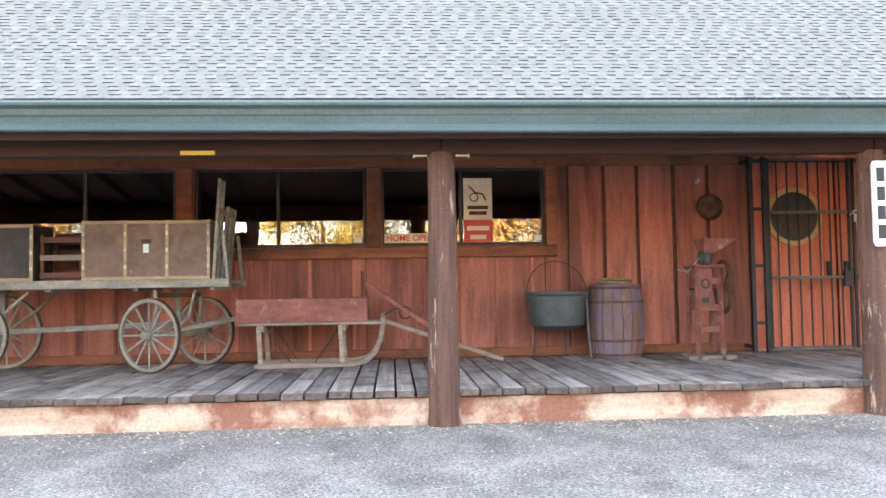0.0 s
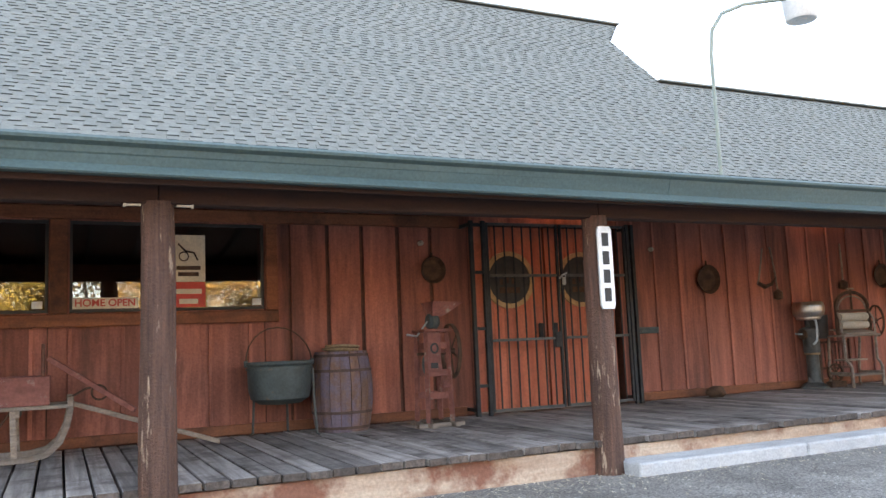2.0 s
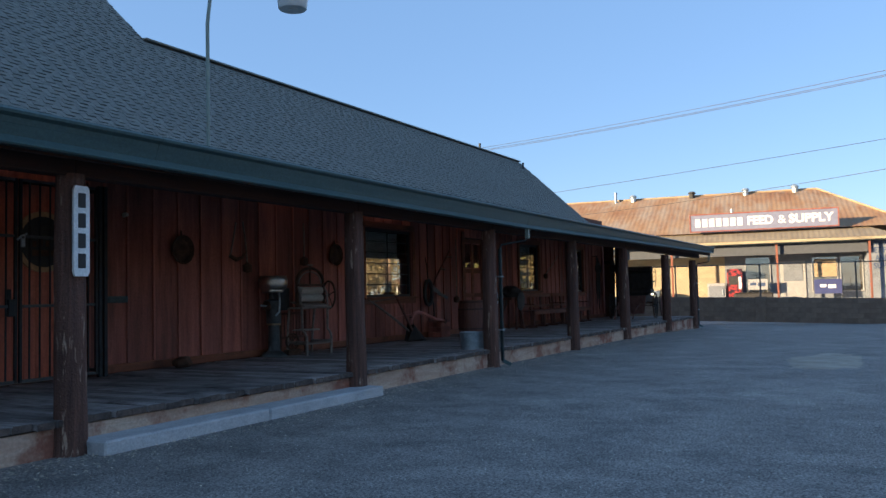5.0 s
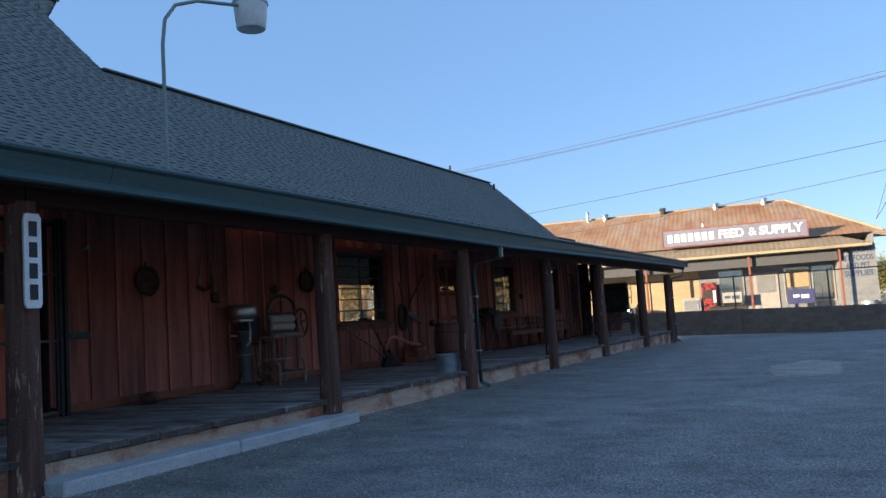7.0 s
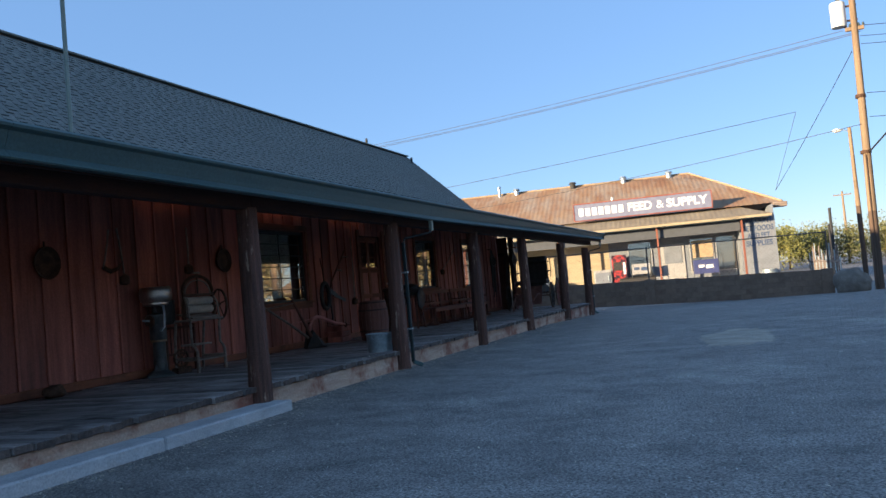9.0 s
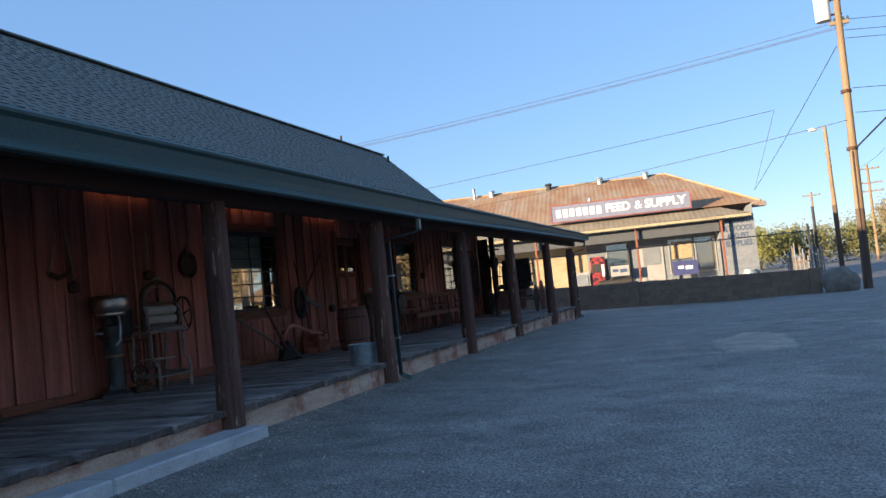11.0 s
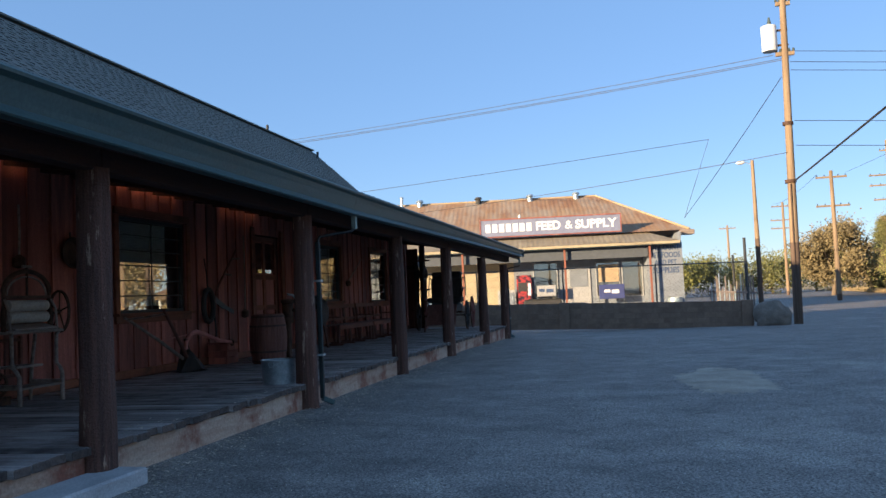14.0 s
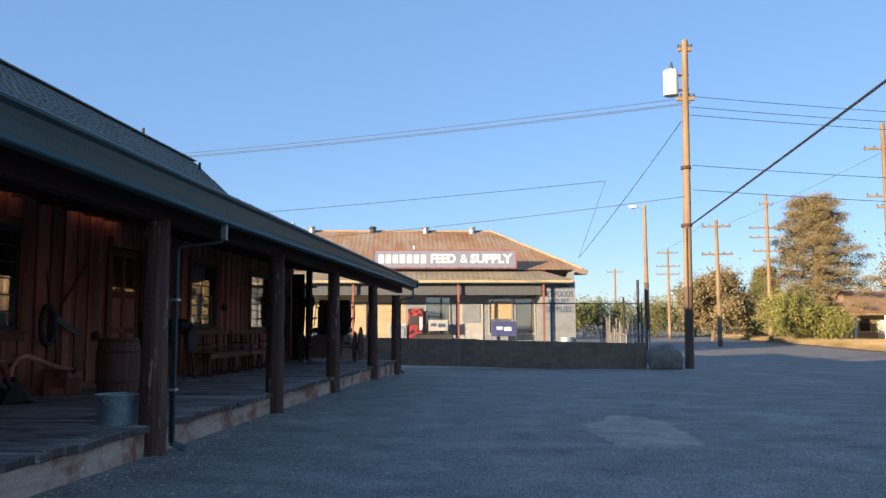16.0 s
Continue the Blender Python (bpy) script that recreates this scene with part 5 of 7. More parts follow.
vs = [bm.verts.new(p) for p in ((-0.22, 0.05, 0.0), (0.28, -0.12, 0.0), (0.02, -0.16, 0.05), (-0.18, -0.10, 0.34), (-0.12, 0.10, 0.36), (-0.25, 0.10, 0.02))]
for f in ((0, 1, 2), (0, 2, 3), (1, 4, 3, 2), (0, 3, 4, 5), (0, 5, 4, 1)):
    bm.faces.new([vs[i] for i in f])
part("share", bm, M_LEATHER, pl, "black iron share and mouldboard")
crate = thing("wooden_box", "reddish wooden box standing on the deck", "box", (15.45, 2.92, DECK))
for k in range(3):
    part("front_board", bx(-0.20, 0.20, -0.17, -0.15, 0.005 + 0.11 * k, 0.11 + 0.11 * k, 0.003), M_SIDING, crate)
    part("side_board", bx(-0.20, -0.18, -0.148, 0.17, 0.005 + 0.11 * k, 0.11 + 0.11 * k, 0.003), M_SIDING, crate)
    part("side_board", bx(0.18, 0.20, -0.148, 0.17, 0.005 + 0.11 * k, 0.11 + 0.11 * k, 0.003), M_SIDING, crate)
part("lid", bx(-0.21, 0.21, -0.18, 0.18, 0.336, 0.356, 0.003), M_SIDING, crate)
gt = thing("galvanised_tub", "small galvanised steel tub on the deck edge", "tub", (11.98, 0.36, DECK))
part("shell", lathe(bmesh.new(), [(0.19, 0.0), (0.21, 0.28), (0.215, 0.29), (0.20, 0.29), (0.185, 0.02), (0.01, 0.02)], 28), M_GALV, gt, "", True)
part("bead", ring(bmesh.new(), (0, 0, 0.285), (0, 0, 1), 0.212, 0.008, 28, 6), M_GALV, gt)
for s in (-1, 1):
    part("lug", ring(bmesh.new(), (s * 0.215, 0, 0.24), (1, 0, 0), 0.035, 0.006, 12, 5), M_GALV, gt)
part("base_rim", ring(bmesh.new(), (0, 0, 0.012), (0, 0, 1), 0.192, 0.006, 28, 5), M_GALV, gt)
pump = thing("pitcher_pump", "dark cast-iron pitcher pump with a curved handle", "pump", (15.95, 1.95, DECK))
part("stand", lathe(bmesh.new(), [(0.12, 0), (0.12, 0.03), (0.05, 0.05), (0.05, 0.62)], 16), M_RUST, pump)
part("cylinder", lathe(bmesh.new(), [(0.08, 0.62), (0.09, 0.65), (0.09, 0.95), (0.12, 0.98), (0.12, 1.02), (0.04, 1.04)], 18), M_RUST, pump, "", True)
part("pump_handle", tb([(0.0, 0.0, 1.12), (0.12, -0.05, 1.10), (0.26, -0.10, 0.95), (0.28, -0.11, 0.75), (0.22, -0.10, 0.6)], [0.016, 0.02, 0.02, 0.018, 0.02], 8), M_GALV, pump)
part("pump_spout", tb([(0, -0.08, 0.85), (0, -0.22, 0.83), (0, -0.24, 0.76)], 0.03, 10), M_RUST, pump)

# ---- unseen strip lights added for the warm glow at the top of the porch wall ----
M_WARMTUBE = bpy.data.materials.new("added_glow_tube")
M_WARMTUBE.use_nodes = True
tube_bsdf = M_WARMTUBE.node_tree.nodes["Principled BSDF"]
tube_bsdf.inputs["Base Color"].default_value = (0.8, 0.7, 0.5, 1)
tube_bsdf.inputs["Emission Color"].default_value = (1.0, 0.50, 0.20, 1)
tube_bsdf.inputs["Emission Strength"].default_value = 0.85


def added_strip_light(x0, x1):
    t = thing("added_strip_light", "added unseen warm strip light behind a dark board under the porch ceiling", "light", ((x0 + x1) / 2, WALL - 0.10, 3.06), 0, "strip lights")
    h = (x1 - x0) / 2
    # board keeps the added tube out of sight
    part("cover_board", bx(-h, h, -0.10, -0.085, -0.03, 0.035), M_RAFTER, t)
    part("tube", tb([(-h + 0.04, 0, 0.0), (h - 0.04, 0, 0.0)], 0.012, 8), M_WARMTUBE, t, "glowing warm tube")
    for q in (-h + 0.02, h - 0.02):
        part("holder", bx(q - 0.015, q + 0.015, -0.084, 0.06, -0.02, 0.03), M_RAFTER, t)


added_strip_light(5.0, 6.3)
added_strip_light(9.9, 11.2)
added_strip_light(12.4, 14.65)
added_strip_light(15.95, 17.45)

# ---- second door ----
d2 = thing("door_2", "brown panelled door with small panes above", "door")
d2["kind"] = "structure"
part("slab", bx(17.27, 18.43, WALL + 0.08, WALL + 0.12, DECK + 0.01, 2.60), M_SIDING, d2)
for x in (17.27, 17.80, 18.33):
    part("stile", bx(x, x + 0.10, WALL + 0.055, WALL + 0.079, DECK + 0.01, 2.60), M_TRIM, d2)
for z in (0.31, 1.15, 1.75, 2.5):
    for x in (17.371, 17.901):
        part("rail", bx(x, x + 0.428, WALL + 0.056, WALL + 0.079, z, z + 0.10), M_TRIM, d2)
for x in (17.40, 17.93):
    part("pane", bx(x, x + 0.37, WALL + 0.066, WALL + 0.07, 1.88, 2.47), M_GLASS, d2)
part("knob", lathe(bmesh.new(), [(0.02, 0), (0.035, 0.02), (0.02, 0.045)], 14), M_NICKEL, d2).matrix_basis = pose(17.36, WALL + 0.055, 1.30, 90, 0, 0)
for a in ((17.10, 17.245, DECK, 2.75), (18.455, 18.6, DECK, 2.75)):
    solid("trim_door", bx(a[0], a[1], WALL - 0.055, WALL - 0.026, a[2], a[3], 0.005), M_TRIM, "brown board beside the door", "trim", "structure")

# ---- benches ----


def bench(x, y, length):
    b = thing("bench", "long dark wooden bench with a slatted back", "bench", (x, y, DECK), 0, "benches on the porch")
    for k in range(4):
        part("seat_slat", bx(0, length, -0.40 + 0.105 * k, -0.40 + 0.105 * k + 0.095, 0.42, 0.45, 0.004), M_BEAM, b)
    part("top_rail", bx(0, length, 0.06, 0.10, 0.80, 0.90, 0.008), M_TRIM, b)
    part("mid_rail", bx(0, length, 0.05, 0.085, 0.52, 0.58, 0.006), M_TRIM, b)
    part("apron", bx(0, length, -0.405, -0.385, 0.34, 0.419, 0.004), M_TRIM, b)
    n = int(length / 0.32)
    for k in range(1, n):
        part("spindle", bx(length * k / n - 0.02, length * k / n + 0.02, 0.062, 0.082, 0.581, 0.799), M_TRIM, b)
    for k in range(4):
        u = 0.05 + (length - 0.1) * k / 3
        part("front_leg", bx(u - 0.03, u + 0.03, -0.37, -0.31, 0.04, 0.419, 0.005), M_BEAM, b)
        part("back_leg", bm_beam((u, 0.02, 0.04), (u, 0.075, 0.80), 0.06, 0.05), M_BEAM, b)
        part("foot", bx(u - 0.04, u + 0.04, -0.45, 0.12, 0, 0.04, 0.005), M_BEAM, b)
        part("arm_rest", bx(u - 0.03, u + 0.03, -0.38, 0.05, 0.60, 0.63, 0.005), M_BEAM, b) if k in (0, 3) else None
    return b


bench(19.75, 2.80, 2.35)
bench(22.2, 2.80, 2.1)
sd = thing("saddle", "dark leather saddle on a wooden stand", "saddle", (18.95, 2.70, DECK))
for s in (-1, 1):
    for y in (-0.22, 0.22):
        part("stand_leg", bm_beam((s * 0.25, y, 0), (s * 0.12, y * 0.7, 0.80), 0.05, 0.05), M_BEAM, sd)
part("stand_bar", bx(-0.36, 0.36, -0.16, 0.16, 0.76, 0.82, 0.01), M_BEAM, sd)
part("saddle_seat", lump(bmesh.new(), (0, 0, 0.95), (0.34, 0.24, 0.17), 6.0, 3, 0.3), M_LEATHER, sd, "", True)
for y in (-0.25, 0.25):
    part("flap", lump(bmesh.new(), (0, y, 0.72), (0.24, 0.05, 0.24), 9.0, 3, 0.2), M_LEATHER, sd, "", True)

# ---- buggy at the porch end ----
bg = thing("buggy", "black horse buggy with a tall upholstered seat and red-rimmed wheels", "buggy", (26.9, 1.62, DECK), 4)
part("box_body", bx(-0.75, 0.75, -0.40, 0.40, 0.52, 0.74, 0.03), M_TRUNKDARK, bg)
part("foot_board", bm_beam((-0.74, 0, 0.74), (-1.10, 0, 0.16), 0.86, 0.03), M_REDBARREL, bg, "brown slanted wooden foot board")
part("seat", bx(-0.28, 0.279, -0.52, 0.52, 0.80, 0.95, 0.03), M_LEATHER, bg)
part("seat_riser", bx(-0.20, 0.30, -0.40, 0.40, 0.741, 0.799), M_TRUNKDARK, bg)
part("seat_back", bx(0.28, 0.40, -0.48, 0.48, 0.82, 1.53, 0.04), M_LEATHER, bg, "tufted black leather seat back")
for k in range(6):
    part("tuft", bx(0.255, 0.279, -0.46 + 0.155 * k, -0.32 + 0.155 * k, 1.0, 1.45, 0.01), M_LEATHER, bg)
part("back_rail", tb([(0.34, -0.55, 1.53), (0.34, 0.55, 1.53)], 0.018, 8), M_STEEL, bg)
part("folded_top", bx(0.28, 0.58, -0.45, 0.45, 1.535, 1.73, 0.04), M_LEATHER, bg, "folded black leather top")
for s in (-1, 1):
    part("arm_rest", tb([(0.30, s * 0.54, 1.22), (-0.05, s * 0.55, 1.20), (-0.24, s * 0.54, 1.10), (-0.26, s * 0.53, 0.95)], 0.022, 8), M_LEATHER, bg)
    part("top_bow", tb([(0.30, s * 0.56, 1.0), (0.42, s * 0.57, 1.3), (0.50, s * 0.54, 1.62)], 0.014, 8), M_STEEL, bg)
    part("step_iron", tb([(-0.40, s * 0.42, 0.55), (-0.42, s * 0.55, 0.40), (-0.30, s * 0.56, 0.36)], 0.012, 6), M_RUST, bg)
for x, r in ((-0.70, 0.42), (0.62, 0.48)):
    for s in (-1, 1):
        spoked_wheel("buggy_wheel", bg, (x, s * 0.72, r), (0, 1, 0), r, M_LEATHER if x < 0 else M_OLDRED, 12, 0.03, "thin spoked buggy wheel")
    part("axle", tb([(x, -0.72, r), (x, 0.72, r)], 0.02, 8), M_RUST, bg)
    part("spring", tb([(x, -0.4, r + 0.02), (x, 0, r + 0.10), (x, 0.4, r + 0.02)], 0.018, 6), M_RUST, bg)
for s in (-1, 1):
    part("shaft", tb([(-0.70, s * 0.36, 0.45), (-1.2, s * 0.34, 0.50), (-1.9, s * 0.30, 0.30), (-2.2, s * 0.28, 0.03)], 0.022, 8), M_BEAM, bg)

# ---- downpipes and roof lamp ----


def downpipe(x_top, x_post, foot):
    d = thing("downpipe", "pale green metal downpipe from the gutter to the ground", "downpipe", (x_post, -0.10, foot))
    part("outlet", bx(x_top - x_post - 0.03, x_top - x_post + 0.03, -0.37, -0.31, 2.16 - foot, 2.338 - foot, 0.004), M_PIPE, d)
    part("elbow", tb([(x_top - x_post, -0.34, 2.17 - foot), (x_top - x_post - 0.06, -0.32, 2.13 - foot), (0.08, 0.0, 2.06 - foot), (0.0, 0.0, 1.99 - foot)], 0.018, 10), M_BLACK, d)
    part("pipe", bx(-0.022, 0.022, -0.026, 0.026, 0.09, 1.99 - foot, 0.006), M_DARKPIPE, d)
    part("shoe", bm_beam((0, 0, 0.09), (0.10, -0.10, 0.02), 0.07, 0.06), M_GUTTER, d)
    for z in (0.6, 1.5):
        part("strap", bx(-0.04, 0.04, -0.042, 0.06, z, z + 0.025), M_GALV, d)


downpipe(12.62, 12.20, 0.0)
downpipe(28.6, 28.22, -0.1)
lamp = thing("gooseneck_lamp", "yard lamp on a bent galvanised pole above the roof", "lamp", (5.56, 0.05, 2.70))
part("pole", tb([(0, 0, 0.0), (0, 0, 0.8), (0, 0, 1.35), (0.04, 0, 1.62), (0.16, -0.03, 1.80), (0.45, -0.06, 1.93), (0.75, -0.1, 1.99), (1.05, -0.14, 2.05)], 0.019, 10), M_PIPE, lamp, "", True)
part("flange", lathe(bmesh.new(), [(0.08, -0.06), (0.08, 0.01), (0.035, 0.04)], 14), M_GALV, lamp)
head = part("housing", lathe(bmesh.new(), [(0.05, 0.36), (0.10, 0.34), (0.12, 0.20), (0.17, 0.14), (0.20, 0.11), (0.20, 0.085), (0.19, 0.08)], 24, (1.17, -0.16, 2.01)), M_GALV, lamp, "grey lamp housing", True)
part("lens", lathe(bmesh.new(), [(0.188, 0.079), (0.186, 0.05), (0.160, -0.19), (0.150, -0.20), (0.06, -0.185), (0.05, -0.20), (0.01, -0.205)], 28, (1.17, -0.16, 2.01)), M_LENS, head, "frosted tapered lens", True)
for x, y, z in ((22.36, 5.15, 5.66), (24.7, 4.7, 5.3)):
    v = thing("roof_vent_pipe", "short dark vent pipe on the roof", "vent", (x, y, z - 0.1))
    part("pipe", tb([(0, 0, 0), (0, 0, 0.36)], 0.035, 10), M_UNDER, v)
    part("collar", lathe(bmesh.new(), [(0.09, 0.06), (0.04, 0.16)], 12), M_GUTTER, v)

# ---- materials of the distance ----
M_RUSTROOF = material("rusty_corrugated_iron", (0.28, 0.135, 0.062), (0.39, 0.25, 0.135), (0.9, 0.35, 0.9), (0.6, 0.85), 0.15, 0.2, 12, 0.0, (0.37, 0.29, 0.21), (0.44, 0.62), 0.5, dirt_dir=(1.6, 0.45, 0.6))
M_PORCHROOF = material("faded_porch_roof_iron", (0.25, 0.195, 0.125), (0.34, 0.285, 0.195), (0.9, 0.5, 0.9), (0.6, 0.85), 0.1, 0.2, 12)
M_CREAMWALL = material("cream_wall_paint", (0.33, 0.265, 0.165), (0.43, 0.355, 0.23), (1, 1, 3), (0.7, 0.9), 0, 0.2, 20)
M_BLUEWALL = material("pale_blue_wall_and_shade", (0.17, 0.185, 0.21), (0.235, 0.25, 0.275), (1, 1, 3), (0.7, 0.9), 0, 0.2, 20)
M_PORCHSHADE = plain("porch_shade_blue_grey", (0.085, 0.092, 0.105), 0.8)
M_OFFWHITE = plain("off_white_paint", (0.36, 0.35, 0.34), 0.6)
M_REDPOST = plain("faded_orange_paint", (0.24, 0.085, 0.05), 0.6)
M_REDPRINT = material("red_black_machine_print", (0.30, 0.03, 0.03), (0.46, 0.06, 0.05), (4, 4, 4), (0.3, 0.5), 0, 0.0, 20, 0.0, (0.035, 0.02, 0.03), (0.47, 0.50), 5.0)
M_SIGNBLUE = plain("sign_blue_grey", (0.19, 0.205, 0.29), 0.5)
M_BANNERBLUE = plain("banner_blue", (0.05, 0.06, 0.17), 0.6)
M_NAVY = plain("navy_lettering", (0.05, 0.08, 0.16), 0.6)
M_BLOCK = material("brown_concrete_block", (0.185, 0.122, 0.083), (0.255, 0.178, 0.125), (4, 4, 4), (0.85, 0.98), 0, 0.5, 40, 0.10)
M_MORTAR = plain("block_mortar", (0.185, 0.130, 0.094), 0.95)
M_BOULDER = material("grey_brown_boulder", (0.14, 0.115, 0.092), (0.26, 0.215, 0.172), (3, 3, 3), (0.85, 0.98), 0, 0.8, 30)
M_POLE = material("weathered_pole_wood", (0.155, 0.105, 0.062), (0.30, 0.212, 0.128), (9, 9, 0.5), (0.75, 0.95), 0, 0.5, 40, 0.1)
# darker brown for the lower poles: the shadow on them is painted in
M_POLEDARK = material("shade_brown_pole_foot", (0.085, 0.055, 0.038), (0.15, 0.10, 0.07), (9, 9, 0.5), (0.8, 0.95), 0, 0.4, 40)
M_WIRE = plain("black_wire", (0.03, 0.03, 0.032), 0.6)
M_TRANSF = plain("white_grey_enamel", (0.66, 0.67, 0.66), 0.4)
M_DRY = material("dry_grass_verge", (0.36, 0.25, 0.115), (0.52, 0.385, 0.20), (0.4, 0.4, 0.4), (0.9, 1.0), 0, 0.8, 6, 0.0, (0.17, 0.15, 0.06), (0.5, 0.68), 0.25)
M_BARK = material("tree_bark", (0.10, 0.07, 0.05), (0.20, 0.15, 0.10), (5, 5, 1), (0.85, 0.98), 0, 0.6, 20)
M_LEAF = material("olive_foliage", (0.10, 0.105, 0.03), (0.20, 0.185, 0.06), (0.5, 0.5, 0.5), (0.6, 0.85), 0, 0.0, 3, 0.4, island=True)
M_LEAFGOLD = material("brownish_foliage", (0.135, 0.105, 0.048), (0.24, 0.185, 0.088), (0.5, 0.5, 0.5), (0.6, 0.85), 0, 0.0, 3, 0.4, island=True)
M_BUSH = material("yellow_green_bush", (0.13, 0.14, 0.03), (0.26, 0.24, 0.065), (0.5, 0.5, 0.5), (0.6, 0.85), 0, 0.0, 3, 0.4, island=True)
M_SAND = material("pale_sandy_gravel", (0.27, 0.235, 0.185), (0.47, 0.405, 0.32), (2.5, 2.5, 2.5), (0.9, 1.0), 0, 0.6, 60)
M_PEBBLE = material("pale_pebble", (0.30, 0.28, 0.255), (0.50, 0.48, 0.44), (9, 9, 9), (0.8, 0.95), 0, 0.0, 30, 0.4, island=True)
M_STRAW = material("dry_leaf_litter", (0.45, 0.38, 0.28), (0.72, 0.64, 0.50), (5, 5, 5), (0.8, 0.95), 0, 0.0, 20, 0.3, island=True)

# ---- verge, sandy patch, litter ----
bm = bmesh.new()
vz = -0.28
vs = [bm.verts.new(p) for p in ((-120, -21, vz + 0.02), (20, -21.5, vz + 0.02), (53, -24.6, vz + 0.02), (111, -31, vz + 0.02), (260, -46, vz + 0.02), (600, -80, vz + 0.02), (600, -300, vz + 0.02), (-120, -300, vz + 0.02))]
for i, v in enumerate(vs):
    v.co.z = ground_z(v.co.x) + 0.05
bm.faces.new(vs)
solid("verge", bm, M_DRY, "dry golden grass verge beyond the road", "verge", "structure")
bm = bmesh.new()
vs = []
for k in range(140):
    a = 2 * math.pi * k / 140
    r = 1 + 0.18 * noise.noise(Vector((math.cos(a) * 16, math.sin(a) * 16, 2.0))) + 0.35 * noise.noise(Vector((math.cos(a) * 1.6, math.sin(a) * 1.6, 4.0))) + 0.10 * noise.noise(Vector((math.cos(a) * 6, math.sin(a) * 6, 9.0)))
    vs.append(bm.verts.new((14.1 + 1.5 * r * math.cos(a), -4.95 + 0.62 * r * math.sin(a), 0.002)))
bm.faces.new(vs)
solid("sand_patch", bm, M_SAND, "pale sandy patch on the asphalt", "patch", "structure")


def chips(name, n, place, size, mat, label):
    rnd = random.Random(n)
    v, f = [], []
    for _ in range(n):
        x, y, z = place(rnd)
        a, s = rnd.uniform(0, math.pi), rnd.uniform(0.5, 1.3) * size
        dx, dy = math.cos(a) * s, math.sin(a) * s
        k = len(v)
        v += [(x - dx, y - dy, z), (x + dy * 0.35, y - dx * 0.35, z + 0.004), (x + dx, y + dy, z + rnd.uniform(0, 0.012)), (x - dy * 0.35, y + dx * 0.35, z + 0.003)]
        f += [(k, k + 1, k + 2), (k, k + 2, k + 3)]
    me = bpy.data.meshes.new(name)
    me.from_pydata(v, [], f)
    me.materials.append(mat)
    return tagged(new(name, me), label, "litter", "", "stuff")


chips("leaf_litter", 3600, lambda r: (r.uniform(-6, 26), -0.03 - abs(r.gauss(0, 0.40)), 0.006), 0.022, M_STRAW, "dry straw and leaf litter along the porch base")
chips("leaf_litter", 1500, lambda r: (r.uniform(-3, 26), r.uniform(-9, -0.3), 0.006), 0.018, M_STRAW, "scattered dry leaf bits on the asphalt")
chips("leaf_litter", 260, lambda r: (r.uniform(8.5, 22), abs(r.gauss(0, 0.12)), DECK + 0.004), 0.022, M_STRAW, "dry leaf litter on the deck edge")
chips("pale_pebbles", 40000, lambda r: (r.uniform(-4, 24), r.uniform(-9, -0.2), 0.004), 0.012, M_PEBBLE, "pale gravel chips in the asphalt")

# ---- low block wall with fence ----
bw = thing("block_wall", "low brown concrete block wall with pilasters", "wall", (34.0, -7.95, -0.31))
bw.matrix_world = pose(34.0, -7.95, -0.31) @ pose(0, 0, 0, 0, 0, 90) @ pose(0, 0, 0, 0, -1.35, 0)
part("core", bx(0.0, 17.0, -0.085, 0.085, 0, 0.96), M_MORTAR, bw)
blk = mesh_of(bx(-0.194, 0.194, -0.1, 0.1, -0.094, 0.094, 0.006), "block", M_BLOCK)
for row in range(5):
    for k in range(28):
        ob = new("block", blk)
        ob.parent, ob.location = bw, (0.2 + 0.4 * k + (0.2 if row % 2 else 0), 0, 0.098 + 0.194 * row)
for u in (0.1, 6.62):
    part("pilaster", bx(u - 0.2, u + 0.2, -0.16, 0.16, 0, 1.0, 0.01), M_BLOCK, bw)
fence = thing("chain_link_fence", "chain-link fence with steel posts on the block wall", "fence", (34.0, -7.95, 0.62))
for u in (0.0, 3.2, 6.6, 9.9, 13.0):
    part("post", tb([(0, u, 0.0 + 0.023 * u), (0, u, 1.48 + 0.01 * u)], 0.03, 8), M_STEEL, fence)
part("top_rail", tb([(0, 0, 1.44), (0, 13, 1.56)], 0.022, 8), M_STEEL, fence)
bm = bmesh.new()
for k in range(-8, 90):
    for s in (1, -1):
        a = (k * 0.15, 0.04) if s > 0 else (k * 0.15 + 1.4, 0.04)
        b = (a[0] + s * 1.4, 1.44)
        if 0 <= min(a[0], b[0]) and max(a[0], b[0]) <= 13:
            tube(bm, [(0.02 * s * 0.2, a[0], a[1] + 0.016 * a[0] + 0.02), (0.02 * s * 0.2, b[0], b[1] + 0.009 * b[0])], 0.0025, 3, False)
part("wire_mesh", bm, M_STEEL, fence)
yard = thing("yard_fence", "uneven fence of boards and pipes beside the feed store", "fence", (36.0, -8.6, -0.28))
rnd = random.Random(21)
for k in range(26):
    x = 0.7 + k * 0.75
    h = rnd.uniform(1.2, 2.2)
    part("picket", bx(x - 0.06, x + 0.06, -0.02, 0.02, 0, h, 0.004), M_GREYWOOD if k % 3 else M_GALV, yard)
for z in (0.5, 1.15):
    part("yard_rail", bx(0.5, 20, 0.021, 0.05, z, z + 0.07), M_GREYWOOD, yard)
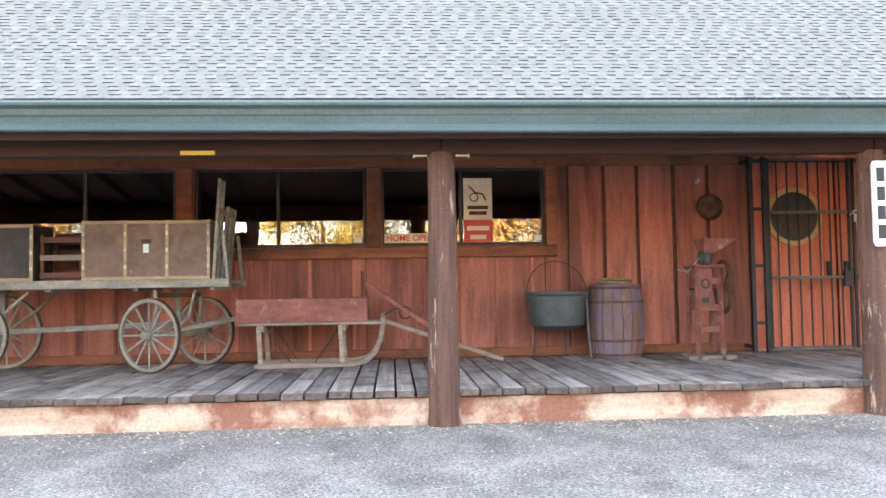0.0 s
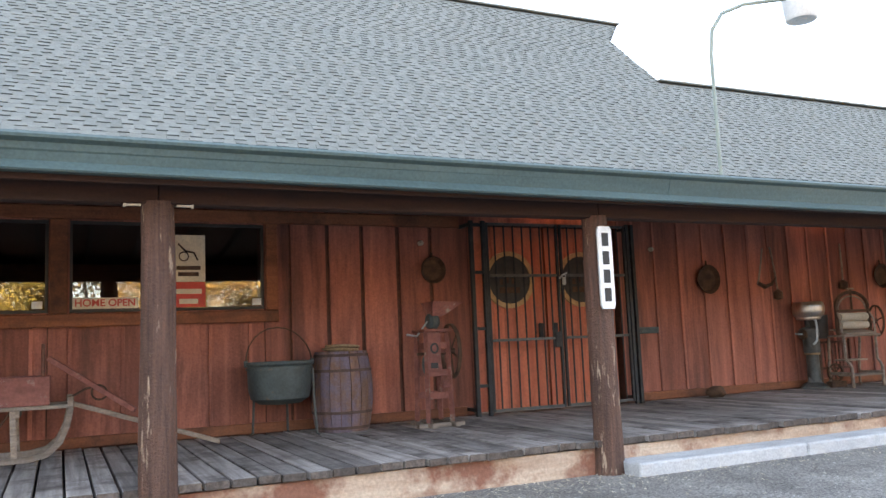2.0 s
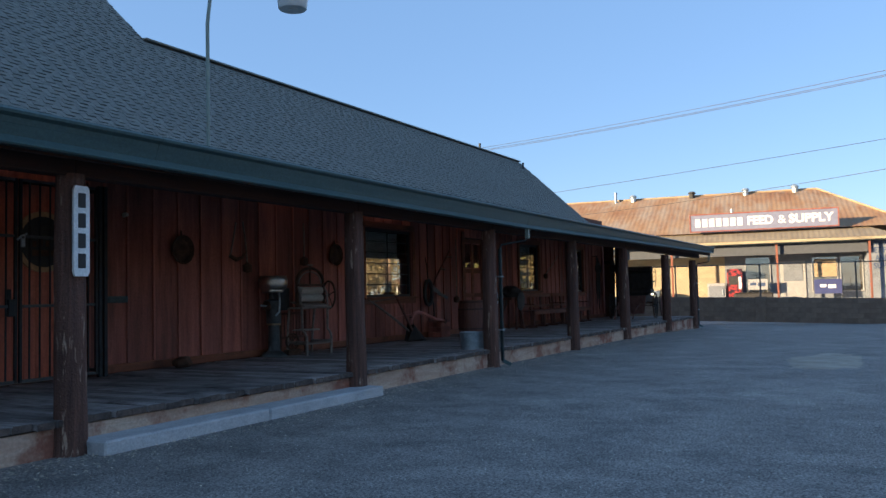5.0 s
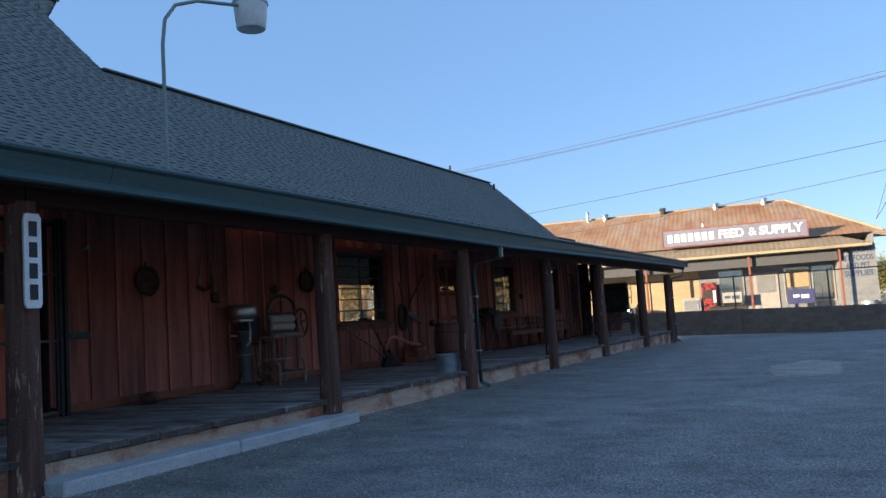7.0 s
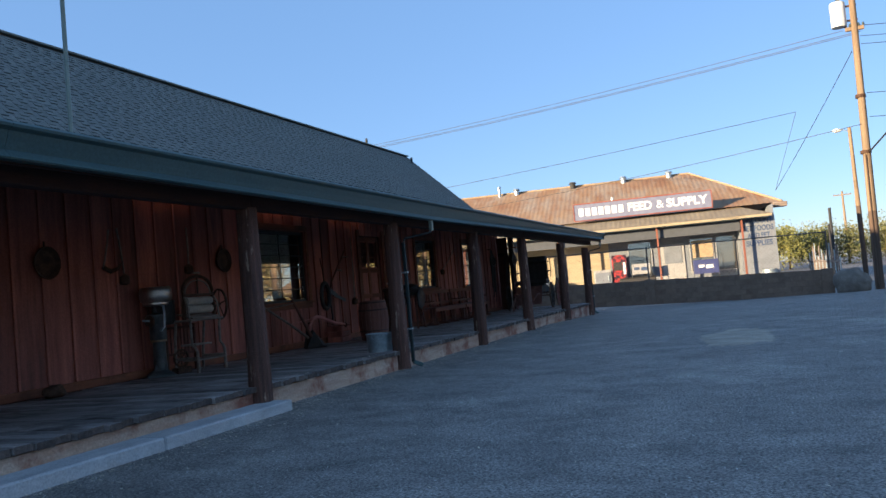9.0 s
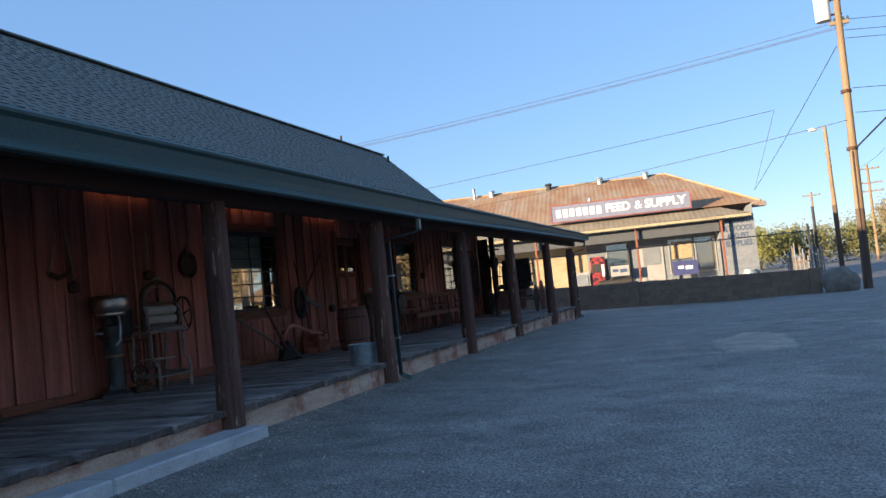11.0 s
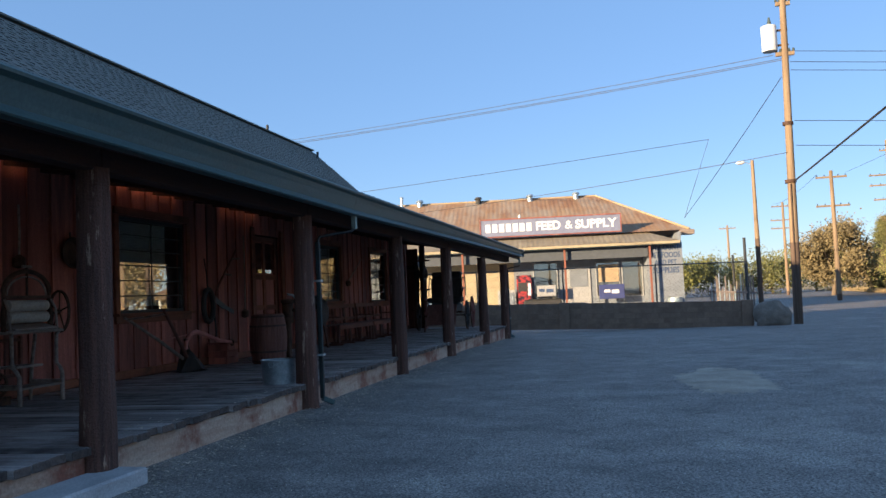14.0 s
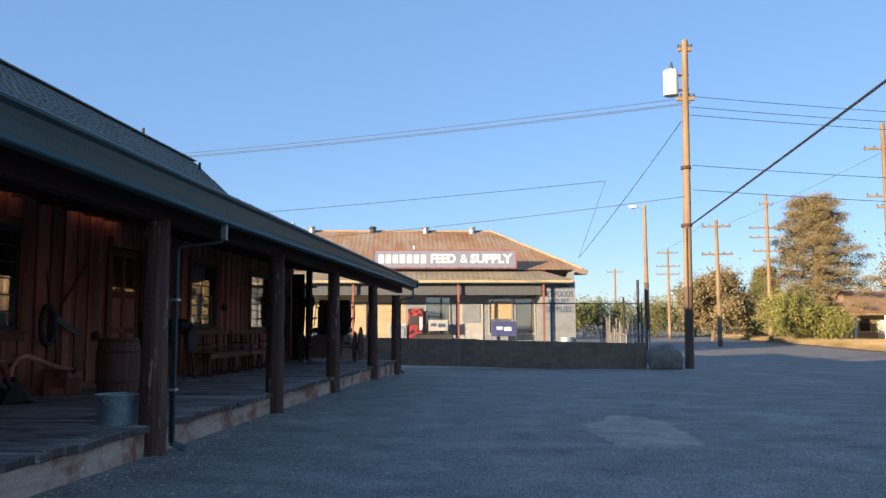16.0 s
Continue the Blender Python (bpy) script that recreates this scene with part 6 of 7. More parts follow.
for x, y, h in ((40.0, -8.7, 3.5), (52, -9.6, 3.2)):
    p = thing("pipe_post", "tall dark pipe post", "post", (x, y, -0.3))
    part("pipe", tb([(0, 0, 0), (0, 0, h)], 0.06, 10), M_WIRE, p)
    part("cap", lathe(bmesh.new(), [(0.065, h), (0.065, h + 0.05)], 10), M_WIRE, p)
boulder = thing("boulder", "large rounded grey-brown boulder beside the wall", "boulder", (33.5, -8.62, -0.27))
part("rock", lump(bmesh.new(), (0, 0, 0.33), (0.52, 0.61, 0.57), 5.0, 4, 0.18), M_BOULDER, boulder, "", True)

# ---- feed store ----
feed = thing("feed_store", "cream feed store with a rusty corrugated hip roof and porch", "store", (48.0, 0.0, -0.28), -82)
FZ = 0.28
part("platform", bx(-16, 7.0, 0.2, 16, 0, 0.72), M_STEP, feed)
part("front_wall", bx(-16, -2.4, 2.2, 2.4, 0.72, 4.5), M_CREAMWALL, feed)
# middle of the front is blue-grey: the porch shade sits in its colour
part("shop_wall", bx(-2.395, 5.0, 2.2, 2.4, 0.72, 4.5), M_BLUEWALL, feed, "shop wall coloured blue-grey for the shade under the porch")
part("side_wall", bx(4.95, 5.05, 0.65, 2.19, 0.72, 3.9), M_BLUEWALL, feed)
tw = part("sign_wall", bx(5.05, 6.85, 0.6, 0.7, 0.0, 4.0), M_BLUEWALL, feed, "pale blue wall with lettering")
part("end_wall", bx(6.75, 6.85, 0.71, 15.0, 0.0, 4.6), M_BLUEWALL, feed)
part("back_wall", bx(-16, 6.74, 15.0, 15.2, 0.0, 4.6), M_CREAMWALL, feed)


def fit_words(ob, width):
    xs = [v.co.x for v in ob.data.vertices]
    w = max(xs) - min(xs)
    for v in ob.data.vertices:
        v.co.x *= width / w
    return ob


for k, (text, width) in enumerate((("DISCOUNT", 1.55), ("PET FOODS", 1.6), ("AND PET", 1.2), ("SUPPLIES", 1.4))):
    fit_words(words("lettering", text, 0.42, M_NAVY, tw, pose(5.93, 0.592, 3.46 + FZ - 0.42 * k, 90, 0, 0), "navy lettering", 0.008), width)


def corrugated(name, cols, mat, label=""):
    """A sheet of upright ribs: a foot and a head for each u, the ribs lifted in turn."""
    bm = bmesh.new()
    rows = []
    for i, (a, b) in enumerate(cols):
        up = 0.010 if i % 2 else 0.0
        rows.append((bm.verts.new((*a[:2], a[2] + up)), bm.verts.new((*b[:2], b[2] + up))))
    for (a, b), (c, d) in zip(rows, rows[1:]):
        bm.faces.new((a, c, d, b))
    return part(name, bm, mat, feed, label)


RE_U, RE_Y, RE_Z = 3.2, 9.1, 7.75
EV_U, EV_Y, EV_Z = 7.5, 1.4, 4.72
cols = []
u = -18.0
while u <= EV_U:
    k = 1.0 if u <= RE_U else (EV_U - u) / (EV_U - RE_U)
    cols.append(((u, EV_Y, EV_Z), (u, EV_Y + (RE_Y - EV_Y) * k, EV_Z + (RE_Z - EV_Z) * k)))
    u += 0.14
corrugated("front_roof", cols, M_RUSTROOF, "rusty corrugated roof sheets")
corrugated("back_roof", [((a[0], 16.8 - (a[1] - EV_Y), a[2]), (b[0], 16.8 + EV_Y - b[1] if b[1] < RE_Y else RE_Y, b[2])) for a, b in cols], M_RUSTROOF)
cols = []
y = EV_Y
while y <= 16.8:
    k = 1 - abs(y - RE_Y) / (RE_Y - EV_Y)
    cols.append(((EV_U, y, EV_Z), (EV_U + (RE_U - EV_U) * k, y, EV_Z + (RE_Z - EV_Z) * k)))
    y += 0.14
corrugated("hip_roof", cols, M_RUSTROOF)
cols = []
u = -18.0
while u <= 6.6:
    k = 1.0 if u <= 5.2 else max(0.05, (6.6 - u) / 1.4)
    cols.append(((u, -0.25, 3.78 + FZ), (u, -0.25 + 1.9 * k, 3.78 + FZ + 0.62 * k)))
    u += 0.14
corrugated("porch_roof", cols, M_PORCHROOF, "corrugated porch roof")
part("porch_fascia", bx(-18, 6.6, -0.27, -0.23, 3.64 + FZ, 3.775 + FZ), M_CREAMWALL, feed)
part("porch_soffit", bx(-18, 6.5, -0.22, 2.19, 3.60 + FZ, 3.63 + FZ), M_KETTLE, feed)
# blue-grey board takes the place of the shade band below the eave
part("porch_valance", bx(-18, 4.95, 0.30, 0.34, 3.0 + FZ, 3.6 + FZ), M_PORCHSHADE, feed, "dull blue-grey board in place of the shade under the porch roof")
part("ridge_roll", tb([(-18, RE_Y, RE_Z + 0.03), (RE_U, RE_Y, RE_Z + 0.03), (EV_U, EV_Y, EV_Z + 0.05)], 0.06, 8), M_TANWOOD, feed)
part("corner_box", bx(6.95, 7.7, 1.1, 1.9, 4.45, 4.72, 0.02), M_GREYWOOD, feed)
for u in (-12.5, -8.0, -5.2, 0.42, 5.02):
    part("porch_column", bx(u - 0.055, u + 0.055, 0.0, 0.11, 0.72, 3.6 + FZ, 0.01), M_REDPOST, feed, "red-orange painted column")
for u, kind in ((-8.4, 0), (-4.5, 1), (-1.1, 0), (1.9, 0), (-9.6, 2)):
    v = part("roof_vent", tb([(u, RE_Y - 0.35, RE_Z - 0.3), (u, RE_Y - 0.35, RE_Z + (0.45 if kind == 2 else 0.14))], 0.10 if kind == 2 else 0.18, 12), M_UNDER if kind == 1 else M_GALV, feed, "round roof vent")
    part("vent_cap", tb([(u, RE_Y - 0.35, RE_Z + (0.46 if kind == 2 else 0.15)), (u, RE_Y - 0.35, RE_Z + (0.56 if kind == 2 else 0.28))], [0.27, 0.18] if kind < 2 else [0.14, 0.10], 12), M_UNDER if kind == 1 else M_GALV, v)
part("flue", tb([(-1.9, 3.2, 5.3), (-1.9, 3.2, 6.2)], 0.08, 10), M_GALV, feed)
sg = part("sign_board", bx(-4.15, 3.65, 0.95, 1.03, 4.50 + FZ, 5.50 + FZ, 0.01), M_SIGNBLUE, feed, "long blue-grey sign with white lettering")
for a in ((-4.2, 3.7, 5.46, 5.53), (-4.2, 3.7, 4.47, 4.54)):
    part("sign_border", bx(a[0], a[1], 0.92, 0.948, a[2] + FZ, a[3] + FZ), M_OLDRED, sg)
for u in (-4.2, 3.64):
    part("sign_border", bx(u, u + 0.06, 0.92, 0.948, 4.545 + FZ, 5.455 + FZ), M_OLDRED, sg)
for k in range(7):
    u = -3.88 + k * 0.385
    part("name_bar", bx(u, u + 0.28, 0.935, 0.948, 4.77 + FZ, 5.23 + FZ), M_WHITE, sg)
for text, c, w in (("FEED", -0.36, 1.36), ("&", 0.79, 0.42), ("SUPPLY", 2.28, 2.3)):
    fit_words(words("lettering", text, 0.66, M_WHITE, sg, pose(c, 0.942, 5.0 + FZ, 90, 0, 0), "white lettering", 0.0 if text == "&" else 0.022), w)
for u in (-3.6, -0.2, 3.1):
    part("sign_stay", bm_beam((u, 1.04, 5.2 + FZ), (u, 1.9, 4.75 + FZ), 0.05, 0.05), M_RUST, feed)

# shop front under the porch


def shop_window(u0, u1, z0, z1):
    w = part("shop_window", bx(u0, u1, 2.12, 2.195, z0 - 0.06, z0), M_OFFWHITE, feed, "shop window in a pale frame")
    part("window_head", bx(u0, u1, 2.12, 2.195, z1, z1 + 0.06), M_OFFWHITE, w)
    part("window_jamb", bx(u0, u0 + 0.05, 2.12, 2.195, z0 + 0.001, z1 - 0.001), M_OFFWHITE, w)
    part("window_jamb", bx(u1 - 0.05, u1, 2.12, 2.195, z0 + 0.001, z1 - 0.001), M_OFFWHITE, w)
    # thin dark sheet stands in for the unlit shop behind the pane
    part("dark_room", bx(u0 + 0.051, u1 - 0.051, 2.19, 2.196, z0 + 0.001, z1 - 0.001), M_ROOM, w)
    part("window_pane", bx(u0 + 0.051, u1 - 0.051, 2.15, 2.154, z0 + 0.001, z1 - 0.001), M_GLASS, w).visible_shadow = False
    return w


shop_window(-1.3, 0.1, 1.2, 3.2)
shop_window(2.25, 3.62, 1.2, 3.1)
shop_window(3.72, 4.9, 1.2, 3.1)
part("shop_door", bx(0.62, 1.95, 2.13, 2.195, 0.75, 2.95, 0.01), M_OFFWHITE, feed, "white shop door")
part("door_panel", bx(0.78, 1.79, 2.10, 2.129, 1.8, 2.8, 0.01), M_BLUEWALL, feed)
part("poster", bx(2.4, 3.55, 2.09, 2.10, 2.0, 3.0), M_TANWOOD, feed, "warm orange poster in the window")


def thing_at_feed(name, label, category, u, y, z):
    p = feed.matrix_world @ Vector((u, y, z))
    return thing(name, label, category, p, -82)


def banner(u0, u1, z0, z1, base, marks, label, y=1.2):
    b = thing_at_feed("banner", label, "banner", (u0 + u1) / 2, y, z0)
    h, w = z1 - z0, (u1 - u0) / 2
    part("cloth", bx(-w, w, 0, 0.02, 0, h, 0.004), base, b)
    for x, z, r in ((-0.25, 0.55, 0.16), (0.2, 0.5, 0.2)):
        part("mark", bx(x - r, x + r, -0.006, -0.001, z * h - r * 0.5, z * h + r * 0.5), marks, b)
    for s in (-1, 1):
        part("pole", tb([(s * w, 0.03, -(z0 - 0.72)), (s * w, 0.03, h + 0.03)], 0.018, 6), M_STEEL, b)


banner(-1.15, -0.1, 1.35, 1.95, M_OFFWHITE, M_NAVY, "white banner with dark marks in front of the shop window")
banner(2.3, 3.7, 1.05, 1.85, M_BANNERBLUE, M_WHITE, "blue banner with white marks in front of the shop window")
vm = thing_at_feed("vending_machine", "red and black vending machine on the shop porch", "vending machine", -1.85, 1.4, 0.72)
part("cabinet", bx(-0.42, 0.42, -0.35, 0.35, 0, 1.85, 0.02), M_REDPRINT, vm)
part("front_panel", bx(-0.34, 0.16, -0.37, -0.352, 0.95, 1.45, 0.006), M_TRUNKDARK, vm)
part("coin_panel", bx(0.20, 0.36, -0.37, -0.352, 0.7, 1.4, 0.006), M_WHITE, vm)
part("tray", bx(-0.30, 0.12, -0.39, -0.371, 0.12, 0.26, 0.006), M_BLACK, vm)
ib = thing_at_feed("ice_box", "white ice chest on the shop porch", "ice chest", -2.85, 1.3, 0.72)
part("chest", bx(-0.5, 0.5, -0.4, 0.4, 0, 1.05, 0.02), M_OFFWHITE, ib)
part("chest_door", bx(-0.42, 0.42, -0.43, -0.401, 0.15, 0.9, 0.02), M_BLUEWALL, ib)
part("chest_handle", bx(0.3, 0.36, -0.46, -0.431, 0.4, 0.7, 0.008), M_GALV, ib)
tr = thing_at_feed("feed_trough", "long black feed trough on the shop porch", "trough", -0.8, 0.7, 0.72)
part("trough_body", bx(-1.1, 0.95, -0.25, 0.25, 0, 0.45, 0.05), M_TRUNKDARK, tr)
part("trough_rim", bx(-1.12, 0.97, -0.27, 0.27, 0.451, 0.48, 0.01), M_TRUNKDARK, tr)
for u, z, r in ((-6.3, 0.72, 0.35), (-7.2, 0.72, 0.30), (6.2, 0.28, 0.4)):
    b = thing_at_feed("stock_tank", "grey steel stock tank standing by the shop", "tank", u, -0.0 if u > 0 else 1.0, z)
    part("tank_shell", lathe(bmesh.new(), [(r, 0), (r, 0.7), (r + 0.02, 0.72), (r - 0.02, 0.72), (r - 0.03, 0.05), (0.02, 0.04)], 20), M_GALV, b, "", True)
    part("tank_bead", ring(bmesh.new(), (0, 0, 0.4), (0, 0, 1), r + 0.005, 0.012, 20, 5), M_GALV, b)

# ---- utility poles and wires ----


def utility_pole(x, y, h, r, arms, label, lean=0.0, dark_h=2.6, lamp_arm=False):
    z0 = ground_z(x)
    p = thing("utility_pole", label, "utility pole", (x, y, z0), 0, "utility poles")
    # the lower length carries its shadow as a darker colour
    part("lower_pole", tb([(0, 0, -0.3), (0, lean * dark_h / h, dark_h)], [r, r * 0.97], 14), M_POLEDARK, p)
    part("upper_pole", tb([(0, lean * dark_h / h, dark_h + 0.001), (0, lean * 0.6, h * 0.6), (0, lean, h)], [r * 0.97, r * 0.82, r * 0.68], 14), M_POLE, p)
    for z, w in arms:
        a = part("crossarm", bx(-0.06, 0.06, lean * z / h - w, lean * z / h + w, z - 0.07, z + 0.07, 0.01), M_POLE, p)
        for k in (-0.92, -0.45, 0.45, 0.92):
            part("insulator", lathe(bmesh.new(), [(0.03, 0.07), (0.05, 0.12), (0.03, 0.2)], 10, (0, lean * z / h + k * w, z)), M_KETTLE, a)
    if lamp_arm:
        part("street_light", lump(bmesh.new(), (0, 0.75, h - 0.1), (0.18, 0.3, 0.14), 1.0, 2, 0.1), M_TRANSF, p)
        part("light_arm", tb([(0, 0, h - 0.3), (0, 0.5, h - 0.05)], 0.03, 8), M_GALV, p)
    return p


p1 = utility_pole(34.1, -9.58, 11.95, 0.16, ((11.6, 0.25), (9.75, 0.32)), "tall weathered wooden utility pole with a transformer", -0.2, 2.9)
tank = part("transformer", lathe(bmesh.new(), [(0.05, 0), (0.26, 0.02), (0.27, 0.06), (0.27, 0.92), (0.25, 0.96), (0.08, 1.02)], 22, (0, 0.34, 9.86)), M_TRANSF, p1, "white transformer can", True)
part("bushing", lathe(bmesh.new(), [(0.05, 1.0), (0.07, 1.1), (0.03, 1.3)], 12, (0.05, 0.30, 9.86)), M_KETTLE, tank)
part("bracket", bx(-0.04, 0.04, -0.30, 0.10, 10.05, 10.11), M_RUST, p1)
part("bracket", bx(-0.04, 0.04, -0.30, 0.10, 10.6, 10.66), M_RUST, p1)
part("pole_band", ring(bmesh.new(), (0, -0.10, 7.2), (0, 0, 1), 0.17, 0.03, 14, wide=0.12), M_RUST, p1)
part("pole_band", ring(bmesh.new(), (0, -0.06, 5.1), (0, 0, 1), 0.18, 0.03, 14, wide=0.12), M_RUST, p1)
part("riser", tb([(-0.19, 0.05, 0.2), (-0.17, -0.02, 5.0)], 0.025, 6), M_POLEDARK, p1)
utility_pole(60.0, -12.15, 9.7, 0.16, (), "wooden pole with a street light on top", 0, 4.5, True)
utility_pole(70.0, -19.2, 9.9, 0.19, ((9.4, 1.1), (7.2, 1.2)), "wooden utility pole with two crossarms", 0, 0.5)
utility_pole(110.0, -22.6, 11.4, 0.2, ((10.9, 1.3), (9.2, 1.5), (8.2, 1.5)), "far wooden utility pole with crossarms", 0, 0.5)
utility_pole(90.0, -29.0, 15.0, 0.22, ((14.0, 0.7), (11.6, 1.8), (10.6, 1.8), (9.2, 1.5)), "tall wooden utility pole with many crossarms", 0, 0.5)
utility_pole(57.0, -26.5, 14.2, 0.2, ((12.6, 1.2), (9.6, 1.2), (8.9, 0.6)), "tall wooden utility pole with crossarms across the road", 0, 0.5)
utility_pole(132.0, -18.5, 10.5, 0.2, ((10.0, 1.2),), "far wooden utility pole with a crossarm", 0, 0.5)
utility_pole(-10.1, -10.62, 9.0, 0.18, (), "wooden service pole at the yard corner", 0, 2.0)


def wire(pts, sag, r, label="thin black overhead electric wire"):
    out = []
    for a, b in zip(pts, pts[1:]):
        a, b = Vector(a), Vector(b)
        for k in range(16):
            t = k / 16
            out.append(a.lerp(b, t) - Vector((0, 0, sag * 4 * t * (1 - t))))
    out.append(Vector(pts[-1]))
    w = thing("overhead_wire", label, "wire", out[0], 0, "overhead wires")
    part("strand", tb([p - out[0] for p in out], r, 5), M_WIRE, w)


for dz, y in ((9.30, -9.7), (9.50, -9.35), (9.38, -9.95)):
    wire([(34.1, y, dz), (52, 39 + y, dz + 1.9)], 0.35, 0.012)
for dz in (9.6, 9.2, 8.9, 7.05, 6.15):
    wire([(34.1, -9.9, dz), (46.0, -58.0, dz + 0.6)], 0.7, 0.012)
utility_pole(46.0, -58.0, 11.5, 0.19, ((10.2, 1.1), (7.0, 0.6)), "wooden utility pole with crossarms across the road", 0, 0.5)
wire([(34.0, -9.55, 8.65), (48.9, -6.9, 5.0)], 0.1, 0.014)
wire([(48, -8.3, 9.0), (47, 30, 6.4)], 0.2, 0.014)
wire([(48.0, -8.3, 9.0), (48.9, -6.9, 5.0)], 0.0, 0.012)
wire([(34.0, -9.6, 5.9), (46.0, 14.0, 5.6)], 0.25, 0.012)
wire([(34.05, -9.75, 4.85), (-10.0, -10.62, 7.05)], 0.1, 0.030, "thick bundled black service cable")
wire([(70.0, -20.2, 9.4), (57.0, -27.2, 12.5)], 0.2, 0.012)
wire([(70.0, -18.2, 9.4), (110.0, -21.6, 10.9)], 0.4, 0.014)

# ---- trees, bushes and the far house ----


def leaf_mesh(centres, per, size, seed, flat=1.0):
    rnd = random.Random(seed)
    v, f = [], []
    for (cx, cy, cz), rad in centres:
        for _ in range(per):
            d = Vector((rnd.gauss(0, 1), rnd.gauss(0, 1), rnd.gauss(0, 1) * flat)) * rad * 0.5
            p = Vector((cx, cy, cz)) + d
            a = Vector((rnd.uniform(-1, 1), rnd.uniform(-1, 1), rnd.uniform(-0.7, 0.7))).normalized() * size * rnd.uniform(0.6, 1.4)
            b = a.orthogonal().normalized() * size * rnd.uniform(0.35, 0.7)
            k = len(v)
            v += [p - a, p + b, p + a, p - b]
            f.append((k, k + 1, k + 2, k + 3))
    me = bpy.data.meshes.new("crown")
    me.from_pydata(v, [], f)
    return me


def broad_tree(x, y, h, spread, mat, seed, n=34, per=130, size=0.15, label="broad tree with dry olive foliage"):
    rnd = random.Random(seed)
    t = thing("tree", label, "tree", (x, y, ground_z(x) + (0.05 if y < -22 else 0)), 0, "trees")
    fork = Vector((rnd.uniform(-0.3, 0.3), rnd.uniform(-0.3, 0.3), h * 0.3))
    part("trunk", tb([(0, 0, -0.2), fork * 0.5, fork], [h * 0.035, h * 0.028, h * 0.022], 9), M_BARK, t, "", True)
    centres = []
    for k in range(n):
        a, e = rnd.uniform(0, 2 * math.pi), rnd.uniform(0.0, 1.0)
        r = spread * math.sqrt(rnd.uniform(0.05, 1)) * (0.55 + 0.45 * math.sin(math.pi * (0.15 + 0.75 * e)))
        c = Vector((math.cos(a) * r, math.sin(a) * r, h * (0.28 + 0.66 * e)))
        centres.append((c, spread * rnd.uniform(0.22, 0.42)))
        if k < 9:
            part("limb", tb([fork * 0.9, fork.lerp(c, 0.5) + Vector((0, 0, h * 0.03)), c], [h * 0.014, h * 0.009, h * 0.003], 6), M_BARK, t)
    me = leaf_mesh(centres, per, size, seed)
    me.materials.append(mat)
    ob = new("crown", me)
    ob.parent = t
    return t


def conifer(x, y, h, spread, mat, seed):
    rnd = random.Random(seed)
    t = thing("tree", "large spreading cedar with brownish drooping branches", "tree", (x, y, ground_z(x) + 0.05), 0, "trees")
    part("trunk", tb([(0, 0, -0.2), (0, 0, h * 0.5), (0, 0, h * 0.97)], [h * 0.035, h * 0.02, 0.03], 9), M_BARK, t, "", True)
    centres = []
    for k in range(110):
        e = 0.04 + 0.94 * k / 110
        a = k * 2.4 + rnd.uniform(-0.4, 0.4)
        r = spread * (0.16 + 0.84 * (1 - e) ** 0.7) * rnd.uniform(0.6, 1.1) * (0.75 if e < 0.12 else 1)
        base = Vector((0, 0, h * e))
        tip = base + Vector((math.cos(a) * r, math.sin(a) * r, rnd.uniform(-0.05, 0.12) * r))
        if k % 3 == 0:
            part("limb", tb([base, base.lerp(tip, 0.6) + Vector((0, 0, 0.15)), tip], [0.09 * (1.1 - e), 0.05, 0.015], 5), M_BARK, t)
        for s in (0.35, 0.6, 0.85, 1.0):
            centres.append((base.lerp(tip, s) - Vector((0, 0, 0.15 * s)), 0.75 + 0.55 * (1 - s)))
    me = leaf_mesh(centres, 210, 0.085, seed, 0.55)
    me.materials.append(mat)
    ob = new("crown", me)
    ob.parent = t
    return t


def tufts(n, seed):
    """Upright tufts of dry grass on the verge beside the road."""
    rnd = random.Random(seed)
    v, f = [], []
    for _ in range(n):
        x = rnd.uniform(50, 150)
        edge = -24.6 - (x - 53) * 0.11
        y = edge - 0.2 - abs(rnd.gauss(0, 5.0))
        h, a = rnd.uniform(0.15, 0.6), rnd.uniform(0, math.pi)
        dx, dy = math.cos(a) * h * 0.5, math.sin(a) * h * 0.5
        z, k = ground_z(x) + 0.04, len(v)
        for s in (-1, -0.3, 0.4, 1):
            v += [(x + dx * s - 0.04 * h, y + dy * s, z), (x + dx * s + 0.04 * h, y + dy * s, z), (x + dx * s * 1.6, y + dy * s * 1.6, z + h * rnd.uniform(0.6, 1))]
        f += [(k + 3 * i, k + 3 * i + 1, k + 3 * i + 2) for i in range(4)]
    me = bpy.data.meshes.new("dry_grass")
    me.from_pydata(v, [], f)
    me.materials.append(M_DRY)
    return tagged(new("dry_grass", me), "dry golden grass along the road verge", "grass", "", "stuff")


tufts(42000, 17)
conifer(92.0, -34.3, 15.2, 7.6, M_LEAFGOLD, 3)
conifer(112.0, -35.0, 9.0, 2.6, M_LEAF, 5)
broad_tree(96.0, -24.6, 7.2, 3.6, M_LEAFGOLD, 7, 50, 330, 0.15, "rounded tree with brownish foliage beside the road")
broad_tree(104.0, -30.5, 5.0, 3.0, M_LEAF, 8)
broad_tree(82.0, -28.6, 4.2, 2.9, M_BUSH, 9, 44, 380, 0.10, "yellow-green spreading bush on the verge")
broad_tree(81.0, -31.2, 3.0, 2.0, M_BUSH, 10, 30, 330, 0.10, "yellow-green spreading bush on the verge")
broad_tree(118.0, -56.0, 10.0, 5.2, M_LEAFGOLD, 13)
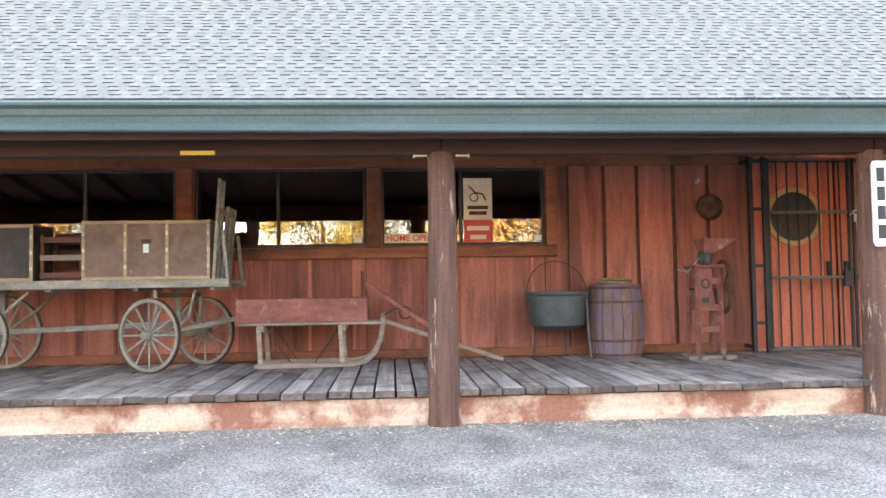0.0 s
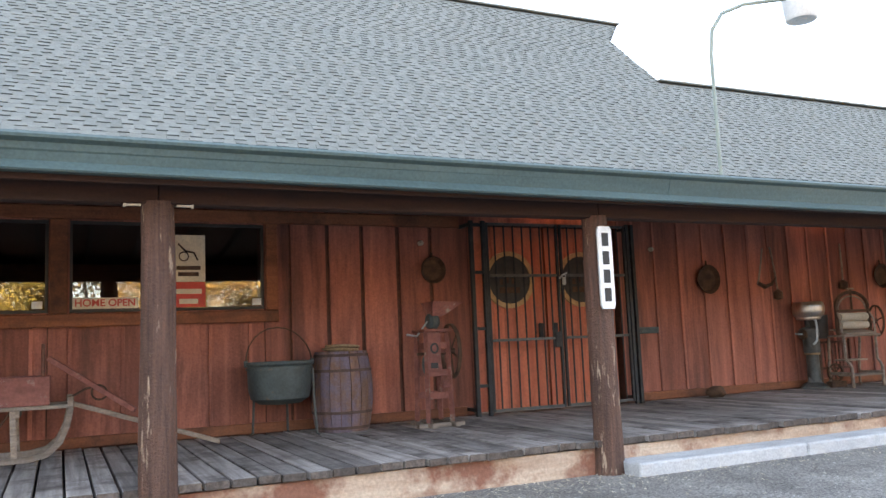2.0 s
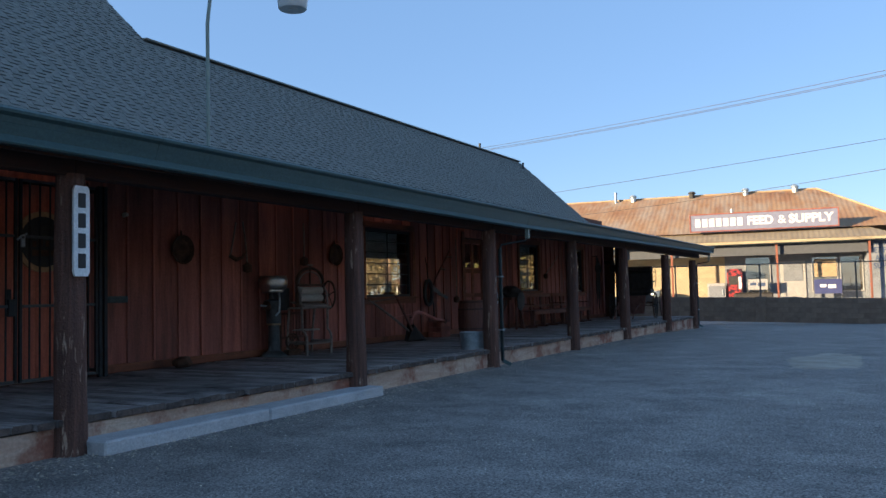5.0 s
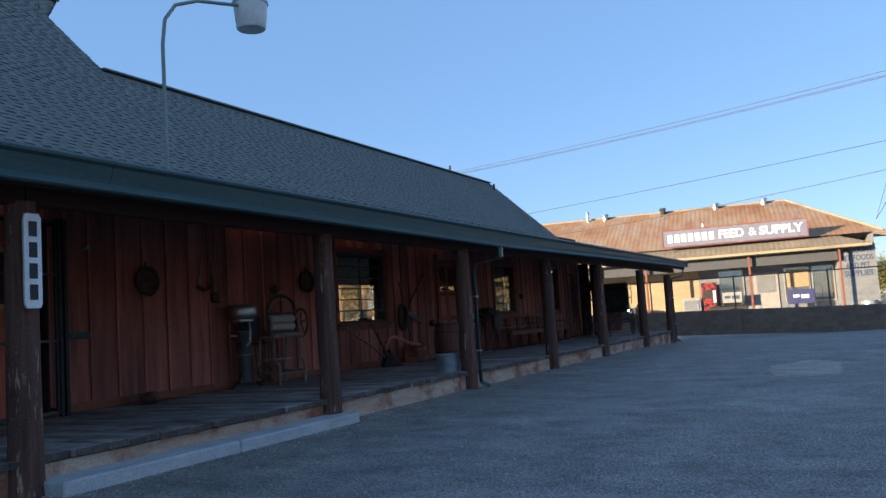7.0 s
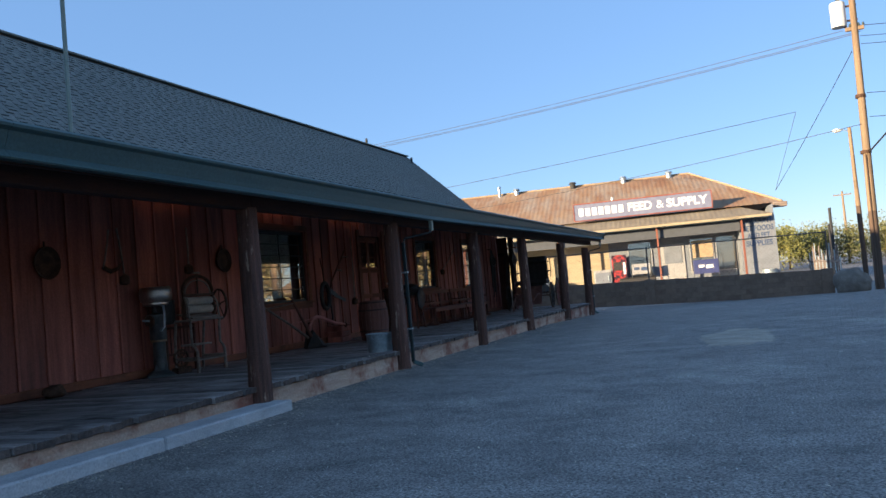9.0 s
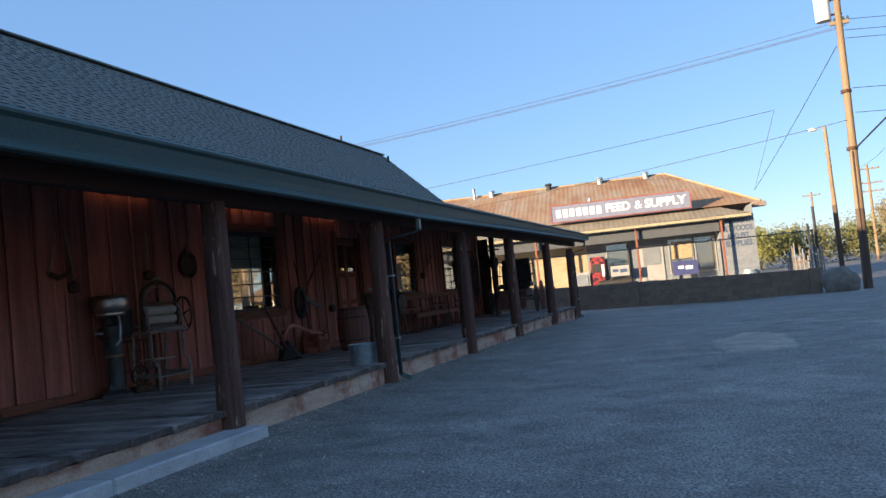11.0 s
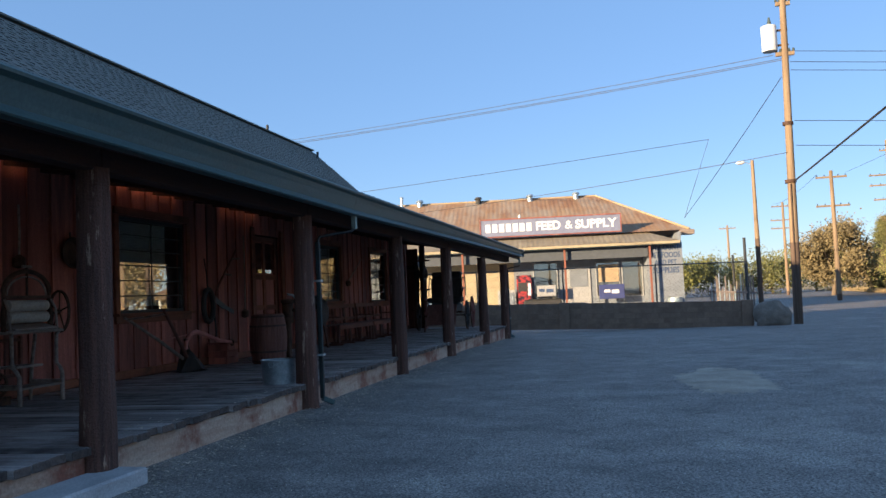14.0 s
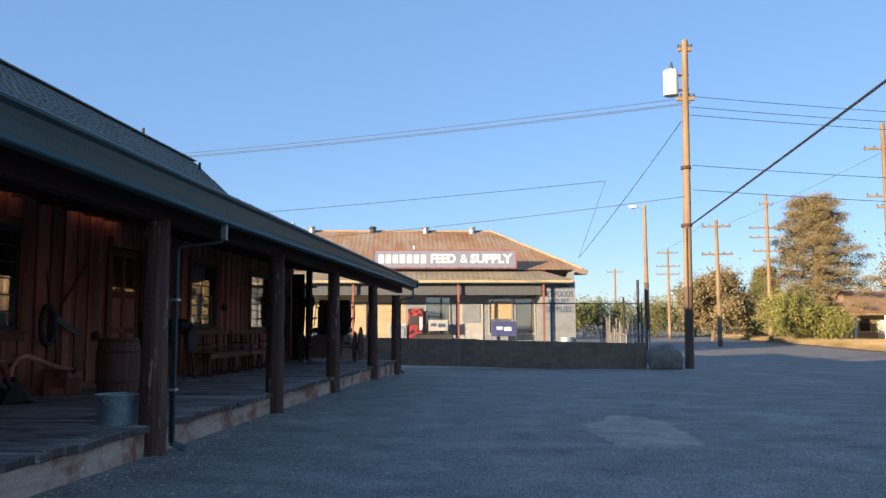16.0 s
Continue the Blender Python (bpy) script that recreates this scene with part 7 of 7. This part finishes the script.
for k, (x, y, h, s) in enumerate(((120, -10, 5.2, 4.2), (126, -16, 4.8, 4.8), (118, -4.5, 5.5, 4.6), (130, -24, 5, 5), (140, -32, 6, 6), (150, -42, 7, 7), (135, 2, 7, 6))):
    broad_tree(x, y, h, s, M_LEAF if k % 2 else M_BUSH, 30 + k, 40, 170, 0.17, "distant green roadside tree")
for k, (x, y, h, s) in enumerate(((-4.5, -40, 8.5, 4.4), (1.5, -43, 9.0, 4.6), (8, -40, 8.0, 4.4), (15, -42, 9.5, 5), (23, -44, 8.5, 5), (32, -46, 9, 5), (42, -44, 9, 5), (-18, -47, 6.0, 1.8), (-24, -44, 7, 3.5), (-34, -42, 8, 4), (-12.5, -50, 4.0, 2.6))):
    broad_tree(x, y, h, s, M_LEAFGOLD if k % 3 else M_LEAF, 60 + k, 46, 190, 0.13, "golden-green tree across the road")
for k in range(9):
    broad_tree(30 + k * 9, -62 - (k % 3) * 4, 8 + k % 3, 5, M_LEAF, 90 + k, 20, 60, 0.34, "distant tree across the road")

for k, (x, y, h, s) in enumerate(((70, -37.5, 10, 5), (78, -43, 10, 5.5), (64, -42, 9, 5), (88, -51, 11, 6), (98, -57, 11, 6), (58, -40, 8, 4.5), (56, -47, 9, 5), (65, -49, 10, 5.5), (74, -52, 9.5, 5.5), (84, -55, 10, 5.5), (50, -52, 9, 5))):
    broad_tree(x, y, h, s, M_LEAFGOLD, 120 + k, 44, 190, 0.2, "golden-green tree across the road")

house = thing("house", "small cream bungalow with a brown roof behind the verge", "house", (87.0, -39.4, -0.23), -72)
part("wall", bx(-5, 5, 0, 7, 0, 2.9), M_CREAMWALL, house)
bm = bmesh.new()
pr = [(-5.6, -0.6, 2.8), (5.6, -0.6, 2.8), (5.6, 7.6, 2.8), (-5.6, 7.6, 2.8), (-2.6, 3.5, 5.0), (2.6, 3.5, 5.0)]
vs = [bm.verts.new(p) for p in pr]
for f in ((0, 1, 5, 4), (1, 2, 5), (2, 3, 4, 5), (3, 0, 4), (0, 3, 2, 1)):
    bm.faces.new([vs[i] for i in f])
part("roof", bm, M_RUSTROOF, house, "brown hip roof")
for u in (-3.6, 0.6, 3.0):
    w = part("window", bx(u, u + 1.1, -0.05, -0.005, 1.0, 2.2), M_TRUNKDARK, house, "dark window")
    part("sill", bx(u - 0.08, u + 1.18, -0.1, -0.051, 0.92, 1.0), M_WHITE, w)
part("door", bx(-1.6, -0.6, -0.05, -0.005, 0.1, 2.1), M_WHITE, house)
for u in (-5.2, -1.9, 1.8, 5.2):
    part("porch_post", bx(u - 0.08, u + 0.08, -1.5, -1.34, 0, 2.6), M_WHITE, house)
part("porch_roof", bx(-5.5, 5.5, -1.7, -0.61, 2.6, 2.75), M_RUSTROOF, house)
